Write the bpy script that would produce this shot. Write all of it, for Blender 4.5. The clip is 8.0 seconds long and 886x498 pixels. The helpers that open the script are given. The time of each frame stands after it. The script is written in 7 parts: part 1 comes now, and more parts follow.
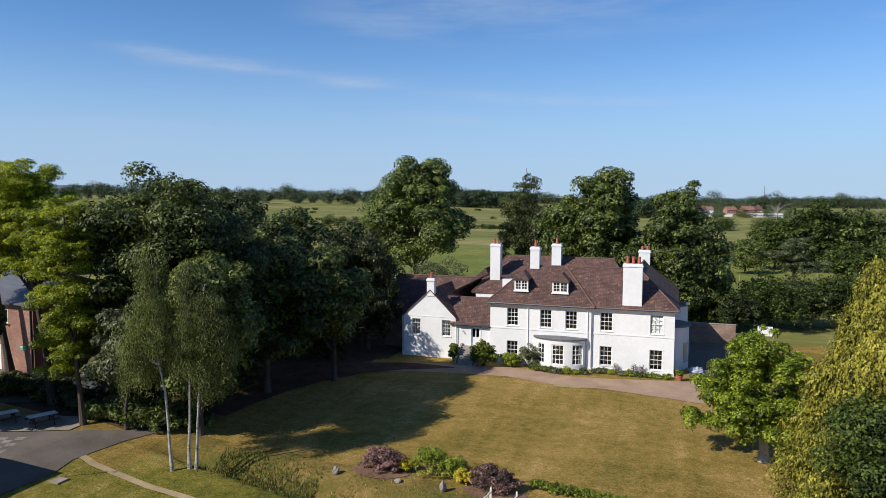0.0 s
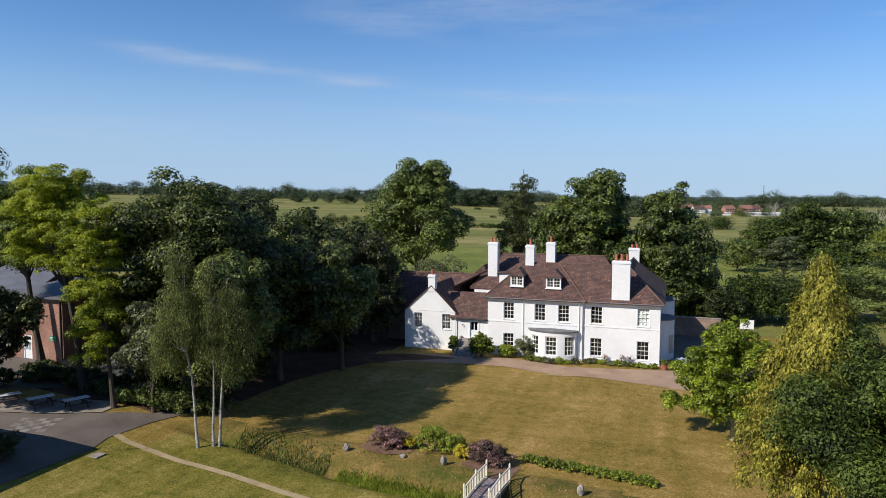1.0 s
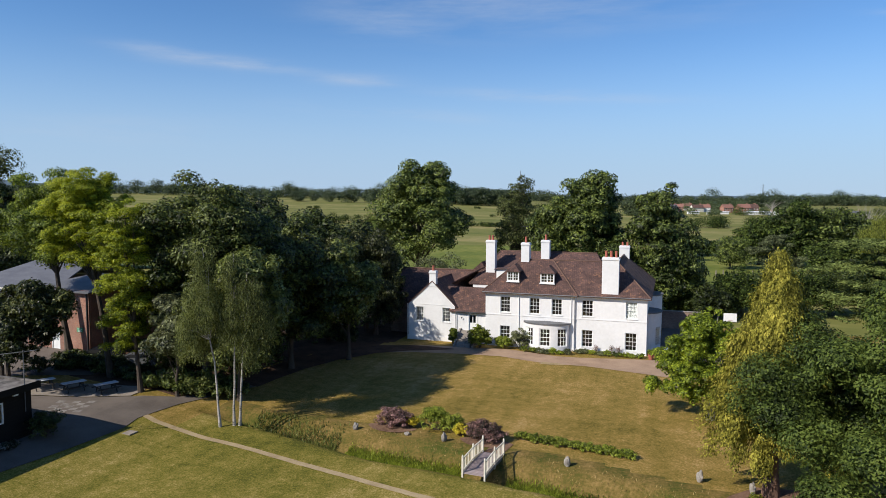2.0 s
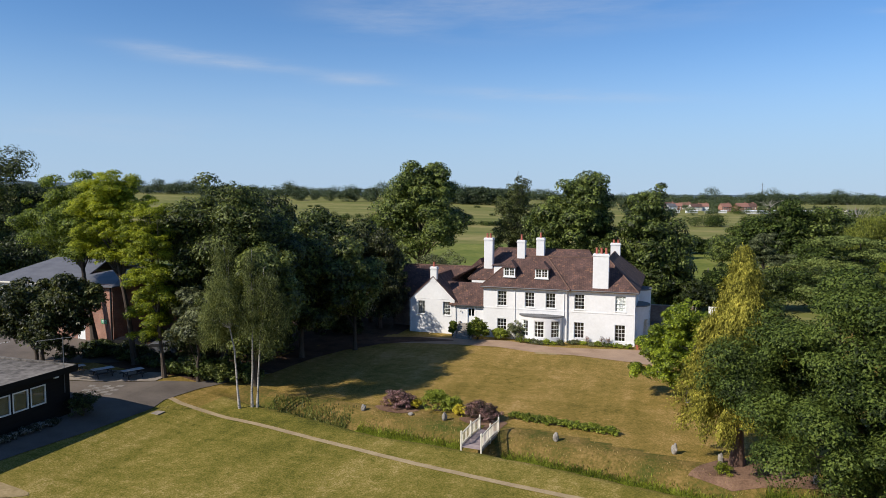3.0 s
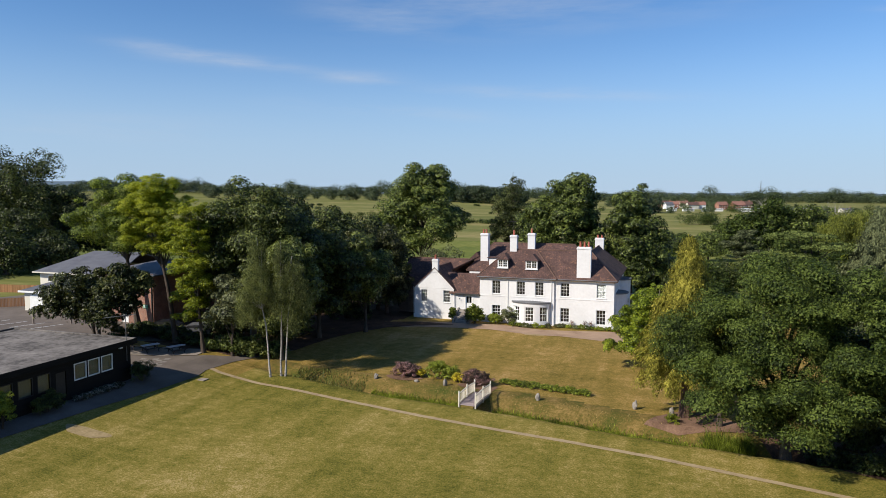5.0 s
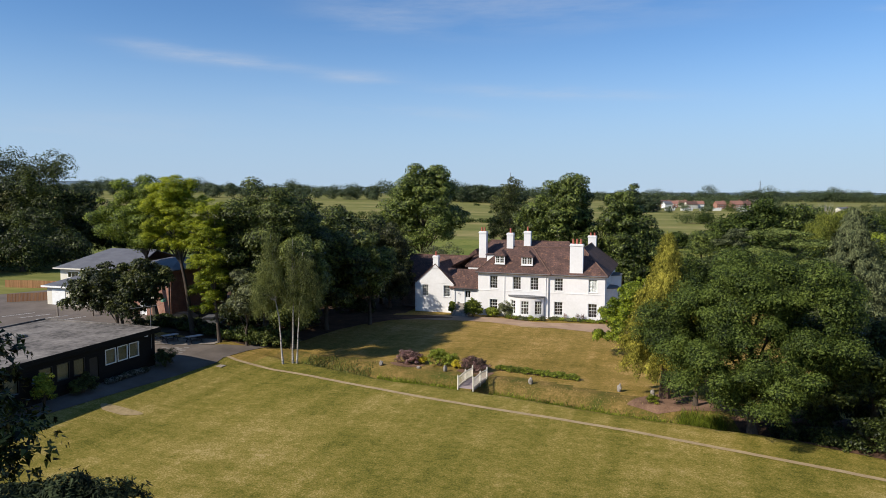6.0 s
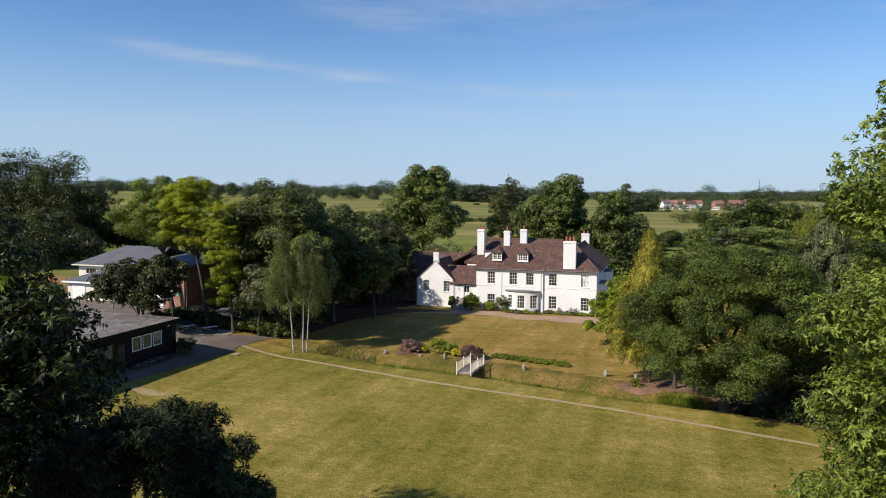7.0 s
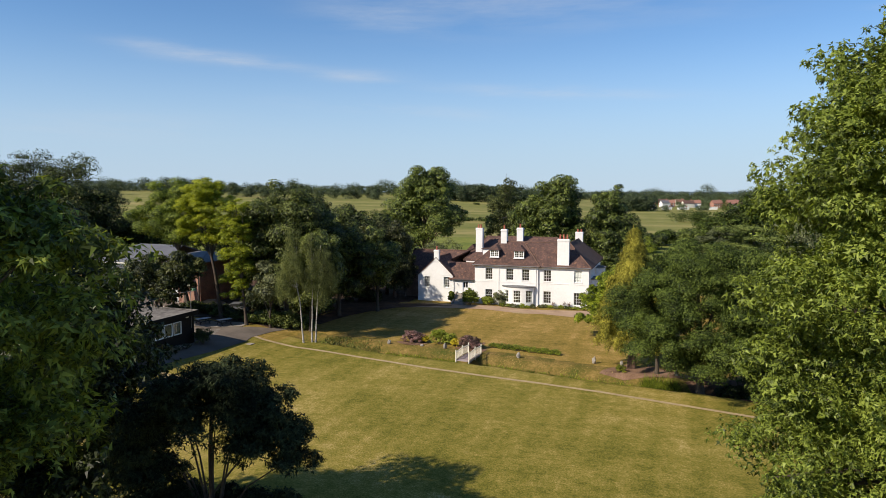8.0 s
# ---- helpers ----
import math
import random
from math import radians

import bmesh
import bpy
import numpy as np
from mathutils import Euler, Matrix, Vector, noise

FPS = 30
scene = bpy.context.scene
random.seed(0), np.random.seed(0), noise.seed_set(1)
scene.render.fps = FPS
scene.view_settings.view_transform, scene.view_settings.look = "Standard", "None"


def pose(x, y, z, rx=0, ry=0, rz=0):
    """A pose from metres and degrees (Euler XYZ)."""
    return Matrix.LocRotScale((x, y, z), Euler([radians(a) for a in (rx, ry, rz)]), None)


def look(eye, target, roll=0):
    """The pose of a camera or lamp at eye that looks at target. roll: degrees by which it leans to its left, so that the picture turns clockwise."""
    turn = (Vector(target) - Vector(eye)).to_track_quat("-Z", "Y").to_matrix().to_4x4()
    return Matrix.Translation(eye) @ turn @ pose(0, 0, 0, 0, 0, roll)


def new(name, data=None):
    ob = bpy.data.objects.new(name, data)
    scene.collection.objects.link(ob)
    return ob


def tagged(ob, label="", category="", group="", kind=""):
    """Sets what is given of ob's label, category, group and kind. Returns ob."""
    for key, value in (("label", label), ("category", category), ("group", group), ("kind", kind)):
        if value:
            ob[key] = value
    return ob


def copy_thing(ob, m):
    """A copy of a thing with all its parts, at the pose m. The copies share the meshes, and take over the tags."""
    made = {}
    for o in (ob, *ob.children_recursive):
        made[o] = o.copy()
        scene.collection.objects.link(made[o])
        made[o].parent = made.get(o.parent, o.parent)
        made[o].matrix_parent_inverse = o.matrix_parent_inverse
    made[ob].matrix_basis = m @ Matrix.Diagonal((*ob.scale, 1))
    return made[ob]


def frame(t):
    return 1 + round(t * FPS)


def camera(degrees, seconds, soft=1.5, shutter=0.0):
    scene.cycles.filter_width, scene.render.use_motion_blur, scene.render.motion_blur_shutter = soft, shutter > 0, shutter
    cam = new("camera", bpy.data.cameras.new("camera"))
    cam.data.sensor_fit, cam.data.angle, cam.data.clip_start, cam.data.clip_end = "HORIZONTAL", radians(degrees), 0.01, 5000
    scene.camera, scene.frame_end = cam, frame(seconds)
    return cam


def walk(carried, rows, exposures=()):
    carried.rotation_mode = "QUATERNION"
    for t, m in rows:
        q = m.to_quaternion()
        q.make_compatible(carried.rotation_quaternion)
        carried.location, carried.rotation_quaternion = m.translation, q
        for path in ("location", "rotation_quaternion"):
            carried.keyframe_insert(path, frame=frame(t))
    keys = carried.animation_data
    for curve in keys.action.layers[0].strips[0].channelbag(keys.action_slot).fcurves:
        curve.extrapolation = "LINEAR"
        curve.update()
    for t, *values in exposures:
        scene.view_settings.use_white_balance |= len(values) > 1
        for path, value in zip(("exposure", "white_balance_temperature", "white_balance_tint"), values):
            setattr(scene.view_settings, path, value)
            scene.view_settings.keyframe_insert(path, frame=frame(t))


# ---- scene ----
cam = camera(66.0, 8.0, soft=0.8)
# seconds, place, pitch, roll, yaw: a drone that backs away from the house, nearly level
PATH = [
    (0, 0.000, 0.000, 17.165, -4.258, -0.228, 18.545),
    (0.5, 0.689, -2.102, 17.294, -4.310, -0.215, 18.545),
    (1, 1.393, -4.250, 17.406, -4.359, -0.203, 18.546),
    (1.5, 2.110, -6.443, 17.503, -4.406, -0.192, 18.546),
    (2, 2.842, -8.677, 17.587, -4.450, -0.180, 18.547),
    (2.5, 3.587, -10.951, 17.659, -4.491, -0.169, 18.549),
    (3, 4.346, -13.262, 17.721, -4.530, -0.158, 18.550),
    (3.5, 5.117, -15.607, 17.774, -4.566, -0.148, 18.552),
    (4, 5.900, -17.985, 17.820, -4.599, -0.138, 18.554),
    (4.5, 6.696, -20.392, 17.861, -4.630, -0.128, 18.557),
    (5, 7.503, -22.827, 17.897, -4.658, -0.118, 18.560),
    (5.5, 8.322, -25.286, 17.932, -4.683, -0.109, 18.563),
    (6, 9.151, -27.769, 17.965, -4.705, -0.099, 18.567),
    (6.5, 9.991, -30.271, 18.000, -4.725, -0.091, 18.571),
    (7, 10.841, -32.791, 18.037, -4.743, -0.082, 18.575),
    (7.5, 11.701, -35.327, 18.078, -4.757, -0.074, 18.580),
    (8, 12.570, -37.875, 18.125, -4.769, -0.066, 18.585),
]
walk(cam, [(t, pose(x, y, z, 90 + pitch, roll, yaw)) for t, x, y, z, pitch, roll, yaw in PATH], [(0, -0.02, 6300, 10), (4.5, 0.0, 6550, 10), (7, 0.06, 6750, 10), (8, 0.14, 7050, 10)])

# ---- sky, sun and exposure ----
SUN_ELEVATION, SUN_FROM = 37.0, 228.0   # degrees: height, and the bearing in the plan (counted from +x) from which the light comes
sun_way = Vector((math.cos(radians(SUN_FROM)) * math.cos(radians(SUN_ELEVATION)), math.sin(radians(SUN_FROM)) * math.cos(radians(SUN_ELEVATION)), math.sin(radians(SUN_ELEVATION))))
sun = new("sun", bpy.data.lights.new("sun", "SUN"))
sun.data.energy, sun.data.angle, sun.data.color = 5.6, radians(0.55), (1.0, 0.93, 0.82)
sun.matrix_world = look(sun_way * 60, (0, 0, 0))

world = bpy.data.worlds.new("sky")
world.use_nodes = True
scene.world = world
wn, wl = world.node_tree.nodes, world.node_tree.links
wn.clear()
w_out, w_back, w_sky = wn.new("ShaderNodeOutputWorld"), wn.new("ShaderNodeBackground"), wn.new("ShaderNodeTexSky")
w_sky.sky_type, w_sky.sun_disc = "NISHITA", False
w_sky.sun_elevation, w_sky.sun_rotation = radians(SUN_ELEVATION), radians(90 - SUN_FROM)
w_sky.altitude, w_sky.air_density, w_sky.dust_density, w_sky.ozone_density = 0, 1.0, 0.0, 6.0
w_back.inputs["Strength"].default_value = 0.10
# thin streaks of high cloud: stretched noise, kept inside a few soft long patches of the sky
w_co = wn.new("ShaderNodeTexCoord")
w_map = wn.new("ShaderNodeMapping")
w_map.inputs["Rotation"].default_value = (0, 0, radians(-18.5))
wl.new(w_co.outputs["Generated"], w_map.inputs["Vector"])


def cloud_patch(az, el, wide, tall, lean):
    """A soft long patch round a direction (degrees from the look-out and above the horizon)."""
    sep = wn.new("ShaderNodeSeparateXYZ")
    wl.new(w_map.outputs["Vector"], sep.inputs[0])

    def calc(op, a, b=None):
        n = wn.new("ShaderNodeMath")
        n.operation = op
        for k, v in enumerate((a, b)):
            if v is None:
                continue
            if isinstance(v, (int, float)):
                n.inputs[k].default_value = v
            else:
                wl.new(v, n.inputs[k])
        return n.outputs[0]

    across = calc("SUBTRACT", calc("DIVIDE", sep.outputs[0], calc("MAXIMUM", sep.outputs[1], 0.05)), math.tan(radians(az)))
    up = calc("SUBTRACT", calc("DIVIDE", sep.outputs[2], calc("MAXIMUM", sep.outputs[1], 0.05)), math.tan(radians(el)))
    up = calc("ADD", up, calc("MULTIPLY", across, lean))
    a, b = calc("DIVIDE", across, wide), calc("DIVIDE", up, tall)
    r = calc("ADD", calc("MULTIPLY", a, a), calc("MULTIPLY", b, b))
    return calc("MULTIPLY", calc("POWER", 2.718, calc("MULTIPLY", r, -1.0)), calc("GREATER_THAN", sep.outputs[1], 0.05))


w_noise, w_stretch = wn.new("ShaderNodeTexNoise"), wn.new("ShaderNodeMapping")
w_stretch.inputs["Scale"].default_value = (5.0, 3.0, 34.0)
w_noise.inputs["Scale"].default_value, w_noise.inputs["Detail"].default_value, w_noise.inputs["Roughness"].default_value = 1.0, 7, 0.62
wl.new(w_map.outputs["Vector"], w_stretch.inputs["Vector"])
wl.new(w_stretch.outputs["Vector"], w_noise.inputs["Vector"])
w_ramp = wn.new("ShaderNodeMapRange")
w_ramp.inputs["From Min"].default_value, w_ramp.inputs["From Max"].default_value = 0.36, 0.72
wl.new(w_noise.outputs["Fac"], w_ramp.inputs["Value"])
total = None
for az, el, wide, tall, lean, weight in ((-17.5, 10.8, 0.10, 0.009, 0.10, 0.8), (-22.5, 11.9, 0.07, 0.008, 0.10, 0.4), (-7.0, 9.4, 0.06, 0.009, 0.06, 0.5), (-5.0, 13.8, 0.09, 0.02, 0.12, 0.3),
                                         (9.0, 8.2, 0.16, 0.008, 0.02, 0.5), (34.5, 14.8, 0.06, 0.005, 0.0, 0.8), (-27, 5.5, 0.2, 0.02, 0.03, 0.25), (-3, 16.0, 0.16, 0.03, 0.1, 0.28), (12, 15.5, 0.25, 0.04, -0.06, 0.3), (-4, 6.8, 0.14, 0.008, 0.07, 0.4)):
    scaled = wn.new("ShaderNodeMath")
    scaled.operation = "MULTIPLY"
    wl.new(cloud_patch(az, el, wide, tall, lean), scaled.inputs[0])
    scaled.inputs[1].default_value = weight
    if total is None:
        total = scaled.outputs[0]
    else:
        s = wn.new("ShaderNodeMath")
        wl.new(total, s.inputs[0])
        wl.new(scaled.outputs[0], s.inputs[1])
        total = s.outputs[0]
w_amount = wn.new("ShaderNodeMath")
w_amount.operation, w_amount.use_clamp = "MULTIPLY", True
wl.new(total, w_amount.inputs[0])
wl.new(w_ramp.outputs["Result"], w_amount.inputs[1])
w_mix = wn.new("ShaderNodeMix")
w_mix.data_type = "RGBA"
w_mix.inputs[7].default_value = (5.6, 6.2, 7.2, 1)
wl.new(w_amount.outputs[0], w_mix.inputs[0])
w_sep, w_fall, w_haze = wn.new("ShaderNodeSeparateXYZ"), wn.new("ShaderNodeMapRange"), wn.new("ShaderNodeMix")
wl.new(w_co.outputs["Generated"], w_sep.inputs[0])
w_fall.interpolation_type = "SMOOTHERSTEP"
w_fall.inputs["From Min"].default_value, w_fall.inputs["From Max"].default_value = -0.02, 0.27
w_fall.inputs["To Min"].default_value, w_fall.inputs["To Max"].default_value = 0.85, 0.0
wl.new(w_sep.outputs[2], w_fall.inputs["Value"])
w_haze.data_type = "RGBA"
w_haze.inputs[7].default_value = (4.15, 5.6, 7.7, 1)
wl.new(w_fall.outputs["Result"], w_haze.inputs[0])
w_tint = wn.new("ShaderNodeMix")
w_tint.data_type, w_tint.blend_type = "RGBA", "MULTIPLY"
w_tint.inputs[0].default_value, w_tint.inputs[7].default_value = 1.0, (0.92, 1.13, 1.30, 1)
wl.new(w_sky.outputs["Color"], w_tint.inputs[6])
wl.new(w_tint.outputs[2], w_haze.inputs[6])
wl.new(w_haze.outputs[2], w_mix.inputs[6])
wl.new(w_mix.outputs[2], w_back.inputs["Color"])
wl.new(w_back.outputs[0], w_out.inputs["Surface"])


# ---- materials ----
def shade(name, low, high, rough=0.8, grain=8.0, blotch=0.6, bump=0.2, distance=0.02, metal=0.0, gloss=0.4, third=None, stretch=(1, 1, 1), island=0.0, per_object=0.0):
    """A surface whose colour goes between two tones at a fine and a coarse scale, with relief."""
    m = bpy.data.materials.new(name)
    m.use_nodes = True
    n, l = m.node_tree.nodes, m.node_tree.links
    b = n["Principled BSDF"]
    co, mp = n.new("ShaderNodeTexCoord"), n.new("ShaderNodeMapping")
    mp.inputs["Scale"].default_value = stretch
    l.new(co.outputs["Object"], mp.inputs["Vector"])
    fine, wide = n.new("ShaderNodeTexNoise"), n.new("ShaderNodeTexNoise")
    for tex, s, d in ((fine, grain, 6), (wide, blotch, 4)):
        tex.inputs["Scale"].default_value, tex.inputs["Detail"].default_value, tex.inputs["Roughness"].default_value = s, d, 0.62
        l.new(mp.outputs["Vector"], tex.inputs["Vector"])
    add = n.new("ShaderNodeMath")
    add.operation = "MULTIPLY_ADD"
    l.new(wide.outputs["Fac"], add.inputs[0])
    add.inputs[1].default_value = 0.55
    half = n.new("ShaderNodeMath")
    half.operation = "MULTIPLY"
    l.new(fine.outputs["Fac"], half.inputs[0])
    half.inputs[1].default_value = 0.45
    l.new(half.outputs[0], add.inputs[2])
    value = add.outputs[0]
    for source, amount in (("ShaderNodeNewGeometry", island), ("ShaderNodeObjectInfo", per_object)):
        if amount:
            g = n.new(source)
            mixed = n.new("ShaderNodeMath")
            mixed.operation = "MULTIPLY_ADD"
            off = n.new("ShaderNodeMath")
            off.operation = "SUBTRACT"
            l.new(g.outputs["Random Per Island" if source.endswith("Geometry") else "Random"], off.inputs[0])
            off.inputs[1].default_value = 0.5
            l.new(off.outputs[0], mixed.inputs[0])
            mixed.inputs[1].default_value = amount
            l.new(value, mixed.inputs[2])
            value = mixed.outputs[0]
    ramp = n.new("ShaderNodeValToRGB")
    ramp.color_ramp.elements[0].position, ramp.color_ramp.elements[1].position = 0.36, 0.66
    ramp.color_ramp.elements[0].color, ramp.color_ramp.elements[1].color = (*low, 1), (*high, 1)
    if third:
        e = ramp.color_ramp.elements.new(0.51)
        e.color = (*third, 1)
    l.new(value, ramp.inputs["Fac"])
    l.new(ramp.outputs["Color"], b.inputs["Base Color"])
    b.inputs["Roughness"].default_value, b.inputs["Metallic"].default_value = rough, metal
    b.inputs["Specular IOR Level"].default_value = gloss
    if bump:
        bp = n.new("ShaderNodeBump")
        bp.inputs["Strength"].default_value, bp.inputs["Distance"].default_value = bump, distance
        l.new(fine.outputs["Fac"], bp.inputs["Height"])
        l.new(bp.outputs["Normal"], b.inputs["Normal"])
    return m


def foliage(name, low, mid, high, through_light=0.24, blotch=0.35, gloss=0.3, rough=0.5, island=0.3):
    """Leaves: colour varies from leaf to leaf and from bough to bough; some light passes through."""
    low, high = [0.6 * c for c in low], [1.15 * c for c in high]
    m = shade(name, low, high, rough=rough, grain=1.4, blotch=blotch, bump=0, gloss=gloss, third=mid, island=island, per_object=0.12)
    n, l = m.node_tree.nodes, m.node_tree.links
    b, out = n["Principled BSDF"], n["Material Output"]
    tr, mix = n.new("ShaderNodeBsdfTranslucent"), n.new("ShaderNodeMixShader")
    ramp = next(x for x in n if x.bl_idname == "ShaderNodeValToRGB")
    warm = n.new("ShaderNodeMix")
    warm.data_type, warm.blend_type = "RGBA", "MULTIPLY"
    warm.inputs[0].default_value = 1.0
    warm.inputs[7].default_value = (1.2, 1.15, 0.55, 1)
    l.new(ramp.outputs["Color"], warm.inputs[6])
    l.new(warm.outputs[2], tr.inputs["Color"])
    mix.inputs[0].default_value = through_light
    l.new(b.outputs[0], mix.inputs[1])
    l.new(tr.outputs[0], mix.inputs[2])
    l.new(mix.outputs[0], out.inputs["Surface"])
    return m


def turf(name, tones):
    """Dry mown grass: tufts, faint mowing stripes, and green and straw-coloured patches."""
    m = bpy.data.materials.new(name)
    m.use_nodes = True
    n, l = m.node_tree.nodes, m.node_tree.links
    b, co = n["Principled BSDF"], n.new("ShaderNodeTexCoord")

    def noise_at(scale, detail, rough=0.6, stretch=None, turn=0.0):
        mp, tex = n.new("ShaderNodeMapping"), n.new("ShaderNodeTexNoise")
        mp.inputs["Scale"].default_value = stretch or (1, 1, 1)
        mp.inputs["Rotation"].default_value = (0, 0, radians(turn))
        l.new(co.outputs["Object"], mp.inputs["Vector"])
        l.new(mp.outputs["Vector"], tex.inputs["Vector"])
        tex.inputs["Scale"].default_value, tex.inputs["Detail"].default_value, tex.inputs["Roughness"].default_value = scale, detail, rough
        return tex.outputs["Fac"]

    def sum_of(*terms):
        out = None
        for source, weight in terms:
            k = n.new("ShaderNodeMath")
            k.operation = "MULTIPLY_ADD"
            l.new(source, k.inputs[0])
            k.inputs[1].default_value, k.inputs[2].default_value = weight, -0.5 * weight
            if out is not None:
                l.new(out, k.inputs[2])
                shift = n.new("ShaderNodeMath")
                shift.operation = "SUBTRACT"
                l.new(k.outputs[0], shift.inputs[0])
                shift.inputs[1].default_value = 0.5 * weight
                out = shift.outputs[0]
            else:
                out = k.outputs[0]
        return out

    tufts, fine = noise_at(1.3, 7, 0.8), noise_at(8.5, 5, 0.8)
    wide, broad = noise_at(0.13, 5, 0.62), noise_at(0.045, 3, 0.5)
    stripes = noise_at(0.55, 3, 0.55, (1.0, 0.06, 1), 14)
    streaks = noise_at(1.6, 5, 0.7, (0.35, 1.6, 1), 18)
    stripes2 = noise_at(0.5, 3, 0.55, (0.05, 1.0, 1), 6)
    value = sum_of((wide, 0.45), (broad, 0.3), (tufts, 0.65), (stripes, 0.3), (stripes2, 0.2), (fine, 1.15), (streaks, 0.15))
    mid = n.new("ShaderNodeMath")
    mid.inputs[1].default_value = 0.5
    l.new(value, mid.inputs[0])
    ramp = n.new("ShaderNodeValToRGB")
    ramp.color_ramp.elements[0].position, ramp.color_ramp.elements[1].position = 0.22, 0.80
    ramp.color_ramp.elements[0].color, ramp.color_ramp.elements[1].color = (*tones[0], 1), (*tones[3], 1)
    for at, c in ((0.42, tones[1]), (0.58, tones[2])):
        ramp.color_ramp.elements.new(at).color = (*c, 1)
    l.new(mid.outputs[0], ramp.inputs["Fac"])
    l.new(ramp.outputs["Color"], b.inputs["Base Color"])
    b.inputs["Roughness"].default_value, b.inputs["Specular IOR Level"].default_value = 0.95, 0.1
    bp = n.new("ShaderNodeBump")
    bp.inputs["Strength"].default_value, bp.inputs["Distance"].default_value = 1.0, 0.06
    l.new(sum_of((tufts, 0.7), (fine, 1.0)), bp.inputs["Height"])
    l.new(bp.outputs["Normal"], b.inputs["Normal"])
    return m


def brickwork(name, tones, mortar, width=0.225, height=0.075, gap=0.01, rough=0.9, bump=0.5, fleck=None):
    """Courses of bricks or tiles in the plane of the wall, by the object's own axes."""
    m = bpy.data.materials.new(name)
    m.use_nodes = True
    n, l = m.node_tree.nodes, m.node_tree.links
    b = n["Principled BSDF"]
    co, sep, com, add = n.new("ShaderNodeTexCoord"), n.new("ShaderNodeSeparateXYZ"), n.new("ShaderNodeCombineXYZ"), n.new("ShaderNodeMath")
    l.new(co.outputs["Object"], sep.inputs[0])
    l.new(sep.outputs[0], add.inputs[0])
    l.new(sep.outputs[1], add.inputs[1])
    l.new(add.outputs[0], com.inputs[0])
    l.new(sep.outputs[2], com.inputs[1])
    tex = n.new("ShaderNodeTexBrick")
    tex.inputs["Scale"].default_value, tex.inputs["Brick Width"].default_value, tex.inputs["Row Height"].default_value = 1.0, width, height
    tex.inputs["Mortar Size"].default_value, tex.inputs["Bias"].default_value = gap, 0.0
    tex.inputs["Color1"].default_value, tex.inputs["Color2"].default_value, tex.inputs["Mortar"].default_value = (*tones[0], 1), (*tones[1], 1), (*mortar, 1)
    l.new(com.outputs[0], tex.inputs["Vector"])
    stain, mul = n.new("ShaderNodeTexNoise"), n.new("ShaderNodeMix")
    stain.inputs["Scale"].default_value, stain.inputs["Detail"].default_value = 0.8, 7
    l.new(co.outputs["Object"], stain.inputs["Vector"])
    mul.data_type, mul.blend_type = "RGBA", "OVERLAY"
    mul.inputs[0].default_value = 0.7
    l.new(tex.outputs["Color"], mul.inputs[6])
    l.new(stain.outputs["Fac"], mul.inputs[7])
    l.new(mul.outputs[2], b.inputs["Base Color"])
    b.inputs["Roughness"].default_value = rough
    if fleck:
        speck, edge, lichen = n.new("ShaderNodeTexNoise"), n.new("ShaderNodeMapRange"), n.new("ShaderNodeMix")
        speck.inputs["Scale"].default_value, speck.inputs["Detail"].default_value = 2.6, 5
        l.new(co.outputs["Object"], speck.inputs["Vector"])
        edge.inputs["From Min"].default_value, edge.inputs["From Max"].default_value = 0.57, 0.68
        l.new(speck.outputs["Fac"], edge.inputs["Value"])
        lichen.data_type = "RGBA"
        lichen.inputs[7].default_value = (*fleck, 1)
        l.new(edge.outputs["Result"], lichen.inputs[0])
        l.new(mul.outputs[2], lichen.inputs[6])
        l.new(lichen.outputs[2], b.inputs["Base Color"])
    bp = n.new("ShaderNodeBump")
    bp.inputs["Strength"].default_value, bp.inputs["Distance"].default_value = bump, 0.02
    l.new(tex.outputs["Fac"], bp.inputs["Height"])
    bp.invert = True
    l.new(bp.outputs["Normal"], b.inputs["Normal"])
    return m


def glass_like(name, tint=(0.85, 0.9, 0.9)):
    m = bpy.data.materials.new(name)
    m.use_nodes = True
    b = m.node_tree.nodes["Principled BSDF"]
    b.inputs["Base Color"].default_value = (*tint, 1)
    b.inputs["Roughness"].default_value, b.inputs["Transmission Weight"].default_value, b.inputs["IOR"].default_value = 0.01, 1.0, 1.45
    return m


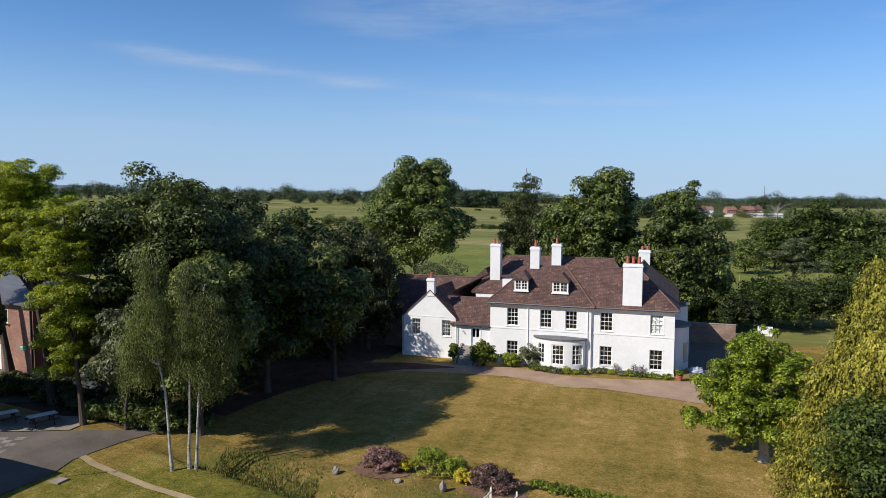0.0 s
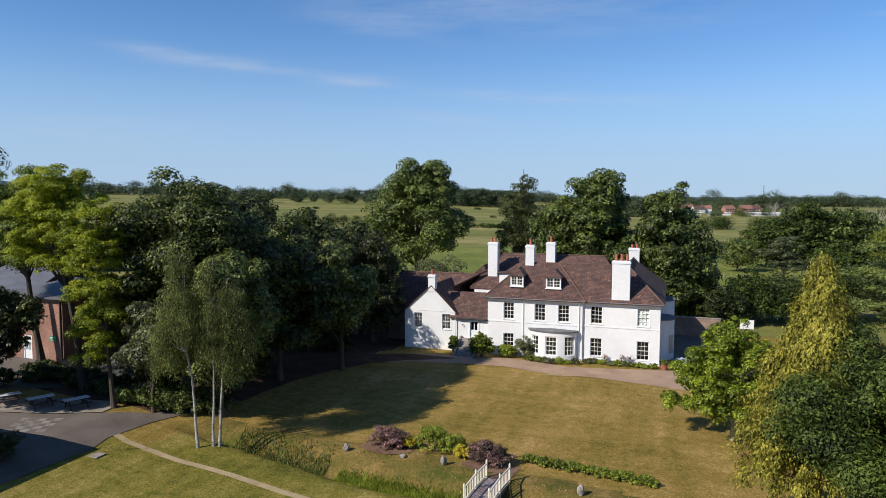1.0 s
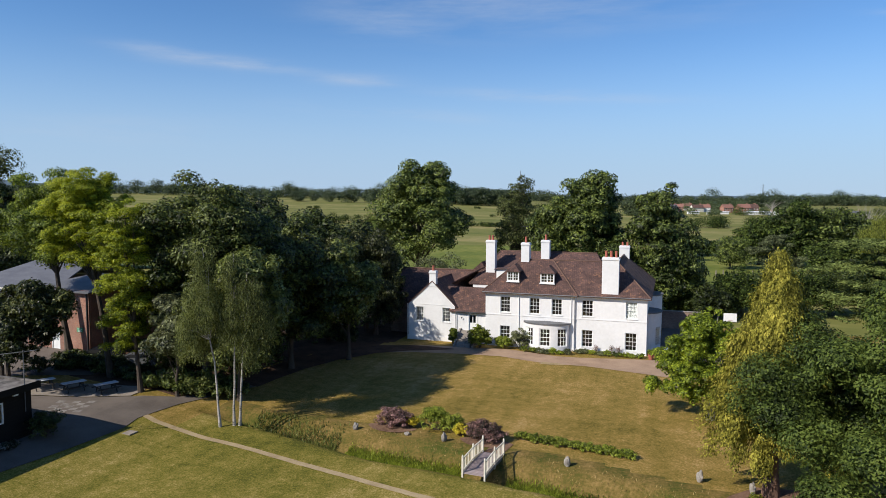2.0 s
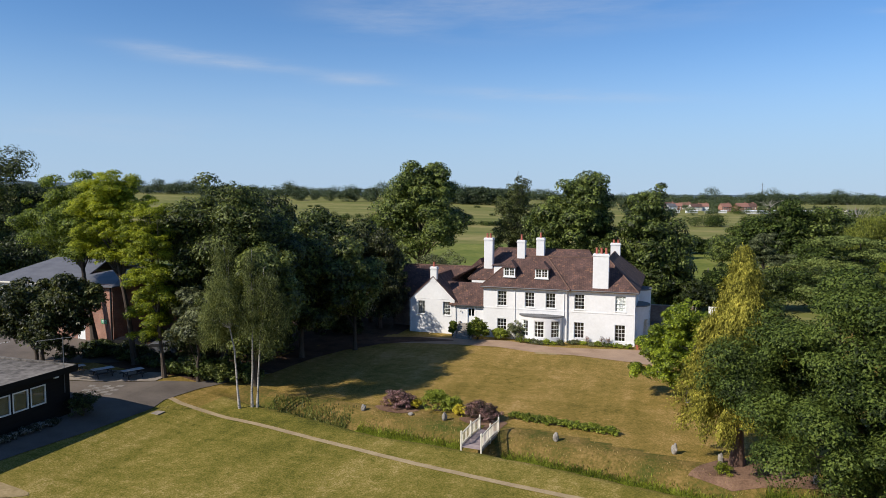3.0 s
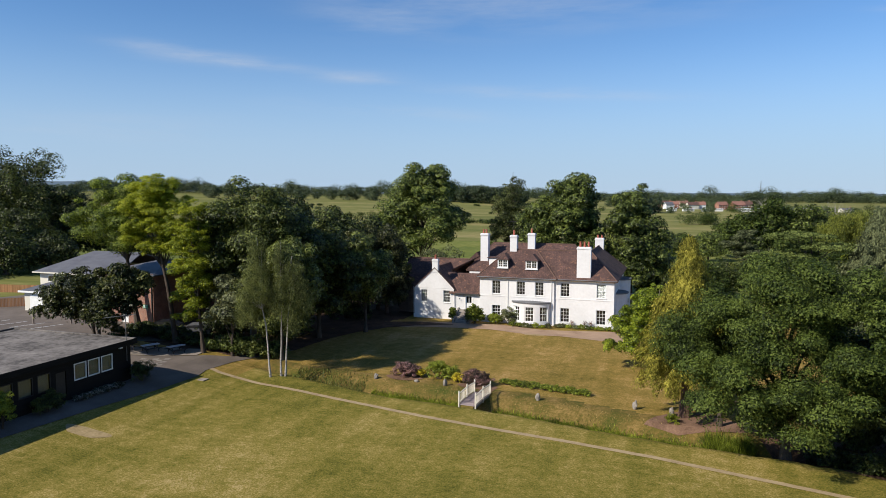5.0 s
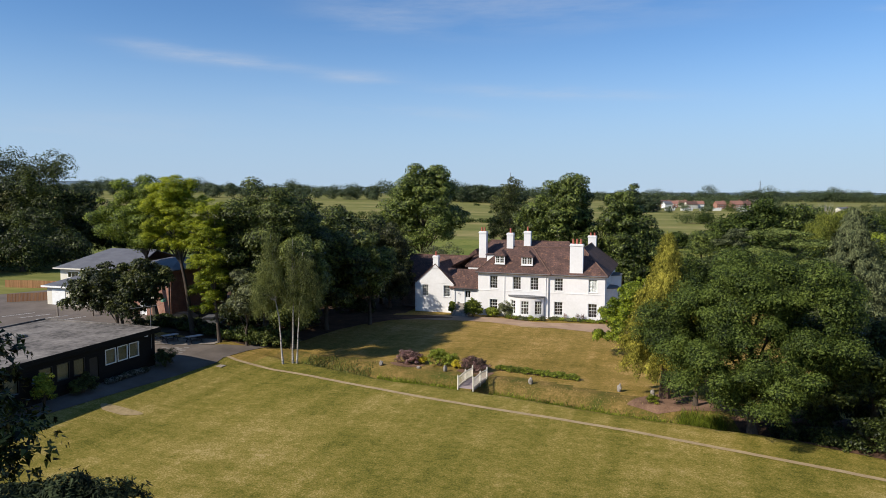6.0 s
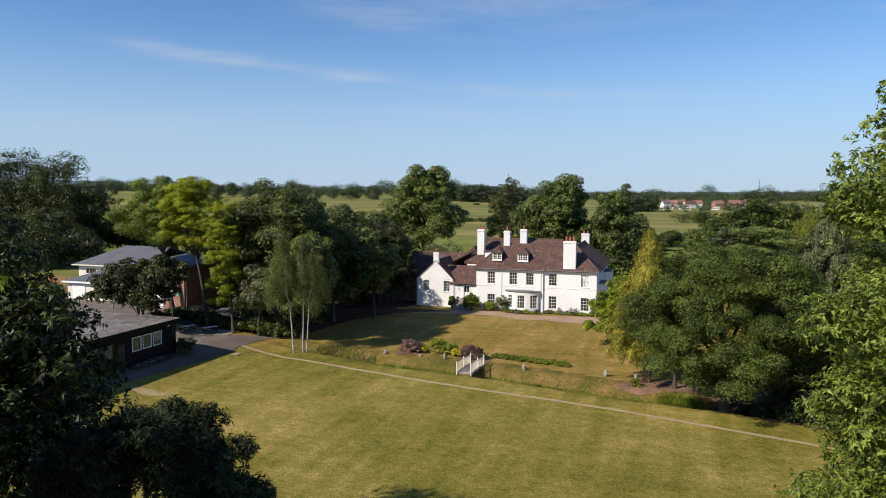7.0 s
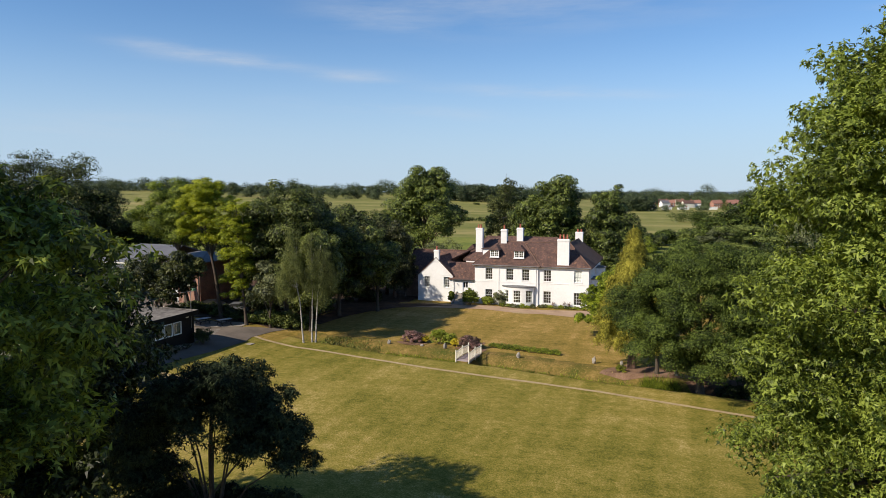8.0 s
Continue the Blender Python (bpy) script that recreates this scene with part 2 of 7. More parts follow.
M = {
    "lawn": turf("dry_lawn_grass", ((0.081, 0.069, 0.013), (0.194, 0.141, 0.029), (0.316, 0.206, 0.059), (0.545, 0.355, 0.168))),
    "lush": turf("lusher_lawn_grass", ((0.062, 0.069, 0.011), (0.158, 0.141, 0.022), (0.268, 0.206, 0.049), (0.5, 0.372, 0.162))),
    "rough_grass": shade("rough_bank_grass", (0.06, 0.074, 0.013), (0.29, 0.188, 0.068), rough=0.95, grain=5.0, blotch=0.45, bump=0.9, distance=0.1, gloss=0.1, third=(0.155, 0.112, 0.03)),
    "meadow": shade("meadow_grass", (0.095, 0.115, 0.026), (0.34, 0.265, 0.118), rough=0.95, grain=0.22, blotch=0.014, bump=0.4, distance=0.1, gloss=0.1, third=(0.178, 0.176, 0.05), stretch=(0.5, 1.8, 1)),
    "pasture": shade("green_pasture", (0.085, 0.115, 0.022), (0.24, 0.225, 0.06), rough=0.95, grain=0.6, blotch=0.03, bump=0.4, distance=0.1, gloss=0.1, third=(0.15, 0.17, 0.035)),
    "soil": shade("dry_soil", (0.11, 0.064, 0.042), (0.27, 0.165, 0.11), rough=0.95, grain=7, blotch=0.8, bump=0.8, distance=0.06, gloss=0.1),
    "asphalt": shade("worn_asphalt", (0.088, 0.07, 0.056), (0.175, 0.143, 0.118), rough=0.9, grain=14, blotch=0.35, bump=0.25, distance=0.01),
    "paving": shade("grey_paving", (0.20, 0.165, 0.13), (0.34, 0.29, 0.24), rough=0.9, grain=9, blotch=0.9, bump=0.25, distance=0.01),
    "worn_paint": shade("worn_road_paint", (0.10, 0.085, 0.07), (0.34, 0.31, 0.28), rough=0.9, grain=7, blotch=1.5, bump=0.1, distance=0.005),
    "pane_backing": shade("olive_pane_backing", (0.15, 0.15, 0.115), (0.22, 0.215, 0.17), rough=0.9, grain=6, stretch=(6, 6, 0.3)),
    "gravel": shade("pinkish_gravel", (0.255, 0.165, 0.105), (0.43, 0.295, 0.195), rough=0.95, grain=18, blotch=0.45, bump=0.5, distance=0.02),
    "concrete": shade("pale_concrete", (0.28, 0.20, 0.105), (0.44, 0.335, 0.185), rough=0.9, grain=9, blotch=0.8, bump=0.25, distance=0.01),
    "render": shade("white_painted_render", (0.70, 0.69, 0.675), (0.81, 0.80, 0.79), rough=0.75, grain=3, blotch=0.25, bump=0.08, distance=0.01),
    "white_paint": shade("white_gloss_paint", (0.72, 0.72, 0.70), (0.84, 0.84, 0.82), rough=0.4, grain=20, blotch=1.5, bump=0.02, distance=0.003),
    "tiles": brickwork("brown_clay_roof_tiles", ((0.092, 0.050, 0.042), (0.150, 0.078, 0.060)), (0.05, 0.03, 0.026), 0.24, 0.12, 0.014, bump=0.9, fleck=(0.215, 0.108, 0.066)),
    "ridge": shade("clay_ridge_tiles", (0.085, 0.05, 0.038), (0.17, 0.095, 0.066), grain=5, blotch=1.0),
    "terracotta": shade("terracotta", (0.31, 0.085, 0.055), (0.45, 0.145, 0.095), rough=0.75, grain=12),
    "lead": shade("grey_lead", (0.11, 0.115, 0.12), (0.19, 0.19, 0.195), rough=0.55, metal=0.3, grain=4),
    "dark_iron": shade("dark_iron", (0.015, 0.015, 0.016), (0.035, 0.035, 0.035), rough=0.5, grain=10),
    "glass": glass_like("window_glass"),
    "room": shade("dim_room", (0.05, 0.045, 0.04), (0.10, 0.09, 0.08), rough=0.9),
    "curtain": shade("pale_blind", (0.42, 0.42, 0.42), (0.6, 0.6, 0.6), rough=0.9, grain=6, stretch=(6, 6, 0.3)),
    "stone": shade("weathered_stone", (0.17, 0.15, 0.13), (0.40, 0.36, 0.31), rough=0.9, grain=9, blotch=2.0, bump=0.6, distance=0.02),
    "brick": brickwork("red_brick", ((0.25, 0.088, 0.055), (0.36, 0.145, 0.09)), (0.30, 0.24, 0.19)),
    "old_brick": brickwork("old_wall_brick", ((0.22, 0.12, 0.085), (0.32, 0.20, 0.145)), (0.26, 0.22, 0.18)),
    "felt": shade("weathered_roof_felt", (0.035, 0.03, 0.026), (0.27, 0.242, 0.215), rough=0.9, grain=2.4, blotch=0.35, bump=0.3, third=(0.165, 0.147, 0.13)),
    "black_boards": shade("black_weatherboards", (0.008, 0.007, 0.0065), (0.018, 0.0165, 0.015), rough=0.85, grain=6, gloss=0.2, stretch=(1, 1, 12)),
    "slate": shade("grey_slate_roof", (0.085, 0.085, 0.095), (0.15, 0.15, 0.16), rough=0.6, grain=6, stretch=(1, 1, 6)),
    "cream": shade("cream_render", (0.60, 0.56, 0.47), (0.72, 0.68, 0.58), rough=0.8, grain=4),
    "fence_wood": shade("orange_fence_wood", (0.26, 0.12, 0.05), (0.40, 0.20, 0.09), rough=0.85, grain=10, stretch=(4, 4, 0.6), per_object=0.3),
    "grey_wood": shade("weathered_grey_wood", (0.16, 0.13, 0.11), (0.30, 0.26, 0.22), rough=0.85, grain=9, stretch=(8, 1, 1)),
    "cream_paint": shade("cream_painted_wood", (0.62, 0.56, 0.44), (0.78, 0.72, 0.60), rough=0.6, grain=9, blotch=2),
    "bark": shade("brown_bark", (0.045, 0.034, 0.026), (0.12, 0.092, 0.068), rough=0.95, grain=9, blotch=1.2, bump=1.0, distance=0.04, stretch=(3, 3, 0.7)),
    "red_bark": shade("reddish_bark", (0.09, 0.05, 0.035), (0.20, 0.12, 0.085), rough=0.95, grain=9, blotch=1.2, bump=1.0, distance=0.05, stretch=(4, 4, 0.5)),
    "birch_bark": shade("white_birch_bark", (0.07, 0.06, 0.052), (0.52, 0.48, 0.43), rough=0.8, grain=5, blotch=2.2, bump=0.3, third=(0.38, 0.35, 0.31), stretch=(1, 1, 2.2)),
    "dead_wood": shade("bleached_dead_wood", (0.25, 0.22, 0.19), (0.45, 0.41, 0.37), rough=0.9, grain=9, stretch=(4, 4, 0.6)),
    "car_paint": shade("silver_car_paint", (0.30, 0.31, 0.33), (0.36, 0.37, 0.39), rough=0.25, metal=0.6, bump=0),
    "dark_car": shade("dark_car_paint", (0.02, 0.022, 0.028), (0.03, 0.033, 0.04), rough=0.25, metal=0.3, bump=0),
    "rubber": shade("black_rubber", (0.012, 0.012, 0.012), (0.03, 0.03, 0.03), rough=0.8),
    "green_sign": shade("green_sign_enamel", (0.02, 0.27, 0.11), (0.03, 0.33, 0.14), rough=0.4, bump=0),
    "tarp": shade("crumpled_blue_white_tarpaulin", (0.22, 0.27, 0.35), (0.50, 0.53, 0.58), rough=0.5, grain=3, bump=0.8, distance=0.1),
    # bluish aerial haze is painted into the hills' base colour
    "hill": shade("haze_blue_hill", (0.11, 0.15, 0.185), (0.135, 0.18, 0.215), rough=1, grain=0.03, blotch=0.004, bump=0, gloss=0),
    "oak_leaf": foliage("oak_leaves", (0.02, 0.034, 0.007), (0.048, 0.074, 0.014), (0.116, 0.152, 0.029), gloss=0.18, rough=0.6, island=0.3),
    "dark_leaf": foliage("dark_leaves", (0.0145, 0.0235, 0.006), (0.043, 0.06, 0.013), (0.1, 0.124, 0.028), island=0.3),
    "ash_leaf": foliage("ash_leaves", (0.031, 0.0442, 0.011), (0.086, 0.1098, 0.0235), (0.19, 0.2181, 0.054)),
    "magnolia_leaf": foliage("glossy_magnolia_leaves", (0.022, 0.03, 0.008), (0.065, 0.078, 0.018), (0.19, 0.195, 0.055), 0.25, gloss=0.35, rough=0.45, island=0.3),
    "lime_leaf": foliage("lime_tree_leaves", (0.033, 0.049, 0.011), (0.088, 0.12, 0.024), (0.195, 0.232, 0.05), island=0.3),
    "gold_leaf": foliage("golden_locust_leaves", (0.085, 0.122, 0.010), (0.198, 0.245, 0.018), (0.385, 0.41, 0.033), 0.45, island=0.3),
    "locust_leaf": foliage("green_locust_leaves", (0.052, 0.085, 0.012), (0.13, 0.18, 0.022), (0.26, 0.31, 0.038), 0.32, island=0.3),
    "birch_leaf": foliage("birch_leaves", (0.042, 0.056, 0.018), (0.11, 0.132, 0.042), (0.24, 0.262, 0.095), 0.4),
    "cypress_leaf": foliage("golden_cypress_sprays", (0.1495, 0.1437, 0.0207), (0.2932, 0.2702, 0.04025), (0.483, 0.4197, 0.07475), 0.22, blotch=0.9, gloss=0.15, rough=0.7, island=0.2),
    "maple_leaf": foliage("fresh_maple_leaves", (0.11, 0.16, 0.014), (0.235, 0.30, 0.024), (0.41, 0.46, 0.046), 0.4, island=0.3),
    "chestnut_leaf": foliage("broad_leaves", (0.082, 0.112, 0.019), (0.162, 0.21, 0.034), (0.28, 0.335, 0.062), 0.4, gloss=0.3, rough=0.5, island=0.3),
    "pine_leaf": foliage("dark_pine_needles", (0.014, 0.021, 0.011), (0.028, 0.04, 0.02), (0.05, 0.066, 0.03), 0.08, gloss=0.1, rough=0.8),
    "yew_leaf": foliage("yew_needles", (0.015, 0.021, 0.0068), (0.041, 0.05, 0.0145), (0.10, 0.106, 0.03), 0.2),
    "spruce_leaf": foliage("grey_green_spruce_needles", (0.045, 0.055, 0.028), (0.085, 0.1, 0.048), (0.155, 0.172, 0.08), 0.1, gloss=0.1, rough=0.8, island=0.3),
    "cedar_leaf": foliage("cedar_needles", (0.045, 0.062, 0.018), (0.098, 0.128, 0.034), (0.18, 0.215, 0.06), 0.12, gloss=0.1, rough=0.8, island=0.3),
    "willow_leaf": foliage("yellow_green_willow_leaves", (0.11, 0.13, 0.02), (0.19, 0.215, 0.034), (0.3, 0.32, 0.056), 0.3, island=0.3),
    "grey_leaf": foliage("grey_green_leaves", (0.055, 0.065, 0.028), (0.125, 0.14, 0.06), (0.24, 0.255, 0.12), 0.3),
    "hedge_leaf": foliage("bright_hedge_leaves", (0.09, 0.125, 0.014), (0.19, 0.235, 0.024), (0.32, 0.36, 0.045), 0.3),
    "pink_leaf": foliage("pink_blossom_and_leaves", (0.07, 0.055, 0.035), (0.19, 0.105, 0.09), (0.40, 0.23, 0.22), 0.25, blotch=1.2, island=0.3),
    "yellow_leaf": foliage("yellow_flowers", (0.30, 0.26, 0.02), (0.55, 0.46, 0.03), (0.75, 0.62, 0.06), 0.3),
    "white_flower": foliage("white_flowers_and_leaves", (0.025, 0.04, 0.016), (0.035, 0.05, 0.02), (0.30, 0.29, 0.27), 0.2, blotch=2.0, island=0.3),
    # leaf litter; its dark tone is also laid down as painted shade under trees
    "litter": shade("leaf_litter_and_shade", (0.045, 0.03, 0.02), (0.15, 0.085, 0.055), rough=0.95, grain=6, blotch=0.6, bump=0.8, distance=0.05, gloss=0.1),
    "dark_timber": shade("dark_stained_timber", (0.025, 0.02, 0.017), (0.06, 0.05, 0.042), rough=0.8, grain=9),
    "dry_blade": foliage("dry_grass_blades", (0.16, 0.12, 0.04), (0.28, 0.20, 0.08), (0.42, 0.31, 0.14), 0.2, gloss=0.1, rough=0.9),
    # the haze of distance is mixed into these leaf tones
    "far_haze_leaf": foliage("hazy_wood_leaves", (0.038, 0.058, 0.024), (0.06, 0.085, 0.034), (0.095, 0.12, 0.05), 0.2, blotch=0.05),
    "plank": shade("purplish_grey_decking", (0.20, 0.155, 0.15), (0.34, 0.27, 0.26), rough=0.85, grain=12, stretch=(1, 9, 1), per_object=0.35),
    "pale_top": shade("sun_bleached_timber", (0.46, 0.46, 0.48), (0.66, 0.66, 0.68), rough=0.75, grain=10, stretch=(1, 8, 1), per_object=0.2),
    "bare": shade("bare_dry_ground", (0.24, 0.175, 0.075), (0.42, 0.31, 0.16), rough=0.95, grain=5, blotch=0.9, bump=0.4),
    "terracotta_roof": shade("orange_roof_tiles", (0.21, 0.1, 0.075), (0.31, 0.155, 0.115), grain=4),
    "white_roof": shade("white_sheet_roof", (0.62, 0.63, 0.64), (0.74, 0.75, 0.76), rough=0.6, grain=3),
}


# ---- mesh helpers ----
def put(name, bm, material, parent=None, label=""):
    """Link a bmesh as one mesh object."""
    me = bpy.data.meshes.new(name)
    bm.to_mesh(me)
    bm.free()
    me.materials.append(M[material] if isinstance(material, str) else material)
    ob = new(name, me)
    if parent:
        ob.parent = parent
    if label:
        ob["label"] = label
    return ob


def part(name, bm, material, parent, label=""):
    return put(name, bm, material, parent, label)


def raw(name, verts, faces, material, parent=None, label=""):
    me = bpy.data.meshes.new(name)
    me.from_pydata(verts, [], faces)
    me.materials.append(M[material])
    ob = new(name, me)
    if parent:
        ob.parent = parent
    if label:
        ob["label"] = label
    return ob


def thing(name, label, category, group="", kind="", at=(0, 0, 0)):
    e = new(name)
    e.location = at
    return tagged(e, label, category, group, kind)


def box(bm, x0, x1, y0, y1, z0, z1, bevel=0.0):
    r = bmesh.ops.create_cube(bm, size=1, matrix=Matrix.Translation(((x0 + x1) / 2, (y0 + y1) / 2, (z0 + z1) / 2)) @ Matrix.Diagonal((x1 - x0, y1 - y0, z1 - z0, 1)))
    if bevel:
        edges = {e for v in r["verts"] for e in v.link_edges}
        bmesh.ops.bevel(bm, geom=list(edges), offset=bevel, segments=1, affect="EDGES")
    return bm


def boxes(*some, bevel=0.0):
    bm = bmesh.new()
    for b in some:
        box(bm, *b, bevel=bevel)
    return bm


def tube(bm, points, radii, sides=8):
    """A tapered round limb along points."""
    rings = []
    pts = [Vector(p) for p in points]
    for k, p in enumerate(pts):
        ahead = (pts[min(k + 1, len(pts) - 1)] - pts[max(k - 1, 0)]).normalized()
        side = ahead.orthogonal().normalized()
        if abs(ahead.z) > 0.5:
            side = Vector((1, 0, 0)).cross(ahead).normalized()
        other = ahead.cross(side)
        rings.append([bm.verts.new(p + radii[k] * (math.cos(a) * side + math.sin(a) * other)) for a in [2 * math.pi * s / sides for s in range(sides)]])
    for a, b in zip(rings, rings[1:]):
        for s in range(sides):
            bm.faces.new((a[s], a[(s + 1) % sides], b[(s + 1) % sides], b[s]))
    bm.faces.new(rings[-1])
    bm.faces.new(list(reversed(rings[0])))
    return bm


def prism(bm, outline, depth):
    """Push a flat outline (list of points) along a vector."""
    a = [bm.verts.new(Vector(p)) for p in outline]
    b = [bm.verts.new(Vector(p) + Vector(depth)) for p in outline]
    bm.faces.new(a)
    bm.faces.new(list(reversed(b)))
    for k in range(len(a)):
        j = (k + 1) % len(a)
        bm.faces.new((a[j], a[k], b[k], b[j]))
    bmesh.ops.recalc_face_normals(bm, faces=bm.faces[:])
    return bm


def slab(bm, corners, thick):
    """A roof slope: a flat face given thickness downwards."""
    return prism(bm, corners, (0, 0, -thick))


# ---- the lie of the land ----
def smooth(a, b, v):
    f = min(1.0, max(0.0, (v - a) / (b - a)))
    return f * f * (3 - 2 * f)


def table(v, rows):
    if v <= rows[0][0]:
        return rows[0][1]
    for (a, p), (b, q) in zip(rows, rows[1:]):
        if v <= b:
            return p + (q - p) * (v - a) / (b - a)
    return rows[-1][1]


DITCH_NEAR = [(-40, 37.5), (-30, 36.3), (-25, 35.0), (-16.6, 32.4), (-9.8, 31.9), (-3.2, 30.8), (2.9, 29.4), (8.4, 28.5), (14, 28.0), (24, 26.5), (40, 24)]
DITCH_FAR = [(-40, 39.0), (-30, 39.2), (-23, 38.6), (-19, 38.2), (-15.5, 38.3), (-7.8, 36.4), (-4.5, 36.2), (2, 35.0), (8, 33.2), (16, 32), (24, 30.5), (40, 28)]


def land(x, y):
    """Height of the ground: the garden, its ditch, the rise to the west, and the country beyond."""
    ahead, across = -0.318 * x + 0.948 * y, 0.948 * x + 0.318 * y
    rise = 0.0
    if ahead > 300:
        side_share = 1 - 0.85 * smooth(0.0, 0.28, across / ahead) + 0.5 * smooth(0.12, 0.45, -across / ahead)
        rise = 15.5 * smooth(250, 1350, ahead) * side_share
    edge = max(smooth(90, 160, x), smooth(150, 260, -x), smooth(100, 200, -y), smooth(96, 150, y))
    if edge >= 1:
        return rise - 1.0
    z = -0.32 + 0.32 * smooth(40, 62, y)
    west = table(-x, [(30.0, 0.0), (33.0, 0.25), (36, 0.6), (39, 1.1), (43, 1.1), (48, 1.45), (53, 1.95), (60, 2.2)])
    z += west * (1 - 0.75 * smooth(46, 62, y) * smooth(-52, -44, x)) * smooth(-60, -10, y)
    near, far = table(x, DITCH_NEAR), table(x, DITCH_FAR)
    fade = smooth(-35, -29, x) * (1 - smooth(30, 40, x))
    if near < y < far and fade > 0:
        u = (y - near) / (far - near)
        z -= fade * 1.15 * (smooth(0, 0.30, u) if u < 0.5 else smooth(1.0, 0.42, u))
    return z * (1 - edge) + (rise - 1.0) * edge


def axis_steps(lo, hi, step, far_lo, far_hi):
    out = list(np.arange(lo, hi + step / 2, step))
    d, v = step, hi
    while v < far_hi:
        d *= 1.22
        v = min(v + d, far_hi)
        out.append(v)
    d, v = step, lo
    while v > far_lo:
        d *= 1.22
        v = max(v - d, far_lo)
        out.insert(0, v)
    return out


def drape(name, line, width, material, lift=0.03, across=6, step=0.6, closed_widths=None, parent=None, thick=0.0):
    """A strip that lies on the land along a line of plan points."""
    pts = [Vector(p) for p in line]
    dense = []
    for a, b in zip(pts, pts[1:]):
        n = max(1, int((b - a).length / step))
        dense += [a.lerp(b, k / n) for k in range(n)]
    dense.append(pts[-1])
    ws = []
    for k in range(len(dense)):
        f = k / max(1, len(dense) - 1)
        ws.append(width if not closed_widths else table(f, closed_widths))
    verts, faces = [], []
    for k, p in enumerate(dense):
        ahead = (dense[min(k + 1, len(dense) - 1)] - dense[max(k - 1, 0)]).normalized()
        side = Vector((ahead.y, -ahead.x))
        wob = 0.05 * noise.noise(Vector((p.x, p.y, 3.0)))
        for s in range(across + 1):
            q = p + side * ((s / across - 0.5) * ws[k] + wob)
            verts.append((q.x, q.y, land(q.x, q.y) + lift))
    for k in range(len(dense) - 1):
        for s in range(across):
            a = k * (across + 1) + s
            faces.append((a, a + 1, a + across + 2, a + across + 1))
    return raw(name, verts, faces, material, parent)


def patch(name, outline, material, lift=0.03, step=0.8):
    """A filled plan outline that lies on the land."""
    xs, ys = [p[0] for p in outline], [p[1] for p in outline]
    bm = bmesh.new()
    face = bm.faces.new([bm.verts.new((x, y, 0)) for x, y in outline])
    for axis, lo, hi in ((0, min(xs), max(xs)), (1, min(ys), max(ys))):
        for v in np.arange(lo + step, hi, step):
            co, no = [0, 0, 0], [0, 0, 0]
            co[axis], no[axis] = v, 1
            bmesh.ops.bisect_plane(bm, geom=bm.verts[:] + bm.edges[:] + bm.faces[:], plane_co=co, plane_no=no)
    for v in bm.verts:
        v.co.z = land(v.co.x, v.co.y) + lift
    bmesh.ops.recalc_face_normals(bm, faces=bm.faces[:])
    for f in bm.faces:
        if f.normal.z < 0:
            f.normal_flip()
    return put(name, bm, material)


# ---- ground, drive and paths ----
gx = axis_steps(-62, 42, 0.55, -4600, 4600)
gy = axis_steps(-42, 96, 0.55, -2500, 4700)
g_verts = [(x, y, land(x, y)) for y in gy for x in gx]
g_faces, g_mats = [], []
nx = len(gx)
for j in range(len(gy) - 1):
    for i in range(nx - 1):
        a = j * nx + i
        g_faces.append((a, a + 1, a + nx + 1, a + nx))
        cx, cy = (gx[i] + gx[i + 1]) / 2, (gy[j] + gy[j + 1]) / 2
        k = 1 if cy > 89 or cx > 60 or cx < -70 else 0
        if k == 0 and -33 < cx < 32 and table(cx, DITCH_NEAR) + 0.5 < cy < table(cx, DITCH_FAR) + 1.2 + 0.8 * noise.noise(Vector((cx * 0.3, cy * 0.3, 0))):
            k = 2
        if k == 0 and -33 < cx < 32 and cy < table(cx, DITCH_NEAR) + 0.6 + 0.5 * noise.noise(Vector((cx * 0.4, cy * 0.4, 4))):
            k = 3
        if k == 0 and cy < table(cx, [(-37, 33.6), (-31, 32.7), (-20, 30.3), (-11.7, 28.4), (0, 26.5), (20, 22), (60, 12)]):
            k = 3
        if k == 0 and 43.5 < cy < 84 and -60 < cx < table(cy, [(43.5, -35.6), (52, -35.6), (57, -34.3), (61.5, -31.4), (64, -30.0), (67, -28.3), (84, -28.3)]) + 0.5 * noise.noise(Vector((cx * 0.5, cy * 0.5, 1))):
            k = 4
        # the strip behind the picnic tables takes the same dark ground tone
        if k == 0 and -52 < cx < -36.5 and 38.3 + 0.5 * noise.noise(Vector((cx * 0.4, cy * 0.4, 2))) < cy < 43.6:
            k = 4
        g_mats.append(k)
ground = raw("ground", g_verts, g_faces, "lawn")
ground.data.materials.append(M["meadow"])
ground.data.materials.append(M["rough_grass"])
ground.data.materials.append(M["lush"])
ground.data.materials.append(M["litter"])
ground.data.polygons.foreach_set("material_index", g_mats)
ground.data.polygons.foreach_set("use_smooth", [True] * len(g_faces))
tagged(ground, "dry mown lawn with a shallow ditch and meadows beyond", "ground", kind="structure")

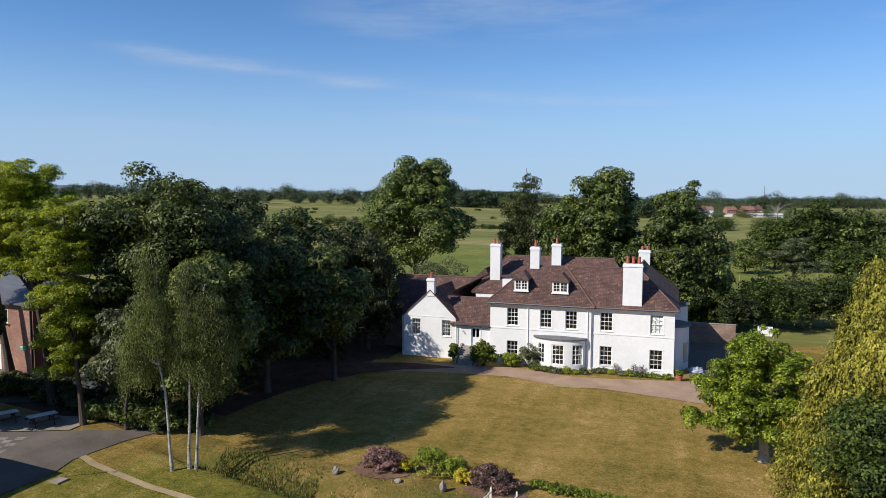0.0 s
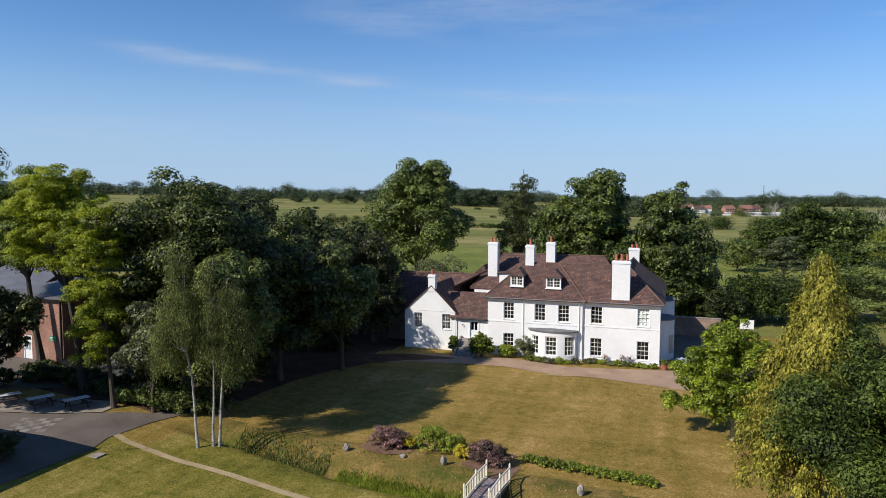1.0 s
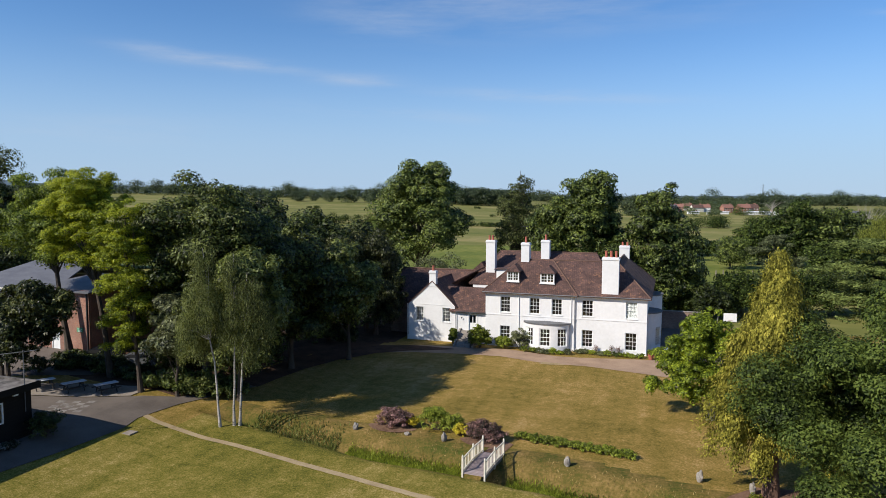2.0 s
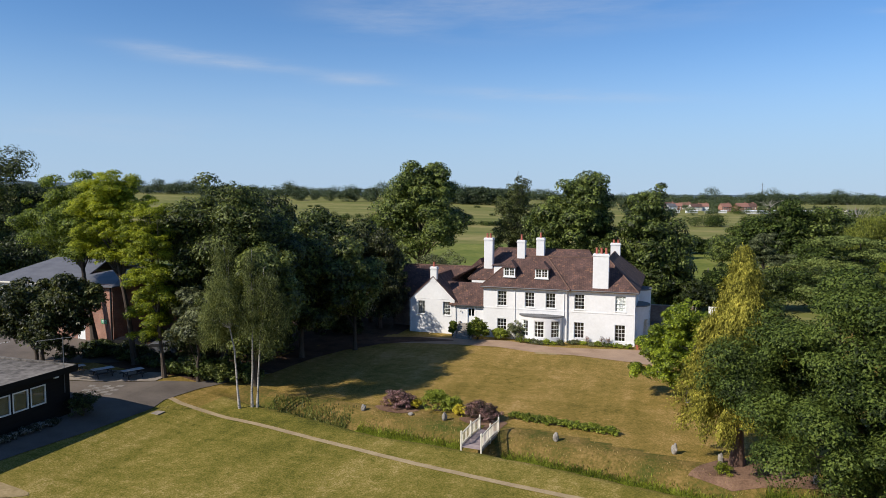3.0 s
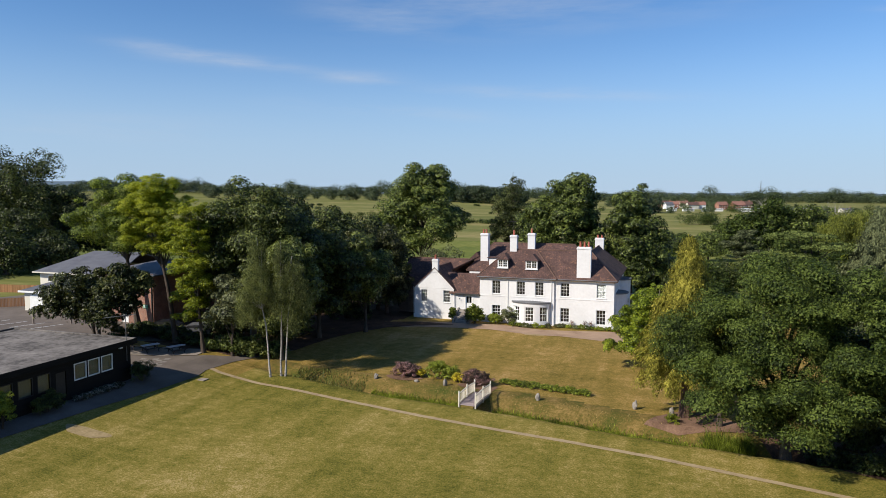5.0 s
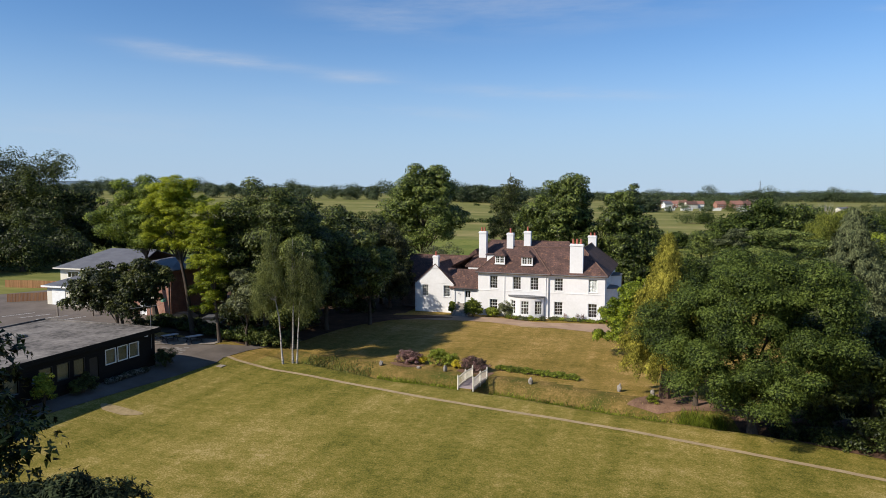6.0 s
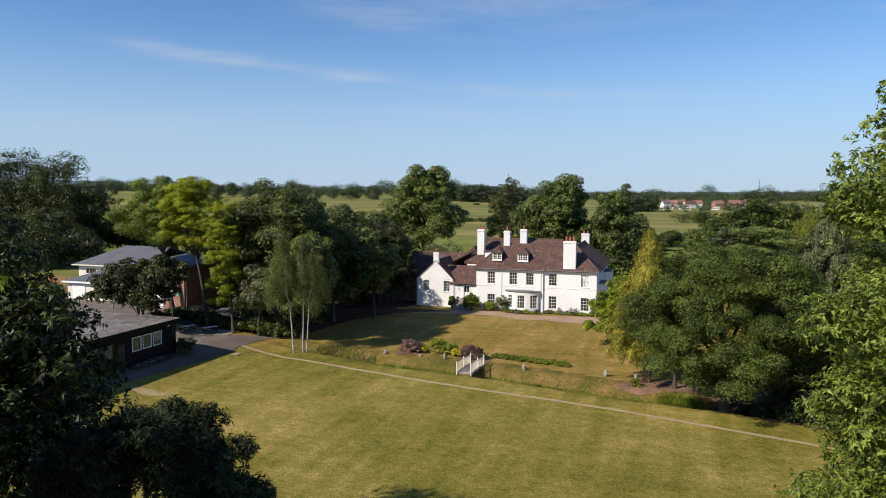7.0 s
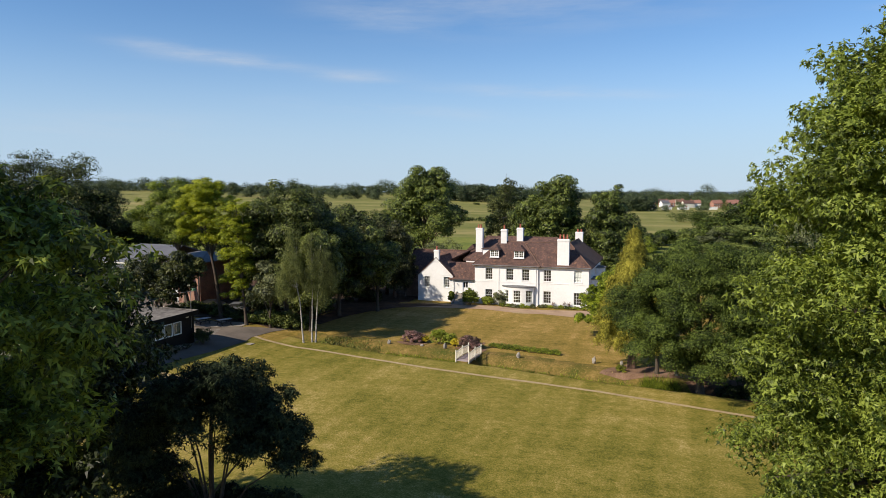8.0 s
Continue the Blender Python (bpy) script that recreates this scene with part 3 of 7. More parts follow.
tagged(drape("gravel_drive", [(12, 63.2), (6, 63.6), (1, 63.9), (-5, 63.9), (-9, 63.6), (-14.5, 65.2), (-20, 64.8), (-25, 63.9), (-29.5, 61.8), (-32.3, 57), (-33.6, 52), (-34, 47.5), (-34.1, 44.2)], 5.5, "gravel",
             closed_widths=[(0, 8.0), (0.16, 7.0), (0.3, 3.6), (0.45, 3.6), (0.6, 3.6), (0.75, 3.2), (1.0, 2.0)]), "pinkish gravel drive along the house front", "drive", kind="structure")
# dark strip over the gravel: the belt's shade painted together with its litter
tagged(drape("shaded_drive", [(-20.5, 65.0), (-25.6, 63.9), (-29.5, 61.8), (-32.3, 57), (-33.6, 52), (-34, 47.5), (-34.1, 44.4)], 3.2, "litter", 0.05, closed_widths=[(0, 0.3), (0.12, 2.4), (0.3, 3.9), (0.45, 3.9), (1.0, 2.4)]), "leaf-strewn brown drive, the belt's shade put into its colour", "drive", kind="structure")
tagged(patch("road", [(-36.05, 32.9), (-35.9, 34.5), (-35.6, 36.9), (-34.1, 41.6), (-33.0, 44.6), (-35.0, 44.8), (-35.2, 42.2), (-36.6, 38.3), (-39.6, 36.0), (-44.7, 33.7), (-49.5, 31.6), (-58, 31), (-58, 20), (-57, -8), (-41, -8), (-38.2, 2), (-37.1, 13), (-36.5, 20), (-35.85, 25.5), (-35.5, 30.9)], "asphalt", 0.045), "worn grey asphalt drive", "road", kind="structure")
tagged(patch("car_park", [(-44.5, 42.0), (-53.0, 43.5), (-60, 48), (-84, 60), (-96, 40), (-80, 24), (-58.05, 20), (-58.05, 31), (-51, 36.5), (-46, 40.5)], "asphalt", 0.04), "grey asphalt car park with white bay lines", "car park", kind="structure")
tagged(drape("path", [(-36.3, 33.75), (-34.6, 33.2), (-31.35, 32.7), (-25.94, 31.76), (-19.5, 30.2), (-11.7, 28.45), (-5.5, 27.34), (0.0, 26.55), (6.6, 25.4), (15.8, 23.1), (20.2, 22.0), (30, 19)], 0.52, "concrete", 0.035, across=2), "narrow pale concrete garden path across the lawn", "path", kind="structure")


# ---- walls and windows ----
def wall_front(x0, x1, z0, z1, holes, y, thick=0.35):
    """A wall along x, its outer face at y, with openings (x0, x1, z0, z1) right through it: one closed skin."""
    xs = sorted({x0, x1, *[h[0] for h in holes], *[h[1] for h in holes]})
    zs = sorted({z0, z1, *[h[2] for h in holes], *[h[3] for h in holes]})
    solid = {(i, j): not any(h[0] < (xs[i] + xs[i + 1]) / 2 < h[1] and h[2] < (zs[j] + zs[j + 1]) / 2 < h[3] for h in holes) for i in range(len(xs) - 1) for j in range(len(zs) - 1)}
    bm, made = bmesh.new(), {}

    def at(i, j, k):
        if (i, j, k) not in made:
            made[i, j, k] = bm.verts.new((xs[i], y + thick * k, zs[j]))
        return made[i, j, k]

    for (i, j), full in solid.items():
        if not full:
            continue
        bm.faces.new([at(i, j, 0), at(i + 1, j, 0), at(i + 1, j + 1, 0), at(i, j + 1, 0)])
        bm.faces.new([at(i, j + 1, 1), at(i + 1, j + 1, 1), at(i + 1, j, 1), at(i, j, 1)])
        for (di, dj), (p, q) in {(-1, 0): ((i, j), (i, j + 1)), (1, 0): ((i + 1, j + 1), (i + 1, j)), (0, -1): ((i + 1, j), (i, j)), (0, 1): ((i, j + 1), (i + 1, j + 1))}.items():
            if not solid.get((i + di, j + dj), False):
                bm.faces.new([at(*p, 0), at(*q, 0), at(*q, 1), at(*p, 1)])
    bmesh.ops.recalc_face_normals(bm, faces=bm.faces[:])
    return bm


def sash_window(parent, x0, x1, z0, z1, y, columns=3, rows=4, blind=False, sill=True, bar=0.035):
    """A white sash window set back in its opening: frame, bars, glass and sill."""
    w = new("window")
    w.parent = parent
    f, d = 0.07, y + 0.10
    part("frame", boxes((x0, x0 + f, d, d + 0.09, z0, z1), (x1 - f, x1, d, d + 0.09, z0, z1), (x0 + f, x1 - f, d, d + 0.09, z1 - f, z1), (x0 + f, x1 - f, d, d + 0.09, z0, z0 + f),
                        (x0 + f, x1 - f, d - 0.015, d + 0.06, (z0 + z1) / 2 - 0.025, (z0 + z1) / 2 + 0.025)), "white_paint", w)
    bars = []
    for k in range(1, columns):
        c = x0 + f + (x1 - x0 - 2 * f) * k / columns
        bars.append((c - bar / 2, c + bar / 2, d + 0.01, d + 0.05, z0 + f, z1 - f))
    for k in range(1, rows):
        if 2 * k == rows:
            continue
        c = z0 + f + (z1 - z0 - 2 * f) * k / rows
        bars.append((x0 + f, x1 - f, d + 0.012, d + 0.048, c - bar / 2, c + bar / 2))
    part("glazing_bars", boxes(*bars), "white_paint", w)
    pane = part("pane", boxes((x0 + f, x1 - f, d + 0.055, d + 0.061, z0 + f, z1 - f)), "glass", w)
    pane.visible_shadow = False
    if blind:
        part("blind", boxes((x0 + f, x1 - f, d + 0.12, d + 0.13, z0 + f, z1 - f)), "curtain", w, "pale drawn blind")
    if sill:
        part("sill", boxes((x0 - 0.08, x1 + 0.08, y - 0.07, d + 0.02, z0 - 0.09, z0), bevel=0.01), "white_paint", w)
    part("surround", boxes((x0 - 0.09, x0, y - 0.012, y + 0.02, z0, z1 + 0.09), (x1, x1 + 0.09, y - 0.012, y + 0.02, z0, z1 + 0.09), (x0, x1, y - 0.012, y + 0.02, z1, z1 + 0.09)), "white_paint", w)
    return w


def chimney(parent, x, y, z0, z1, wx, wy, pots, cap=0.06, pot=0.62):
    c = new("chimney")
    c.parent = parent
    part("shaft", boxes((x - wx / 2, x + wx / 2, y - wy / 2, y + wy / 2, z0, z1 - 0.32), bevel=0.015), "render", c)
    part("cap", boxes((x - wx / 2 - cap, x + wx / 2 + cap, y - wy / 2 - cap, y + wy / 2 + cap, z1 - 0.32, z1 - 0.12), (x - wx / 2, x + wx / 2, y - wy / 2, y + wy / 2, z1 - 0.12, z1), bevel=0.02), "render", c)
    for px, py in pots:
        bm = bmesh.new()
        tube(bm, [(px, py, z1 - 0.02), (px, py, z1 + 0.08), (px, py, z1 + pot - 0.12), (px, py, z1 + pot - 0.1), (px, py, z1 + pot)], [0.17, 0.15, 0.125, 0.15, 0.15], 12)
        part("pot", bm, "terracotta", c, "terracotta chimney pot")
    return c


def ridge_line(parent, a, b, r=0.09):
    bm = bmesh.new()
    tube(bm, [a, b], [r, r], 8)
    return part("ridge", bm, "ridge", parent)


def downpipe(parent, x, y, z0, z1, r=0.05):
    bm = bmesh.new()
    tube(bm, [(x, y, z0), (x, y, z1 - 0.3), (x, y - 0.05, z1)], [r, r, r], 8)
    return part("downpipe", bm, "white_paint", parent)


# ---- the white house ----
house = thing("house", "large white rendered country house with brown tiled hipped roofs", "house", at=(0, 0, 0))
FL, FR = 68.65, 68.90            # outer faces of the two front blocks
XL, XM, XR = -17.75, -7.35, 0.55
EAVE = 6.4
UP, LOW = (4.03, 5.88), (0.5, 2.44)
up_x = [(-15.95, -14.78), (-12.5, -11.32), (-9.93, -8.75)]
low_l = [(-15.95, -14.78, 0.55, 2.44)]
holes_left = [(a, b, *UP) for a, b in up_x] + low_l + [(-12.75, -8.1, 0.15, 2.9)]
part("wall", wall_front(XL, XM, -0.3, EAVE, holes_left, FL), "render", house)
holes_right = [(-6.5, -5.3, *UP), (-1.72, -0.5, *UP), (-6.5, -5.3, 0.55, 2.48), (-1.72, -0.5, 0.46, 2.44)]
part("wall", wall_front(XM, XR, -0.3, EAVE, holes_right, FR), "render", house)
part("wall", boxes((XL, XL + 0.35, FL + 0.35, 75.6, -0.3, EAVE), (-21.2, -20.85, 75.6, 86.4, -0.3, EAVE), (-21.2, XL + 0.35, 75.25, 75.6, -0.3, EAVE)), "render", house)
part("wall", boxes((XR - 0.35, XR, FR + 0.35, 86.0, -0.3, EAVE), (-20.85, XR, 86.0, 86.4, -0.3, EAVE)), "render", house)
part("floor", boxes((XL + 0.35, XR - 0.35, FL + 0.4, 85.9, 3.2, 3.4), (XL + 0.35, XR - 0.35, FL + 0.4, 85.9, -0.1, 0.05)), "room", house)
part("inner_wall", boxes((XL + 0.36, XR - 0.36, 73.0, 73.2, -0.1, EAVE), *[(c - 0.08, c + 0.08, FR + 0.4, 73.0, -0.1, EAVE) for c in (-13.7, -7.2, -3.6)]), "room", house)
for a, b in up_x:
    sash_window(house, a, b, *UP, FL)
sash_window(house, *low_l[0], FL)
sash_window(house, -6.5, -5.3, *UP, FR)
sash_window(house, -1.72, -0.5, *UP, FR, blind=True)
sash_window(house, -6.5, -5.3, 0.55, 2.48, FR)
sash_window(house, -1.72, -0.5, 0.46, 2.44, FR)
# string course, plinth and eaves boards
part("string_course", boxes((XL - 0.02, XM + 0.02, FL - 0.04, FL, 3.68, 3.80), (XM + 0.02, XR + 0.02, FR - 0.04, FR, 3.68, 3.80)), "render", house)
part("plinth", boxes((XL - 0.03, XM + 0.03, FL - 0.05, FL, -0.3, 0.28), (XM + 0.03, XR + 0.03, FR - 0.05, FR, -0.3, 0.28)), "render", house)
part("fascia", boxes((XL - 0.3, XM + 0.25, FL - 0.34, FL - 0.30, EAVE - 0.16, EAVE + 0.0), (XM + 0.25, XR + 0.3, FR - 0.34, FR - 0.30, EAVE - 0.16, EAVE)), "white_paint", house)
part("soffit", boxes((XL - 0.3, XM + 0.25, FL - 0.30, FL, EAVE - 0.14, EAVE - 0.1), (XM + 0.25, XR + 0.3, FR - 0.30, FR, EAVE - 0.14, EAVE - 0.1)), "white_paint", house)
gut = bmesh.new()
tube(gut, [(XL - 0.35, FL - 0.42, EAVE - 0.02), (XM + 0.3, FL - 0.42, EAVE - 0.03)], [0.06, 0.06], 8)
tube(gut, [(XM + 0.3, FR - 0.42, EAVE - 0.03), (XR + 0.4, FR - 0.42, EAVE - 0.02)], [0.06, 0.06], 8)
part("gutter", gut, "lead", house)
for x, y in ((-13.74, FL - 0.06), (XM + 0.06, FR - 0.07), (XM - 0.35, FL - 0.06)):
    downpipe(house, x, y, 0.0, EAVE - 0.05)
# roofs: the front left block, the right block with its range running back, and the rear range
RZ = 9.98
roof = bmesh.new()
e0, e1 = XL - 0.4, XM + 0.4
slab(roof, [(e0, FL - 0.42, EAVE), (e1, FL - 0.42, EAVE), (-10.45, 72.55, RZ + 0.02), (-14.35, 72.55, RZ + 0.02)], 0.14)
slab(roof, [(e0, 76.6, EAVE), (e0, FL - 0.42, EAVE), (-14.35, 72.55, RZ + 0.02), (-14.35, 76.6, RZ + 0.02)], 0.14)
slab(roof, [(e1, FL - 0.42, EAVE), (e1 + 0.02, 69.2, EAVE + 0.2), (-10.43, 72.75, RZ + 0.02), (-10.45, 72.55, RZ + 0.02)], 0.14)
slab(roof, [(-14.35, 72.55, RZ + 0.02), (-10.45, 72.55, RZ + 0.02), (-10.45, 77.2, 7.0), (-14.35, 77.2, 7.0)], 0.14)
part("roof", roof, "tiles", house, "brown clay tiled hipped roof")
roof = bmesh.new()
slab(roof, [(XM - 2.5, FR - 0.42, EAVE), (XR + 0.45, FR - 0.42, EAVE), (-3.0, 72.75, RZ), (-11.0, 72.75, RZ)], 0.14)
slab(roof, [(XR + 0.45, FR - 0.42, EAVE), (XR + 0.45, 86.6, EAVE), (-3.0, 83.6, RZ), (-3.0, 72.75, RZ)], 0.14)
slab(roof, [(-11.0, 72.75, RZ), (-3.0, 72.75, RZ), (-6.8, 76.6, 7.0), (-11.0, 76.6, 7.0)], 0.14)
slab(roof, [(-3.0, 72.75, RZ), (-3.0, 83.6, RZ), (-6.8, 83.6, 7.0), (-6.8, 76.6, 7.0)], 0.14)
slab(roof, [(XR + 0.45, 86.6, EAVE), (-6.5, 86.6, EAVE), (-3.0, 83.6, RZ)], 0.14)
part("roof", roof, "tiles", house, "brown clay tiled hipped roof")
roof = bmesh.new()
slab(roof, [(-21.7, 75.2, EAVE), (-3.2, 75.2, EAVE), (-6.2, 81.0, 10.25), (-18.9, 81.0, 10.25)], 0.14)
slab(roof, [(-21.7, 86.6, EAVE), (-21.7, 75.2, EAVE), (-18.9, 81.0, 10.25)], 0.14)
slab(roof, [(-3.2, 86.6, EAVE), (-21.7, 86.6, EAVE), (-18.9, 81.0, 10.25), (-6.2, 81.0, 10.25)], 0.14)
part("roof", roof, "tiles", house, "brown clay tiled hipped roof")
for a, b in (((-14.35, 72.55, RZ), (-10.45, 72.55, RZ)), ((-10.5, 72.75, RZ), (-3.0, 72.75, RZ)), ((e1, FL - 0.4, EAVE), (-10.45, 72.55, RZ)), ((e0, FL - 0.4, EAVE), (-14.35, 72.55, RZ)),
             ((XR + 0.43, FR - 0.4, EAVE), (-3.0, 72.75, RZ)), ((-3.0, 72.75, RZ), (-3.0, 83.6, RZ)), ((-18.9, 81.0, 10.25), (-6.2, 81.0, 10.25)), ((-21.7, 75.2, EAVE), (-18.9, 81.0, 10.25)), ((XR + 0.43, 86.6, EAVE), (-3.0, 83.6, RZ))):
    ridge_line(house, a, b)
chimney(house, -3.47, 69.27, EAVE - 0.3, 10.82, 1.84, 0.88, [(-4.0, 69.27), (-3.45, 69.27), (-2.9, 69.27)], pot=0.7)
chimney(house, -19.4, 77.6, 6.2, 11.88, 1.2, 1.0, [(-19.65, 77.6), (-19.2, 77.6)], pot=0.6)
chimney(house, -13.8, 72.6, 9.0, 12.0, 1.0, 0.9, [(-13.8, 72.6)], pot=0.7)
chimney(house, -12.65, 79.8, 8.8, 11.9, 1.1, 0.9, [(-12.65, 79.8)], pot=0.7)
chimney(house, -2.95, 84.0, 8.8, 11.15, 1.3, 0.9, [(-3.2, 84.0), (-2.6, 84.0)], pot=0.45)


def dormer(parent, x0, x1, y, z0, z1, tan=0.85):
    """A small white casement dormer with a hipped tiled roof on the front slope."""
    d = new("dormer")
    d.parent = parent
    back = y + (z1 - z0) / tan
    part("cheek", prism(bmesh.new(), [(x0, y + 0.05, z0 - 0.1), (x0, y + 0.05, z1), (x0, back + 0.1, z1)], (0.06, 0, 0)), "tiles", d)
    part("cheek", prism(bmesh.new(), [(x1 - 0.06, y + 0.05, z0 - 0.1), (x1 - 0.06, y + 0.05, z1), (x1 - 0.06, back + 0.1, z1)], (0.06, 0, 0)), "tiles", d)
    m, f = (x0 + x1) / 2, 0.12
    part("frame", boxes((x0 - 0.03, x0 + f, y - 0.02, y + 0.08, z0, z1), (x1 - f, x1 + 0.03, y - 0.02, y + 0.08, z0, z1), (x0 + f, x1 - f, y - 0.02, y + 0.08, z1 - f, z1), (x0 + f, x1 - f, y - 0.02, y + 0.08, z0, z0 + f * 1.3), (m - 0.07, m + 0.07, y - 0.02, y + 0.08, z0 + f * 1.3, z1 - f),
                        (x0 - 0.1, x1 + 0.1, y - 0.12, y + 0.02, z0 - 0.1, z0)), "white_paint", d)
    bars = []
    for a, b in ((x0 + f, m - 0.07), (m + 0.07, x1 - f)):
        bars.append(((a + b) / 2 - 0.02, (a + b) / 2 + 0.02, y, y + 0.05, z0 + f, z1 - f))
        for k in (1, 2):
            c = z0 + f + (z1 - z0 - 2 * f) * k / 3
            bars.append((a, b, y + 0.002, y + 0.048, c - 0.018, c + 0.018))
    part("glazing_bars", boxes(*bars), "white_paint", d)
    pane = part("pane", boxes((x0 + f, x1 - f, y + 0.055, y + 0.061, z0 + f, z1 - f)), "glass", d)
    pane.visible_shadow = False
    part("lining", boxes((x0 + 0.07, x1 - 0.07, y + 0.5, y + 0.55, z0, z1)), "room", d)
    top, apex = z1 + 0.78, y + 0.85
    bm = bmesh.new()
    slab(bm, [(x0 - 0.14, y - 0.16, z1), (x1 + 0.14, y - 0.16, z1), (m, apex, top)], 0.06)
    slab(bm, [(x0 - 0.14, back + 0.25, z1), (x0 - 0.14, y - 0.16, z1), (m, apex, top), (m, y + (top - z0) / tan, top)], 0.06)
    slab(bm, [(x1 + 0.14, y - 0.16, z1), (x1 + 0.14, back + 0.25, z1), (m, y + (top - z0) / tan, top), (m, apex, top)], 0.06)
    part("dormer_roof", bm, "tiles", d)
    return d


dormer(house, -15.35, -13.95, 69.36, 7.62, 8.80)
dormer(house, -11.4, -9.82, 69.36, 7.56, 8.74)
# the dormer on the left slope, seen from its side
side = new("dormer")
side.parent = house
part("cheek", prism(bmesh.new(), [(-17.1, 71.2, 7.35), (-17.1, 71.2, 8.75), (-15.4, 71.2, 8.85)], (0, 1.3, 0)), "white_paint", side, "white painted dormer cheek")
part("dormer_roof", prism(bmesh.new(), [(-17.35, 71.0, 8.74), (-15.2, 71.0, 8.86), (-15.2, 71.0, 8.94), (-17.35, 71.0, 8.82)], (0, 1.7, 0)), "tiles", side)
# the bow window
bay = new("bow_window")
bay.parent = house
BC, BR, SQ = -10.43, 2.55, 0.56     # centre, half width, depth over half width
ang = [radians(a) for a in np.linspace(180, 360, 37)]
bow = lambda a, r: (BC + r * math.cos(a), FL + r * SQ * math.sin(a))
spans = [(math.radians(201), math.radians(236)), (math.radians(256), math.radians(284)), (math.radians(304), math.radians(339))]


def bow_band(a0, a1, z0, z1, r0, r1, n=10):
    bm = bmesh.new()
    al = [a0 + (a1 - a0) * k / n for k in range(n + 1)]
    vs = [[bm.verts.new((*bow(a, r), z)) for r, z in ((r1, z0), (r1, z1), (r0, z1), (r0, z0))] for a in al]
    for p, q in zip(vs, vs[1:]):
        for k in range(4):
            j = (k + 1) % 4
            bm.faces.new((p[k], p[j], q[j], q[k]))
    bm.faces.new(vs[0])
    bm.faces.new(list(reversed(vs[-1])))
    bmesh.ops.recalc_face_normals(bm, faces=bm.faces[:])
    return bm


part("base", bow_band(math.pi, 2 * math.pi, -0.3, 0.62, BR - 0.28, BR, 36), "render", bay)
part("head", bow_band(math.pi, 2 * math.pi, 2.66, 3.12, BR - 0.28, BR, 36), "render", bay)
edges = [math.pi] + [a for s in spans for a in s] + [2 * math.pi]
for a, b in zip(edges[::2], edges[1::2]):
    part("pier", bow_band(a, b, 0.62, 2.66, BR - 0.28, BR), "render", bay)
for a, b in spans:
    w = new("window")
    w.parent = bay
    fr = bow_band(a, b, 0.62, 0.72, BR - 0.2, BR - 0.1)
    for extra in (bow_band(a, b, 2.56, 2.66, BR - 0.2, BR - 0.1), bow_band(a, b, 1.61, 1.67, BR - 0.2, BR - 0.1), bow_band(a, a + 0.03, 0.72, 2.56, BR - 0.2, BR - 0.1), bow_band(b - 0.03, b, 0.72, 2.56, BR - 0.2, BR - 0.1)):
        tmp = bpy.data.meshes.new("tmp")
        extra.to_mesh(tmp)
        extra.free()
        fr.from_mesh(tmp)
        bpy.data.meshes.remove(tmp)
    part("frame", fr, "white_paint", w)
    gb = bmesh.new()
    for k in (1, 2):
        c = a + (b - a) * k / 3
        tmp, bm = bpy.data.meshes.new("tmp"), bow_band(c - 0.008, c + 0.008, 0.72, 2.56, BR - 0.17, BR - 0.13, 1)
        bm.to_mesh(tmp), bm.free(), gb.from_mesh(tmp), bpy.data.meshes.remove(tmp)
    for z in (1.16, 2.12):
        tmp, bm = bpy.data.meshes.new("tmp"), bow_band(a, b, z - 0.018, z + 0.018, BR - 0.172, BR - 0.128)
        bm.to_mesh(tmp), bm.free(), gb.from_mesh(tmp), bpy.data.meshes.remove(tmp)
    part("glazing_bars", gb, "white_paint", w)
    pane = part("pane", bow_band(a + 0.02, b - 0.02, 0.72, 2.56, BR - 0.126, BR - 0.12), "glass", w)
    pane.visible_shadow = False
bm = bmesh.new()
ring = [bm.verts.new((*bow(a, BR + 0.17), z)) for z in (3.08, 3.22) for a in ang]
n = len(ang)
for k in range(n - 1):
    bm.faces.new((ring[k], ring[k + 1], ring[n + k + 1], ring[n + k]))
hub = bm.verts.new((BC, FL + 0.02, 3.3))
for k in range(n - 1):
    bm.faces.new((ring[n + k], ring[n + k + 1], hub))
bm.faces.new(list(reversed(ring[:n])))
part("canopy", bm, "lead", bay, "grey lead roof over the bow window")
# bows on the right side wall
for cy, top in ((73.6, 4.3), (80.4, 5.4)):
    b = new("side_bow")
    b.parent = house
    bm = bmesh.new()
    pts = [(XR + 1.45 * math.sin(a) - 0.02, cy - 2.0 * math.cos(a)) for a in np.linspace(0, math.pi, 19)]
    prism(bm, [(x, y, -0.3) for x, y in pts], (0, 0, top + 0.3))
    part("wall", bm, "render", b)
    bm = bmesh.new()
    pts = [(XR + 1.6 * math.sin(a) - 0.02, cy - 2.15 * math.cos(a)) for a in np.linspace(0, math.pi, 19)]
    prism(bm, [(x, y, top) for x, y in pts], (0, 0, 0.12))
    part("canopy", bm, "lead", b, "dark lead flat roof")
    for k in (5, 9, 13):
        a = math.pi * k / 18
        c, s = math.cos(a), math.sin(a)
        p = Vector((XR + 1.47 * s, cy - 2.02 * c, 0))
        t = Vector((1.47 * c, 2.02 * s, 0)).normalized()
        bm = prism(bmesh.new(), [p + t * q + Vector((0, 0, z)) for q, z in ((-0.4, 0.7), (0.4, 0.7), (0.4, 2.7), (-0.4, 2.7))], (0.02 * s, -0.02 * c, 0))
        part("pane", bm, "glass", b)

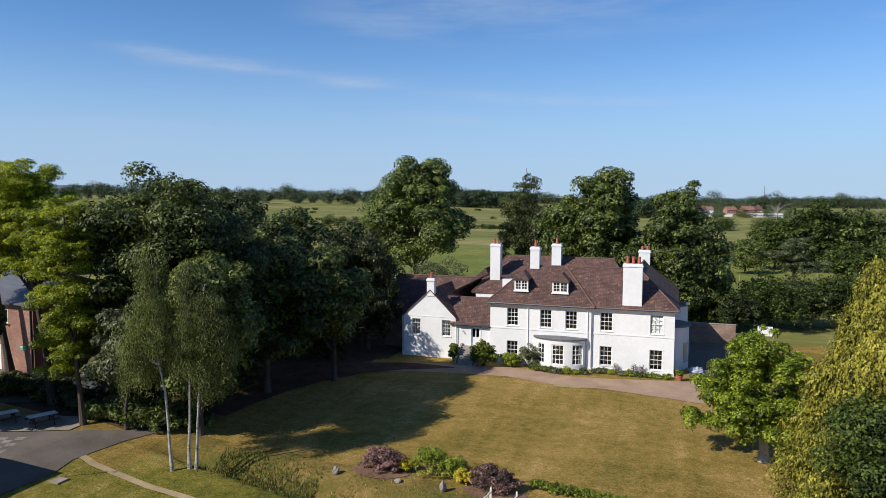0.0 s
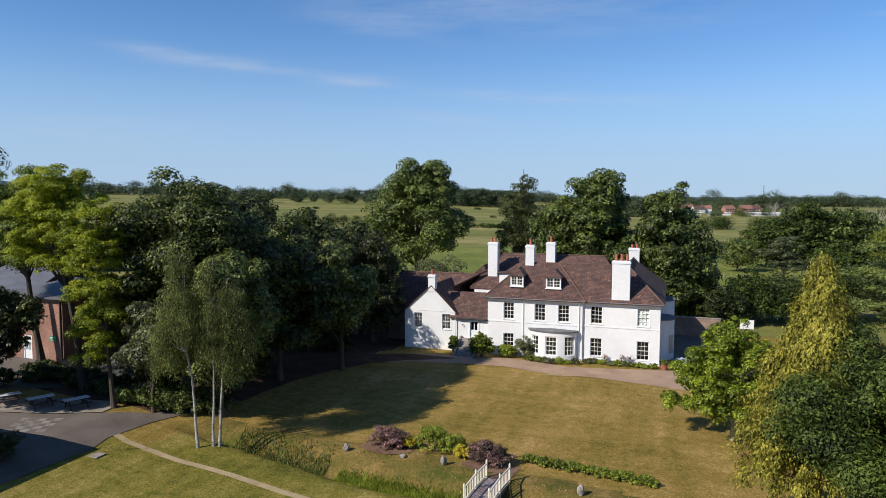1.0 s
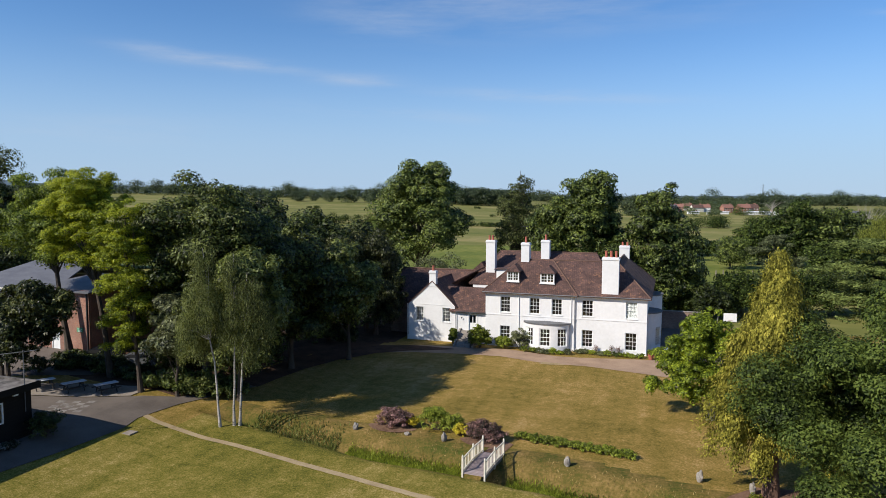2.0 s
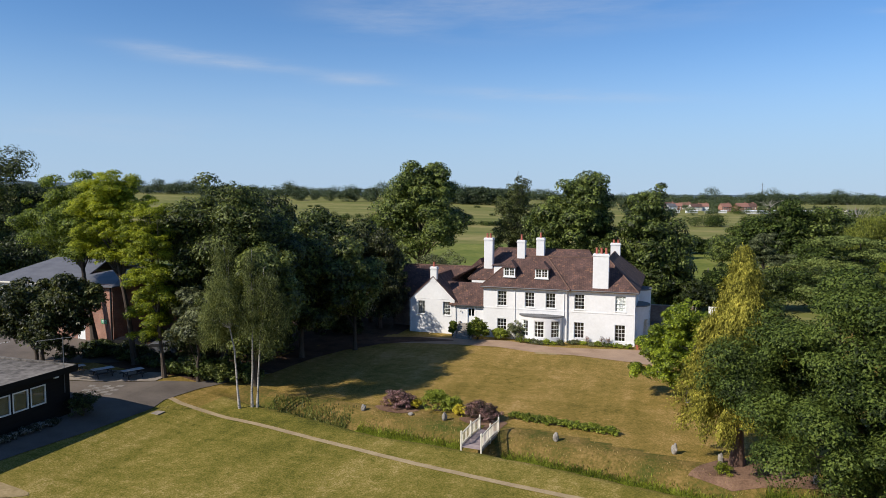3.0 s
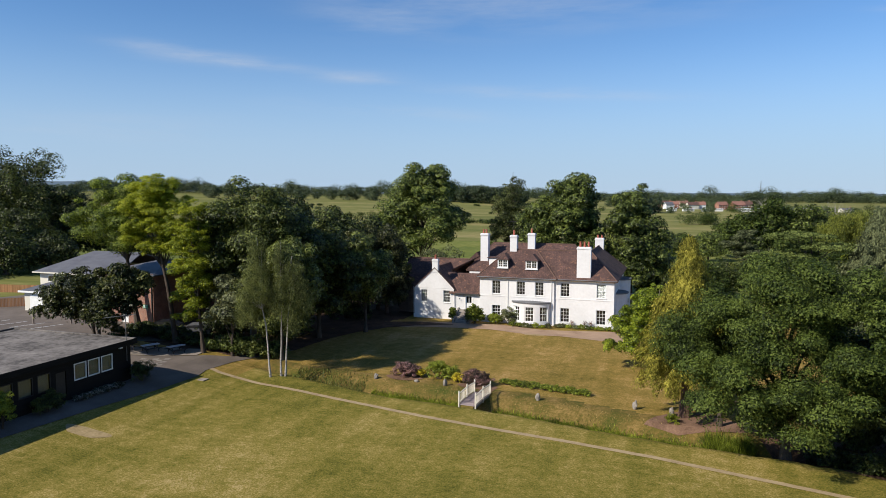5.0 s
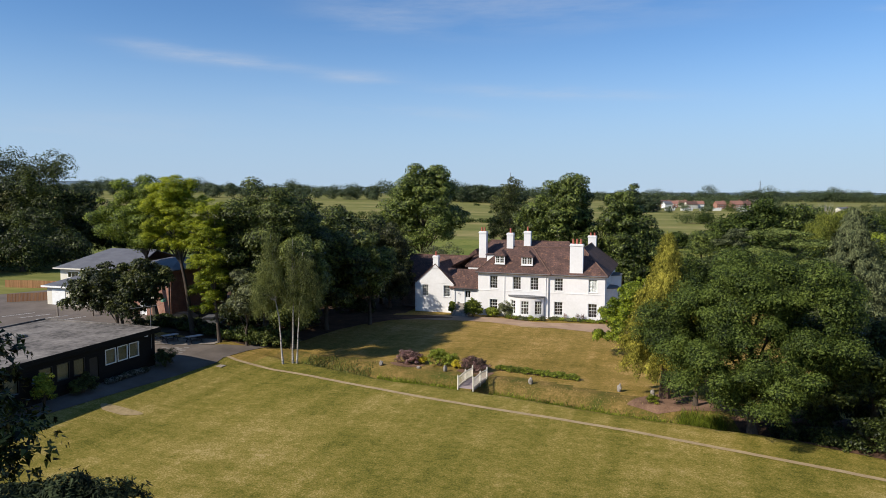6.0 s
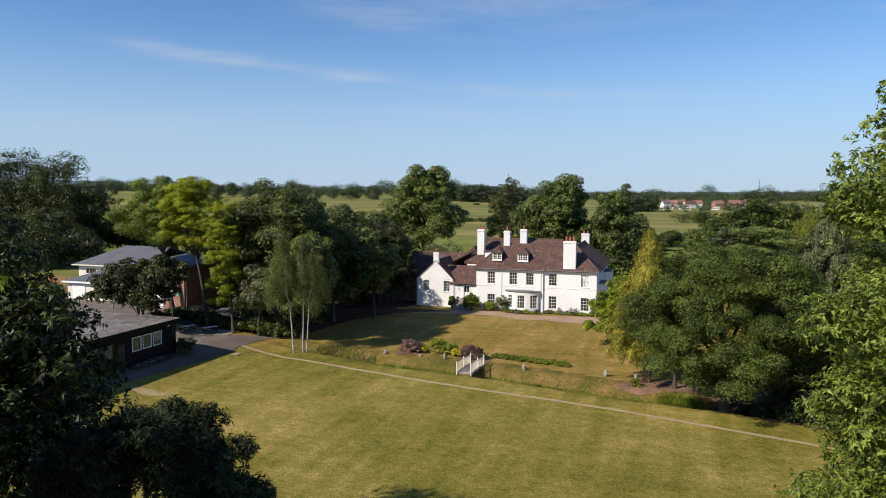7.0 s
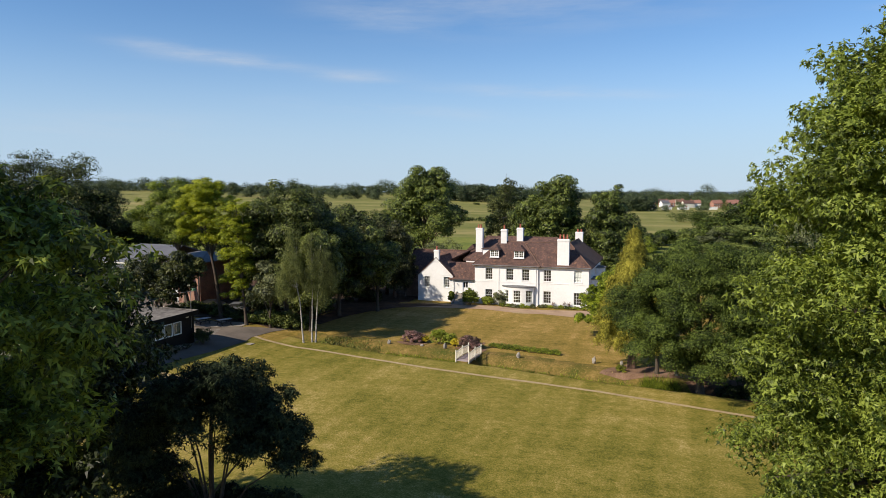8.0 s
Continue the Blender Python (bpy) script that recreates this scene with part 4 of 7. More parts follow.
# the gabled wing
GX0, GX1, GM, GE = -27.6, -21.62, -24.5, 4.45
gable_holes = [(-26.58, -25.62, 2.36, 4.1), (-23.18, -22.18, 2.36, 4.1)]
part("wall", wall_front(GX0, GX1, -0.1, GE, gable_holes, 68.85), "render", house)
part("wall", prism(bmesh.new(), [(GX0, 68.85, GE), (GX1, 68.85, GE), (GM, 68.85, 7.25)], (0, 0.35, 0)), "render", house)
part("wall", boxes((GX0, GX0 + 0.35, 69.2, 78, -0.1, GE), (GX1 - 0.35, GX1, 69.2, 78, -0.1, GE), (GX0 + 0.36, GX1 - 0.36, 72.0, 72.2, -0.1, GE)), "render", house)
part("plinth", boxes((GX0 - 0.03, GX1 + 0.03, 68.8, 68.85, -0.1, 0.55)), "render", house)
part("string_course", boxes((GX0 - 0.01, GX1 + 0.01, 68.82, 68.85, 4.38, 4.46)), "render", house)
for h in gable_holes:
    sash_window(house, *h, 68.85, rows=4)
roof = bmesh.new()
slab(roof, [(GX0 - 0.3, 68.75, GE - 0.22), (GM, 68.75, 7.36), (GM, 80.0, 7.36), (GX0 - 0.3, 80.0, GE - 0.22)], 0.13)
slab(roof, [(GM, 68.75, 7.36), (GX1 + 0.3, 68.75, GE - 0.22), (GX1 + 0.3, 80.0, GE - 0.22), (GM, 80.0, 7.36)], 0.13)
part("roof", roof, "tiles", house)
ridge_line(house, (GM, 68.8, 7.36), (GM, 78, 7.36))
chimney(house, GM + 0.05, 69.1, 6.6, 8.55, 0.85, 0.62, [(GM + 0.05, 69.1)], pot=0.6)
downpipe(house, GX0 - 0.08, 68.82, 0, GE)
downpipe(house, GX1 + 0.08, 68.75, 0.6, 3.8)
# the link with the door
LY = 68.95
part("wall", wall_front(GX1 + 0.002, XL - 0.002, -0.1, 3.8, [(-19.95, -18.9, 1.52, 3.55)], LY), "render", house)
roof = bmesh.new()
slab(roof, [(GX1 - 0.6, LY - 0.35, 3.82), (XL + 0.02, LY - 0.35, 3.82), (XL + 0.02, 71.8, 6.38), (GX1 - 1.9, 71.8, 6.38)], 0.13)
slab(roof, [(GX1 - 1.9, 71.8, 6.38), (XL + 0.02, 71.8, 6.38), (XL + 0.02, 75.1, 4.6), (GX1 - 1.9, 75.1, 4.6)], 0.13)
part("roof", roof, "tiles", house)
gut = bmesh.new()
tube(gut, [(GX1 + 0.2, LY - 0.42, 3.78), (XL - 0.02, LY - 0.42, 3.76)], [0.055, 0.055], 8)
part("gutter", gut, "dark_iron", house)
door = new("door")
door.parent = house
part("leaf", wall_front(-19.9, -18.95, 1.54, 3.5, [(-19.78, -19.47, 2.45, 3.36), (-19.38, -19.07, 2.45, 3.36)], LY + 0.12, 0.05), "white_paint", door)
for a, b in ((-19.78, -19.47), (-19.38, -19.07)):
    part("pane", boxes((a, b, LY + 0.14, LY + 0.146, 2.45, 3.36)), "glass", door)
part("hall_wall", boxes((GX1 + 0.05, XL - 0.05, LY + 2.0, LY + 2.1, -0.1, 3.8), (GX1 + 0.05, XL - 0.05, LY + 0.36, LY + 2.0, 1.35, 1.5)), "room", house)
part("frame", boxes((-20.05, -19.9, LY - 0.03, LY + 0.2, 1.52, 3.62), (-18.95, -18.8, LY - 0.03, LY + 0.2, 1.52, 3.62), (-19.9, -18.95, LY - 0.03, LY + 0.2, 3.5, 3.62)), "white_paint", door)
lamp = bmesh.new()
tube(lamp, [(-20.75, LY - 0.02, 3.05), (-20.75, LY - 0.18, 3.1), (-20.75, LY - 0.2, 2.95)], [0.03, 0.03, 0.07], 8)
part("wall_lamp", lamp, "dark_iron", house)
# the low range behind and left of the gable
roof = bmesh.new()
slab(roof, [(-31.5, 72.2, 3.9), (-27.3, 72.2, 3.9), (-21.0, 76.8, 7.9), (-31.5, 76.8, 7.9)], 0.13)
slab(roof, [(-31.5, 76.8, 7.9), (-21.0, 76.8, 7.9), (-21.0, 81.5, 3.9), (-31.5, 81.5, 3.9)], 0.13)
slab(roof, [(-27.3, 72.2, 3.9), (-23.5, 73.6, 6.6), (-19.6, 77.6, 8.7), (-21.0, 76.8, 7.9)], 0.13)
part("roof", roof, "tiles", house)
part("roof", prism(bmesh.new(), [(-23.0, 78.2, 7.0), (-19.8, 78.2, 7.0), (-20.9, 78.2, 8.9)], (0, 3.0, 0)), "tiles", house)
ridge_line(house, (-31.5, 76.8, 7.92), (-21.5, 76.8, 7.92))
part("wall", boxes((-31.2, -27.62, 72.5, 72.8, -0.1, 3.9), (-31.5, -31.2, 72.5, 81.2, -0.1, 4.0)), "old_brick", house)
part("gable_end", prism(bmesh.new(), [(-31.2, 72.8, 3.9), (-31.2, 80.8, 3.9), (-31.2, 76.8, 7.7)], (-0.3, 0, 0)), "old_brick", house)
# aerials
bm = bmesh.new()
tube(bm, [(GM - 0.4, 69.2, 8.2), (GM - 0.4, 69.2, 10.0)], [0.02, 0.02], 6)
tube(bm, [(GM - 0.9, 69.2, 9.9), (GM + 0.1, 69.2, 9.95)], [0.02, 0.02], 6)
part("aerial", bm, "dark_iron", house)
bm = bmesh.new()
tube(bm, [(-13.95, 72.6, 12.0), (-13.95, 72.6, 14.0)], [0.02, 0.02], 6)
tube(bm, [(-14.45, 72.6, 13.9), (-13.45, 72.6, 13.92)], [0.03, 0.03], 6)
part("aerial", bm, "dark_iron", house)
# steps up to the door
steps = thing("door_steps", "dark stone steps with low side walls up to a white door", "steps")
for k in range(8):
    part("step", boxes((-20.7 - 0.02 * k, -19.0, LY - 0.3 - 0.3 * (8 - k) , LY - 0.02 if k == 7 else LY - 0.3 * (8 - k), -0.1, 0.19 * (k + 1)), bevel=0.01), "stone", steps)
for x in (-20.98, -18.78):
    bm = prism(bmesh.new(), [(x, LY - 2.9, -0.1), (x, LY - 0.05, -0.1), (x, LY - 0.05, 1.75), (x, LY - 0.5, 1.7), (x, LY - 2.6, 0.35), (x, LY - 2.9, 0.3)], (0.2, 0, 0))
    part("side_wall", bm, "stone", steps)


# ---- trees and shrubs ----
def unit(v):
    return v / np.maximum(np.linalg.norm(v, axis=-1, keepdims=True), 1e-9)


def clumps_of(rs, lobes, size, density=1.0, fill=0.25, relief=0.36):
    """Bough-ends over the skin of some ellipsoids, with a few inside: uneven, with gaps."""
    cs, rr = [], []
    for x, y, z, a, b, c in lobes:
        size_ = size * 1.2
        n = max(6, int(density * 1.45 * (a * b + b * c + a * c) / (size_ * size_)))
        d = unit(rs.normal(size=(n, 3)))
        d[:, 2] = np.where(d[:, 2] < -0.6, -d[:, 2] * 0.5, d[:, 2])
        wave = 1 + 0.13 * np.sin(d @ np.array([5.1, 3.7, 4.3]) + 9 * rs.rand()) + 0.10 * np.sin(d @ np.array([-7.3, 8.9, 6.1]) + 9 * rs.rand())
        rad = np.where(rs.rand(n) < fill, 0.3 + 0.35 * rs.rand(n), 1.04 - relief + relief * rs.rand(n)) * wave
        cs.append(np.array([x, y, z]) + d * rad[:, None] * np.array([a, b, c]))
        rr.append(size_ * (0.5 + 1.0 * rs.rand(n) ** 1.4))
    return np.concatenate(cs), np.concatenate(rr)


def leaf_mesh(name, rs, centres, radii, count, leaf, material, flat=0.8, hang=0.0, up=0.3, narrow=0.62, parent=None, broad=False, strand=0.0, whorl=0):
    """One mesh of many small leaves, lying on the tops and sides of the bough-ends; broad: leaves with a folded middle; whorl: leaves to a rosette."""
    w = radii ** 2
    k = rs.choice(len(centres), size=count, p=w / w.sum())
    d = unit(rs.normal(size=(count, 3)))
    d[:, 2] = np.where((d[:, 2] < 0) & (rs.rand(count) < 0.6), -d[:, 2], d[:, 2])
    rad = radii[k] * np.where(rs.rand(count) < 0.72, 0.78 + 0.34 * rs.rand(count), 0.25 + 0.6 * rs.rand(count))
    p = centres[k] + d * rad[:, None] * np.array([1.0, 1.0, flat])
    if strand:
        p[:, 2] -= strand * radii[k] * rs.rand(count) ** 1.5
    normal = unit(d * 1.0 + np.array([0, 0, up]) + 0.36 * rs.normal(size=(count, 3)))
    t = unit(np.cross(normal, rs.normal(size=(count, 3))))
    if hang:
        t = unit(t * (1 - hang) + np.array([0, 0, -1.0]) * hang)
        normal = unit(d + 0.5 * rs.normal(size=(count, 3)))
    if whorl:
        axis = unit(d * 0.95 + np.array([0, 0, 0.5]) + 0.25 * rs.normal(size=(count, 3)))
        k = np.arange(count)
        axis, lead = axis[k // whorl], unit(np.cross(axis, rs.normal(size=(count, 3))))[k // whorl]
        side = unit(np.cross(axis, lead))
        turn = (6.283 * (k % whorl) / whorl)[:, None] + 0.7 * rs.normal(size=(count, 1))
        t = unit(lead * np.cos(turn) + side * np.sin(turn) + axis * 0.35 * rs.rand(count, 1) + np.array([0, 0, -0.6]) + 0.3 * rs.normal(size=(count, 3)))
        p = p[k // whorl] + t * leaf * 0.45 + 0.25 * leaf * rs.normal(size=(count, 3))
        normal = unit(axis - t * np.sum(axis * t, axis=1, keepdims=True) + 0.35 * rs.normal(size=(count, 3)))
    b = unit(np.cross(normal, t))
    size = leaf * (0.6 + 0.8 * rs.rand(count))[:, None]
    if not broad:
        v = np.empty((count, 3, 3))
        v[:, 0] = p + t * size * 0.6
        v[:, 1] = p - t * size * 0.4 + b * size * narrow * 0.5
        v[:, 2] = p - t * size * 0.4 - b * size * narrow * 0.5
        return pieces(name, v, material, parent)
    v = np.empty((count, 4, 3))
    v[:, 0] = p - t * size * 0.5
    v[:, 1] = p + b * size * narrow * 0.5 + normal * size * 0.1
    v[:, 2] = p + t * size * 0.5 - normal * size * 0.1
    v[:, 3] = p - b * size * narrow * 0.5 + normal * size * 0.1
    return pieces(name, v, material, parent)


def pieces(name, v, material, parent=None):
    count, sides = v.shape[0], v.shape[1]
    me = bpy.data.meshes.new(name)
    me.vertices.add(count * sides)
    me.vertices.foreach_set("co", v.reshape(-1).astype(np.float32))
    me.loops.add(count * sides)
    me.loops.foreach_set("vertex_index", np.arange(count * sides, dtype=np.int32))
    me.polygons.add(count)
    me.polygons.foreach_set("loop_start", np.arange(0, count * sides, sides, dtype=np.int32))
    me.polygons.foreach_set("loop_total", np.full(count, sides, dtype=np.int32))
    me.update(calc_edges=True)
    me.materials.append(M[material])
    ob = new(name, me)
    if parent:
        ob.parent = parent
    return ob


def trunk_mesh(rs, height, r, centres, limbs, lean=(0, 0), stems=((0, 0),), first=0.3, apart=None):
    """A tapered trunk with boughs; apart: a list that takes each bough as a mesh of its own."""
    bm = bmesh.new()
    for sx, sy in stems:
        pts, rad = [], []
        for k in range(9):
            f = k / 8
            pts.append((sx + lean[0] * f + 0.12 * rs.normal() * f, sy + lean[1] * f + 0.12 * rs.normal() * f, -0.3 + (height + 0.3) * f))
            rad.append(r * (1.45 if k == 0 else 1.0) * (1 - 0.85 * f))
        tube(bm, pts, rad, 9)
        order = rs.permutation(len(centres))[:limbs]
        for c in centres[order]:
            f = min(0.92, max(first, (c[2] / max(height, 0.1)) * (0.5 + 0.35 * rs.rand())))
            k = int(f * 8)
            a = Vector(pts[k])
            e = Vector(c)
            m1 = a.lerp(e, 0.45) + Vector((0, 0, 0.12 * (e - a).length))
            q = rad[k] * 0.45
            bough = bm
            if apart is not None:
                bough = bmesh.new()
                apart.append(bough)
            tube(bough, [a, m1, a.lerp(e, 0.75) + Vector((0, 0, 0.06 * (e - a).length)), e], [q, q * 0.6, q * 0.35, q * 0.12], 5)
    return bm


def tree(name, label, x, y, lobes, leaf_mat, count, leaf=0.3, clump=1.0, bark="bark", r=0.3, limbs=14, seed=1, top=None, lean=(0, 0), stems=((0, 0),), category="tree", group="", density=1.0, fill=0.25, first=0.3, z=None, split=False, relief=0.36, **how):
    """lobes: ellipsoids (dx, dy, height of the middle, and three half-axes) that the crown fills unevenly."""
    rs = np.random.RandomState(seed)
    t = thing(name, label, category, group, at=(x, y, land(x, y) if z is None else z))
    cs, rr = clumps_of(rs, lobes, clump, density, fill, relief)
    top = top or max(l[2] for l in lobes) + 0.3 * max(l[5] for l in lobes)
    boughs = [] if split else None
    part("trunk", trunk_mesh(rs, top, r, cs, limbs, lean, stems, first, boughs), bark, t)
    for bough in boughs or ():
        part("limb", bough, bark, t)
    leaf_mesh("crown", rs, cs, rr, count, leaf, leaf_mat, parent=t, **how)
    return t


def weeping_conifer(name, label, x, y, height, profile, leaf_mat, seed, tiers=24, per=9, tassels=9, leaves=46, hang=0.9, thick=0.12, leaf=0.16, droop=0.45, foot=1.6, bark="red_bark", r=0.35, group=""):
    """Whorls of drooping boughs round one trunk; a tassel of sprays hangs from every bit of a bough. profile: rows of (height, reach)."""
    rs = np.random.RandomState(seed)
    t = thing(name, label, "tree", group, at=(x, y, land(x, y)))
    bm = bmesh.new()
    tube(bm, [(0.05 * rs.normal(), 0.05 * rs.normal(), -0.3 + (height + 0.1) * k / 8) for k in range(9)], [r * (1.4 if k == 0 else 1.0) * (1 - 0.93 * k / 8) for k in range(9)], 9)
    part("trunk", bm, bark, t)
    tops, lengths, outs = [], [], []
    for k in range(tiers):
        z = foot + (height - foot) * ((k + 0.5 * rs.rand()) / tiers) ** 0.92
        reach = table(z, profile)
        for j in range(per):
            a = 6.283 * (j + 0.9 * rs.rand()) / per + k * 0.7
            bough = max(0.12, reach * (0.72 + 0.38 * rs.rand()))
            count = int(tassels * (0.45 + 0.3 * bough))
            for m in range(count):
                f = 0.12 + 0.92 * ((m + rs.rand()) / count) ** 0.7
                sideways = 0.16 * bough * (1.05 - f) * rs.normal()
                tops.append((f * bough * math.cos(a) - sideways * math.sin(a), f * bough * math.sin(a) + sideways * math.cos(a), z + 0.22 * bough * f - droop * bough * f * f))
                lengths.append(hang * (0.45 + 0.75 * rs.rand()) * min(1.0, 0.3 + bough / 2))
                outs.append((math.cos(a), math.sin(a), 0.15))
    n = len(tops) * leaves
    idx = np.repeat(np.arange(len(tops)), leaves)
    tops, lengths, outs = np.array(tops)[idx], np.array(lengths)[idx], np.array(outs)[idx]
    u = rs.rand(n)
    p = tops + rs.normal(size=(n, 3)) * (thick * (0.55 + 0.9 * np.sin(3.1 * np.clip(u, 0.05, 0.95))))[:, None]
    p[:, 2] -= lengths * u
    way = unit(np.array([0, 0, -1.0]) + 0.35 * outs + 0.4 * rs.normal(size=(n, 3)))
    normal = unit(outs + (p - tops) * np.array([1, 1, 0]) / thick * 0.5 + 0.35 * rs.normal(size=(n, 3)))
    b = unit(np.cross(normal, way))
    size = leaf * (0.6 + 0.8 * rs.rand(n))[:, None]
    v = np.empty((n, 3, 3))
    v[:, 0], v[:, 1], v[:, 2] = p + way * size * 0.6, p - way * size * 0.4 + b * size * 0.26, p - way * size * 0.4 - b * size * 0.26
    pieces("crown", v, leaf_mat, t)
    return t


def shrub(name, label, x, y, lobes, leaf_mat, count, leaf=0.12, clump=0.25, seed=1, category="shrub", group="", z=None, **how):
    rs = np.random.RandomState(seed)
    t = thing(name, label, category, group, at=(x, y, land(x, y) if z is None else z))
    cs, rr = clumps_of(rs, lobes, clump * 0.7, 1.5, 0.3, 0.2)
    bm = bmesh.new()
    for c in cs[rs.permutation(len(cs))[:10]]:
        tube(bm, [(0.05 * c[0], 0.05 * c[1], -0.1), (0.5 * c[0], 0.5 * c[1], 0.55 * c[2]), tuple(c)], [0.03, 0.02, 0.008], 5)
    part("stems", bm, "bark", t)
    leaf_mesh("leaves", rs, cs, rr, count, leaf, leaf_mat, parent=t, **how)
    return t


# behind the house
tree("lime_tree", "tall full lime tree behind the gabled wing", -39.8, 104.8, [(0, 0, 13.4, 7.8, 7.0, 8.6), (-6.2, 0, 13.4, 3.2, 4.2, 3.4), (1.0, 0, 18.6, 5.0, 5.2, 4.4), (5.6, 0, 11.0, 2.9, 4.2, 3.6), (-3.0, 0, 8.0, 4.6, 4.8, 3.2)], "lime_leaf", 70000, 0.42, 1.35, r=0.5, seed=11, limbs=26)
tree("aspen_tree", "tall feathery tree with thin foliage and bare twig tops", -23.8, 115.4, [(-0.3, 0, 8.5, 4.8, 4.6, 6.4), (-0.5, 0, 13.6, 4.0, 4.0, 5.2), (0.3, 0, 18.2, 2.3, 2.3, 3.2)], "birch_leaf", 36000, 0.26, 0.75, r=0.24, seed=12, limbs=120, top=22.6, hang=0.35)
tree("lime_tree", "dense leafy lime tree behind the house roof", -9.9, 98.2, [(0.2, 0, 11.2, 6.0, 5.6, 8.8), (-4.8, 0, 13.4, 2.9, 4.2, 4.2), (1.4, 0, 17.0, 3.6, 4.2, 3.8), (3.8, 0, 9.0, 3.0, 4.6, 5), (-4.4, 0, 8.0, 3.2, 4.6, 4.4)], "lime_leaf", 66000, 0.4, 1.2, r=0.45, seed=13)
tree("lime_tree", "dense leafy lime tree beside the house", 0.9, 97.9, [(0.4, 0, 9.6, 4.6, 4.8, 8.6), (-0.6, 0, 15.0, 2.9, 3.6, 3.6), (3.0, 0, 8.6, 3.2, 4.2, 5.2), (0.8, 0, 5, 4.8, 4.6, 4)], "lime_leaf", 64000, 0.38, 1.15, r=0.42, seed=14)
tree("thorn_tree", "thin half-bare thorn tree behind the gabled wing", -31.5, 92.0, [(0, 0, 6.2, 3.4, 3, 2.2), (-1, 0, 4, 3, 3, 1.8)], "grey_leaf", 6000, 0.26, 0.8, r=0.16, seed=15, limbs=40)
# west: the belt along the drive
tree("ash_tree", "tall dark ash tree above the picnic tables", -37.0, 42.5, [(0.2, 0, 12.8, 4.9, 4.4, 4.9), (-2.0, 0, 14.6, 3.1, 3.6, 2.6), (2.4, 0, 14.6, 3.0, 3.6, 2.5), (-3.6, -0.5, 13, 3.1, 3.8, 3.4), (4.2, 1, 12.4, 3.1, 4, 3.6), (0, -1, 10.5, 4.4, 4.4, 3.6), (-2.6, -1, 7.5, 3.2, 3.6, 2.8), (3.4, -0.5, 8, 3.7, 3.8, 3), (6.0, -1.6, 9.5, 2.6, 2.8, 3.0)], "ash_leaf", 110000, 0.26, 1.05, r=0.4, seed=21, limbs=24)
tree("golden_locust", "golden yellow-green locust tree with tiered boughs", -45.5, 40.0, [(-2.4, 0, 17.2, 2.4, 3, 1.6), (-4.3, 0, 15.4, 2.2, 2.8, 1.6), (-0.8, 0, 15.2, 2.1, 2.8, 1.6), (-3, 0, 13.4, 2.6, 3, 1.6), (-0.5, 0, 12.8, 1.8, 2.4, 1.4), (-4.6, 0, 12.0, 1.8, 2.4, 1.4), (-1.9, 0, 10.8, 2.0, 2.4, 1.25), (-2.6, 0, 15.8, 1.6, 2.0, 1.0)], "gold_leaf", 100000, 0.15, 0.5, r=0.3, seed=22, flat=0.55, limbs=26, up=0.5, lean=(-2.8, 0), top=16.8, first=0.5, split=True)
tree("golden_locust", "golden locust tree with a slender leaning trunk", -39.8, 37.4, [(-1.2, 0, 15.2, 1.6, 2.0, 1.1), (-2.2, 0, 13.4, 1.7, 2, 1.4), (-0.6, 0, 12.8, 1.5, 2, 1.4), (-1.6, 0, 11.4, 2.0, 2.2, 1.25), (-0.6, 0, 9.6, 1.8, 2.2, 1.25), (-2.2, 0, 9, 1.5, 2, 0.8), (-0.8, 0, 7.6, 1.9, 2.2, 1.25), (-2.0, 0, 6.0, 1.6, 2, 0.8), (-0.6, 0, 5.2, 1.4, 1.8, 0.7), (-1.4, 0, 3.9, 1.2, 1.6, 0.6)], "gold_leaf", 80000, 0.14, 0.44, r=0.2, seed=23, flat=0.55, limbs=24, up=0.5, lean=(-1.3, 0), split=True)
tree("locust_tree", "green locust tree with a dark leaning trunk", -53.6, 43.0, [(-3.4, 0, 15.4, 3.2, 3.6, 2.7), (-5.6, 0, 12.8, 2.4, 3.2, 2.3), (-1.2, 0, 13.2, 2.8, 3.4, 2.8), (-3.8, 0, 10.8, 2.8, 3.2, 1.8), (-1.0, 0, 9.8, 2.2, 3, 1.7)], "locust_leaf", 84000, 0.19, 0.85, r=0.34, seed=24, lean=(-2.6, 0), flat=0.65, limbs=18, first=0.5, split=True)
dark_belt = "trees of the dark belt"
tree("leafy_tree", "dark leafy tree in the belt", -33.4, 51.0, [(0, 0, 11.8, 3.6, 4.2, 2.9), (-2.5, 0, 9, 4.0, 4.4, 3.2), (2.8, -0.5, 8.2, 3.4, 4, 3.0), (0, -0.5, 5.0, 4.8, 4.4, 2.8)], "ash_leaf", 48000, 0.32, 1.0, r=0.3, seed=25, group=dark_belt)
tree("leafy_tree", "dark leafy tree in the belt", -38.5, 56.0, [(-1, 0, 10.4, 4.4, 4.4, 3.0), (1, 0, 7.6, 4.6, 4.4, 3.4), (-2, 0, 6, 5.0, 4.6, 3.6)], "ash_leaf", 34000, 0.32, 1.05, r=0.3, seed=26, group=dark_belt)
tree("leafy_tree", "dark leafy tree over the bend of the drive", -29.8, 56.8, [(0.6, -2.4, 10.4, 2.4, 2.4, 2.2), (2.0, -0.8, 8.2, 2.3, 2.3, 2.0), (-1.4, -1.5, 8.8, 2.6, 2.6, 2.6), (0.6, -0.6, 6.4, 2.7, 2.4, 1.8), (-1.6, -0.4, 5.2, 2.4, 2.4, 1.8)], "ash_leaf", 36000, 0.3, 0.9, r=0.24, seed=36, group=dark_belt)
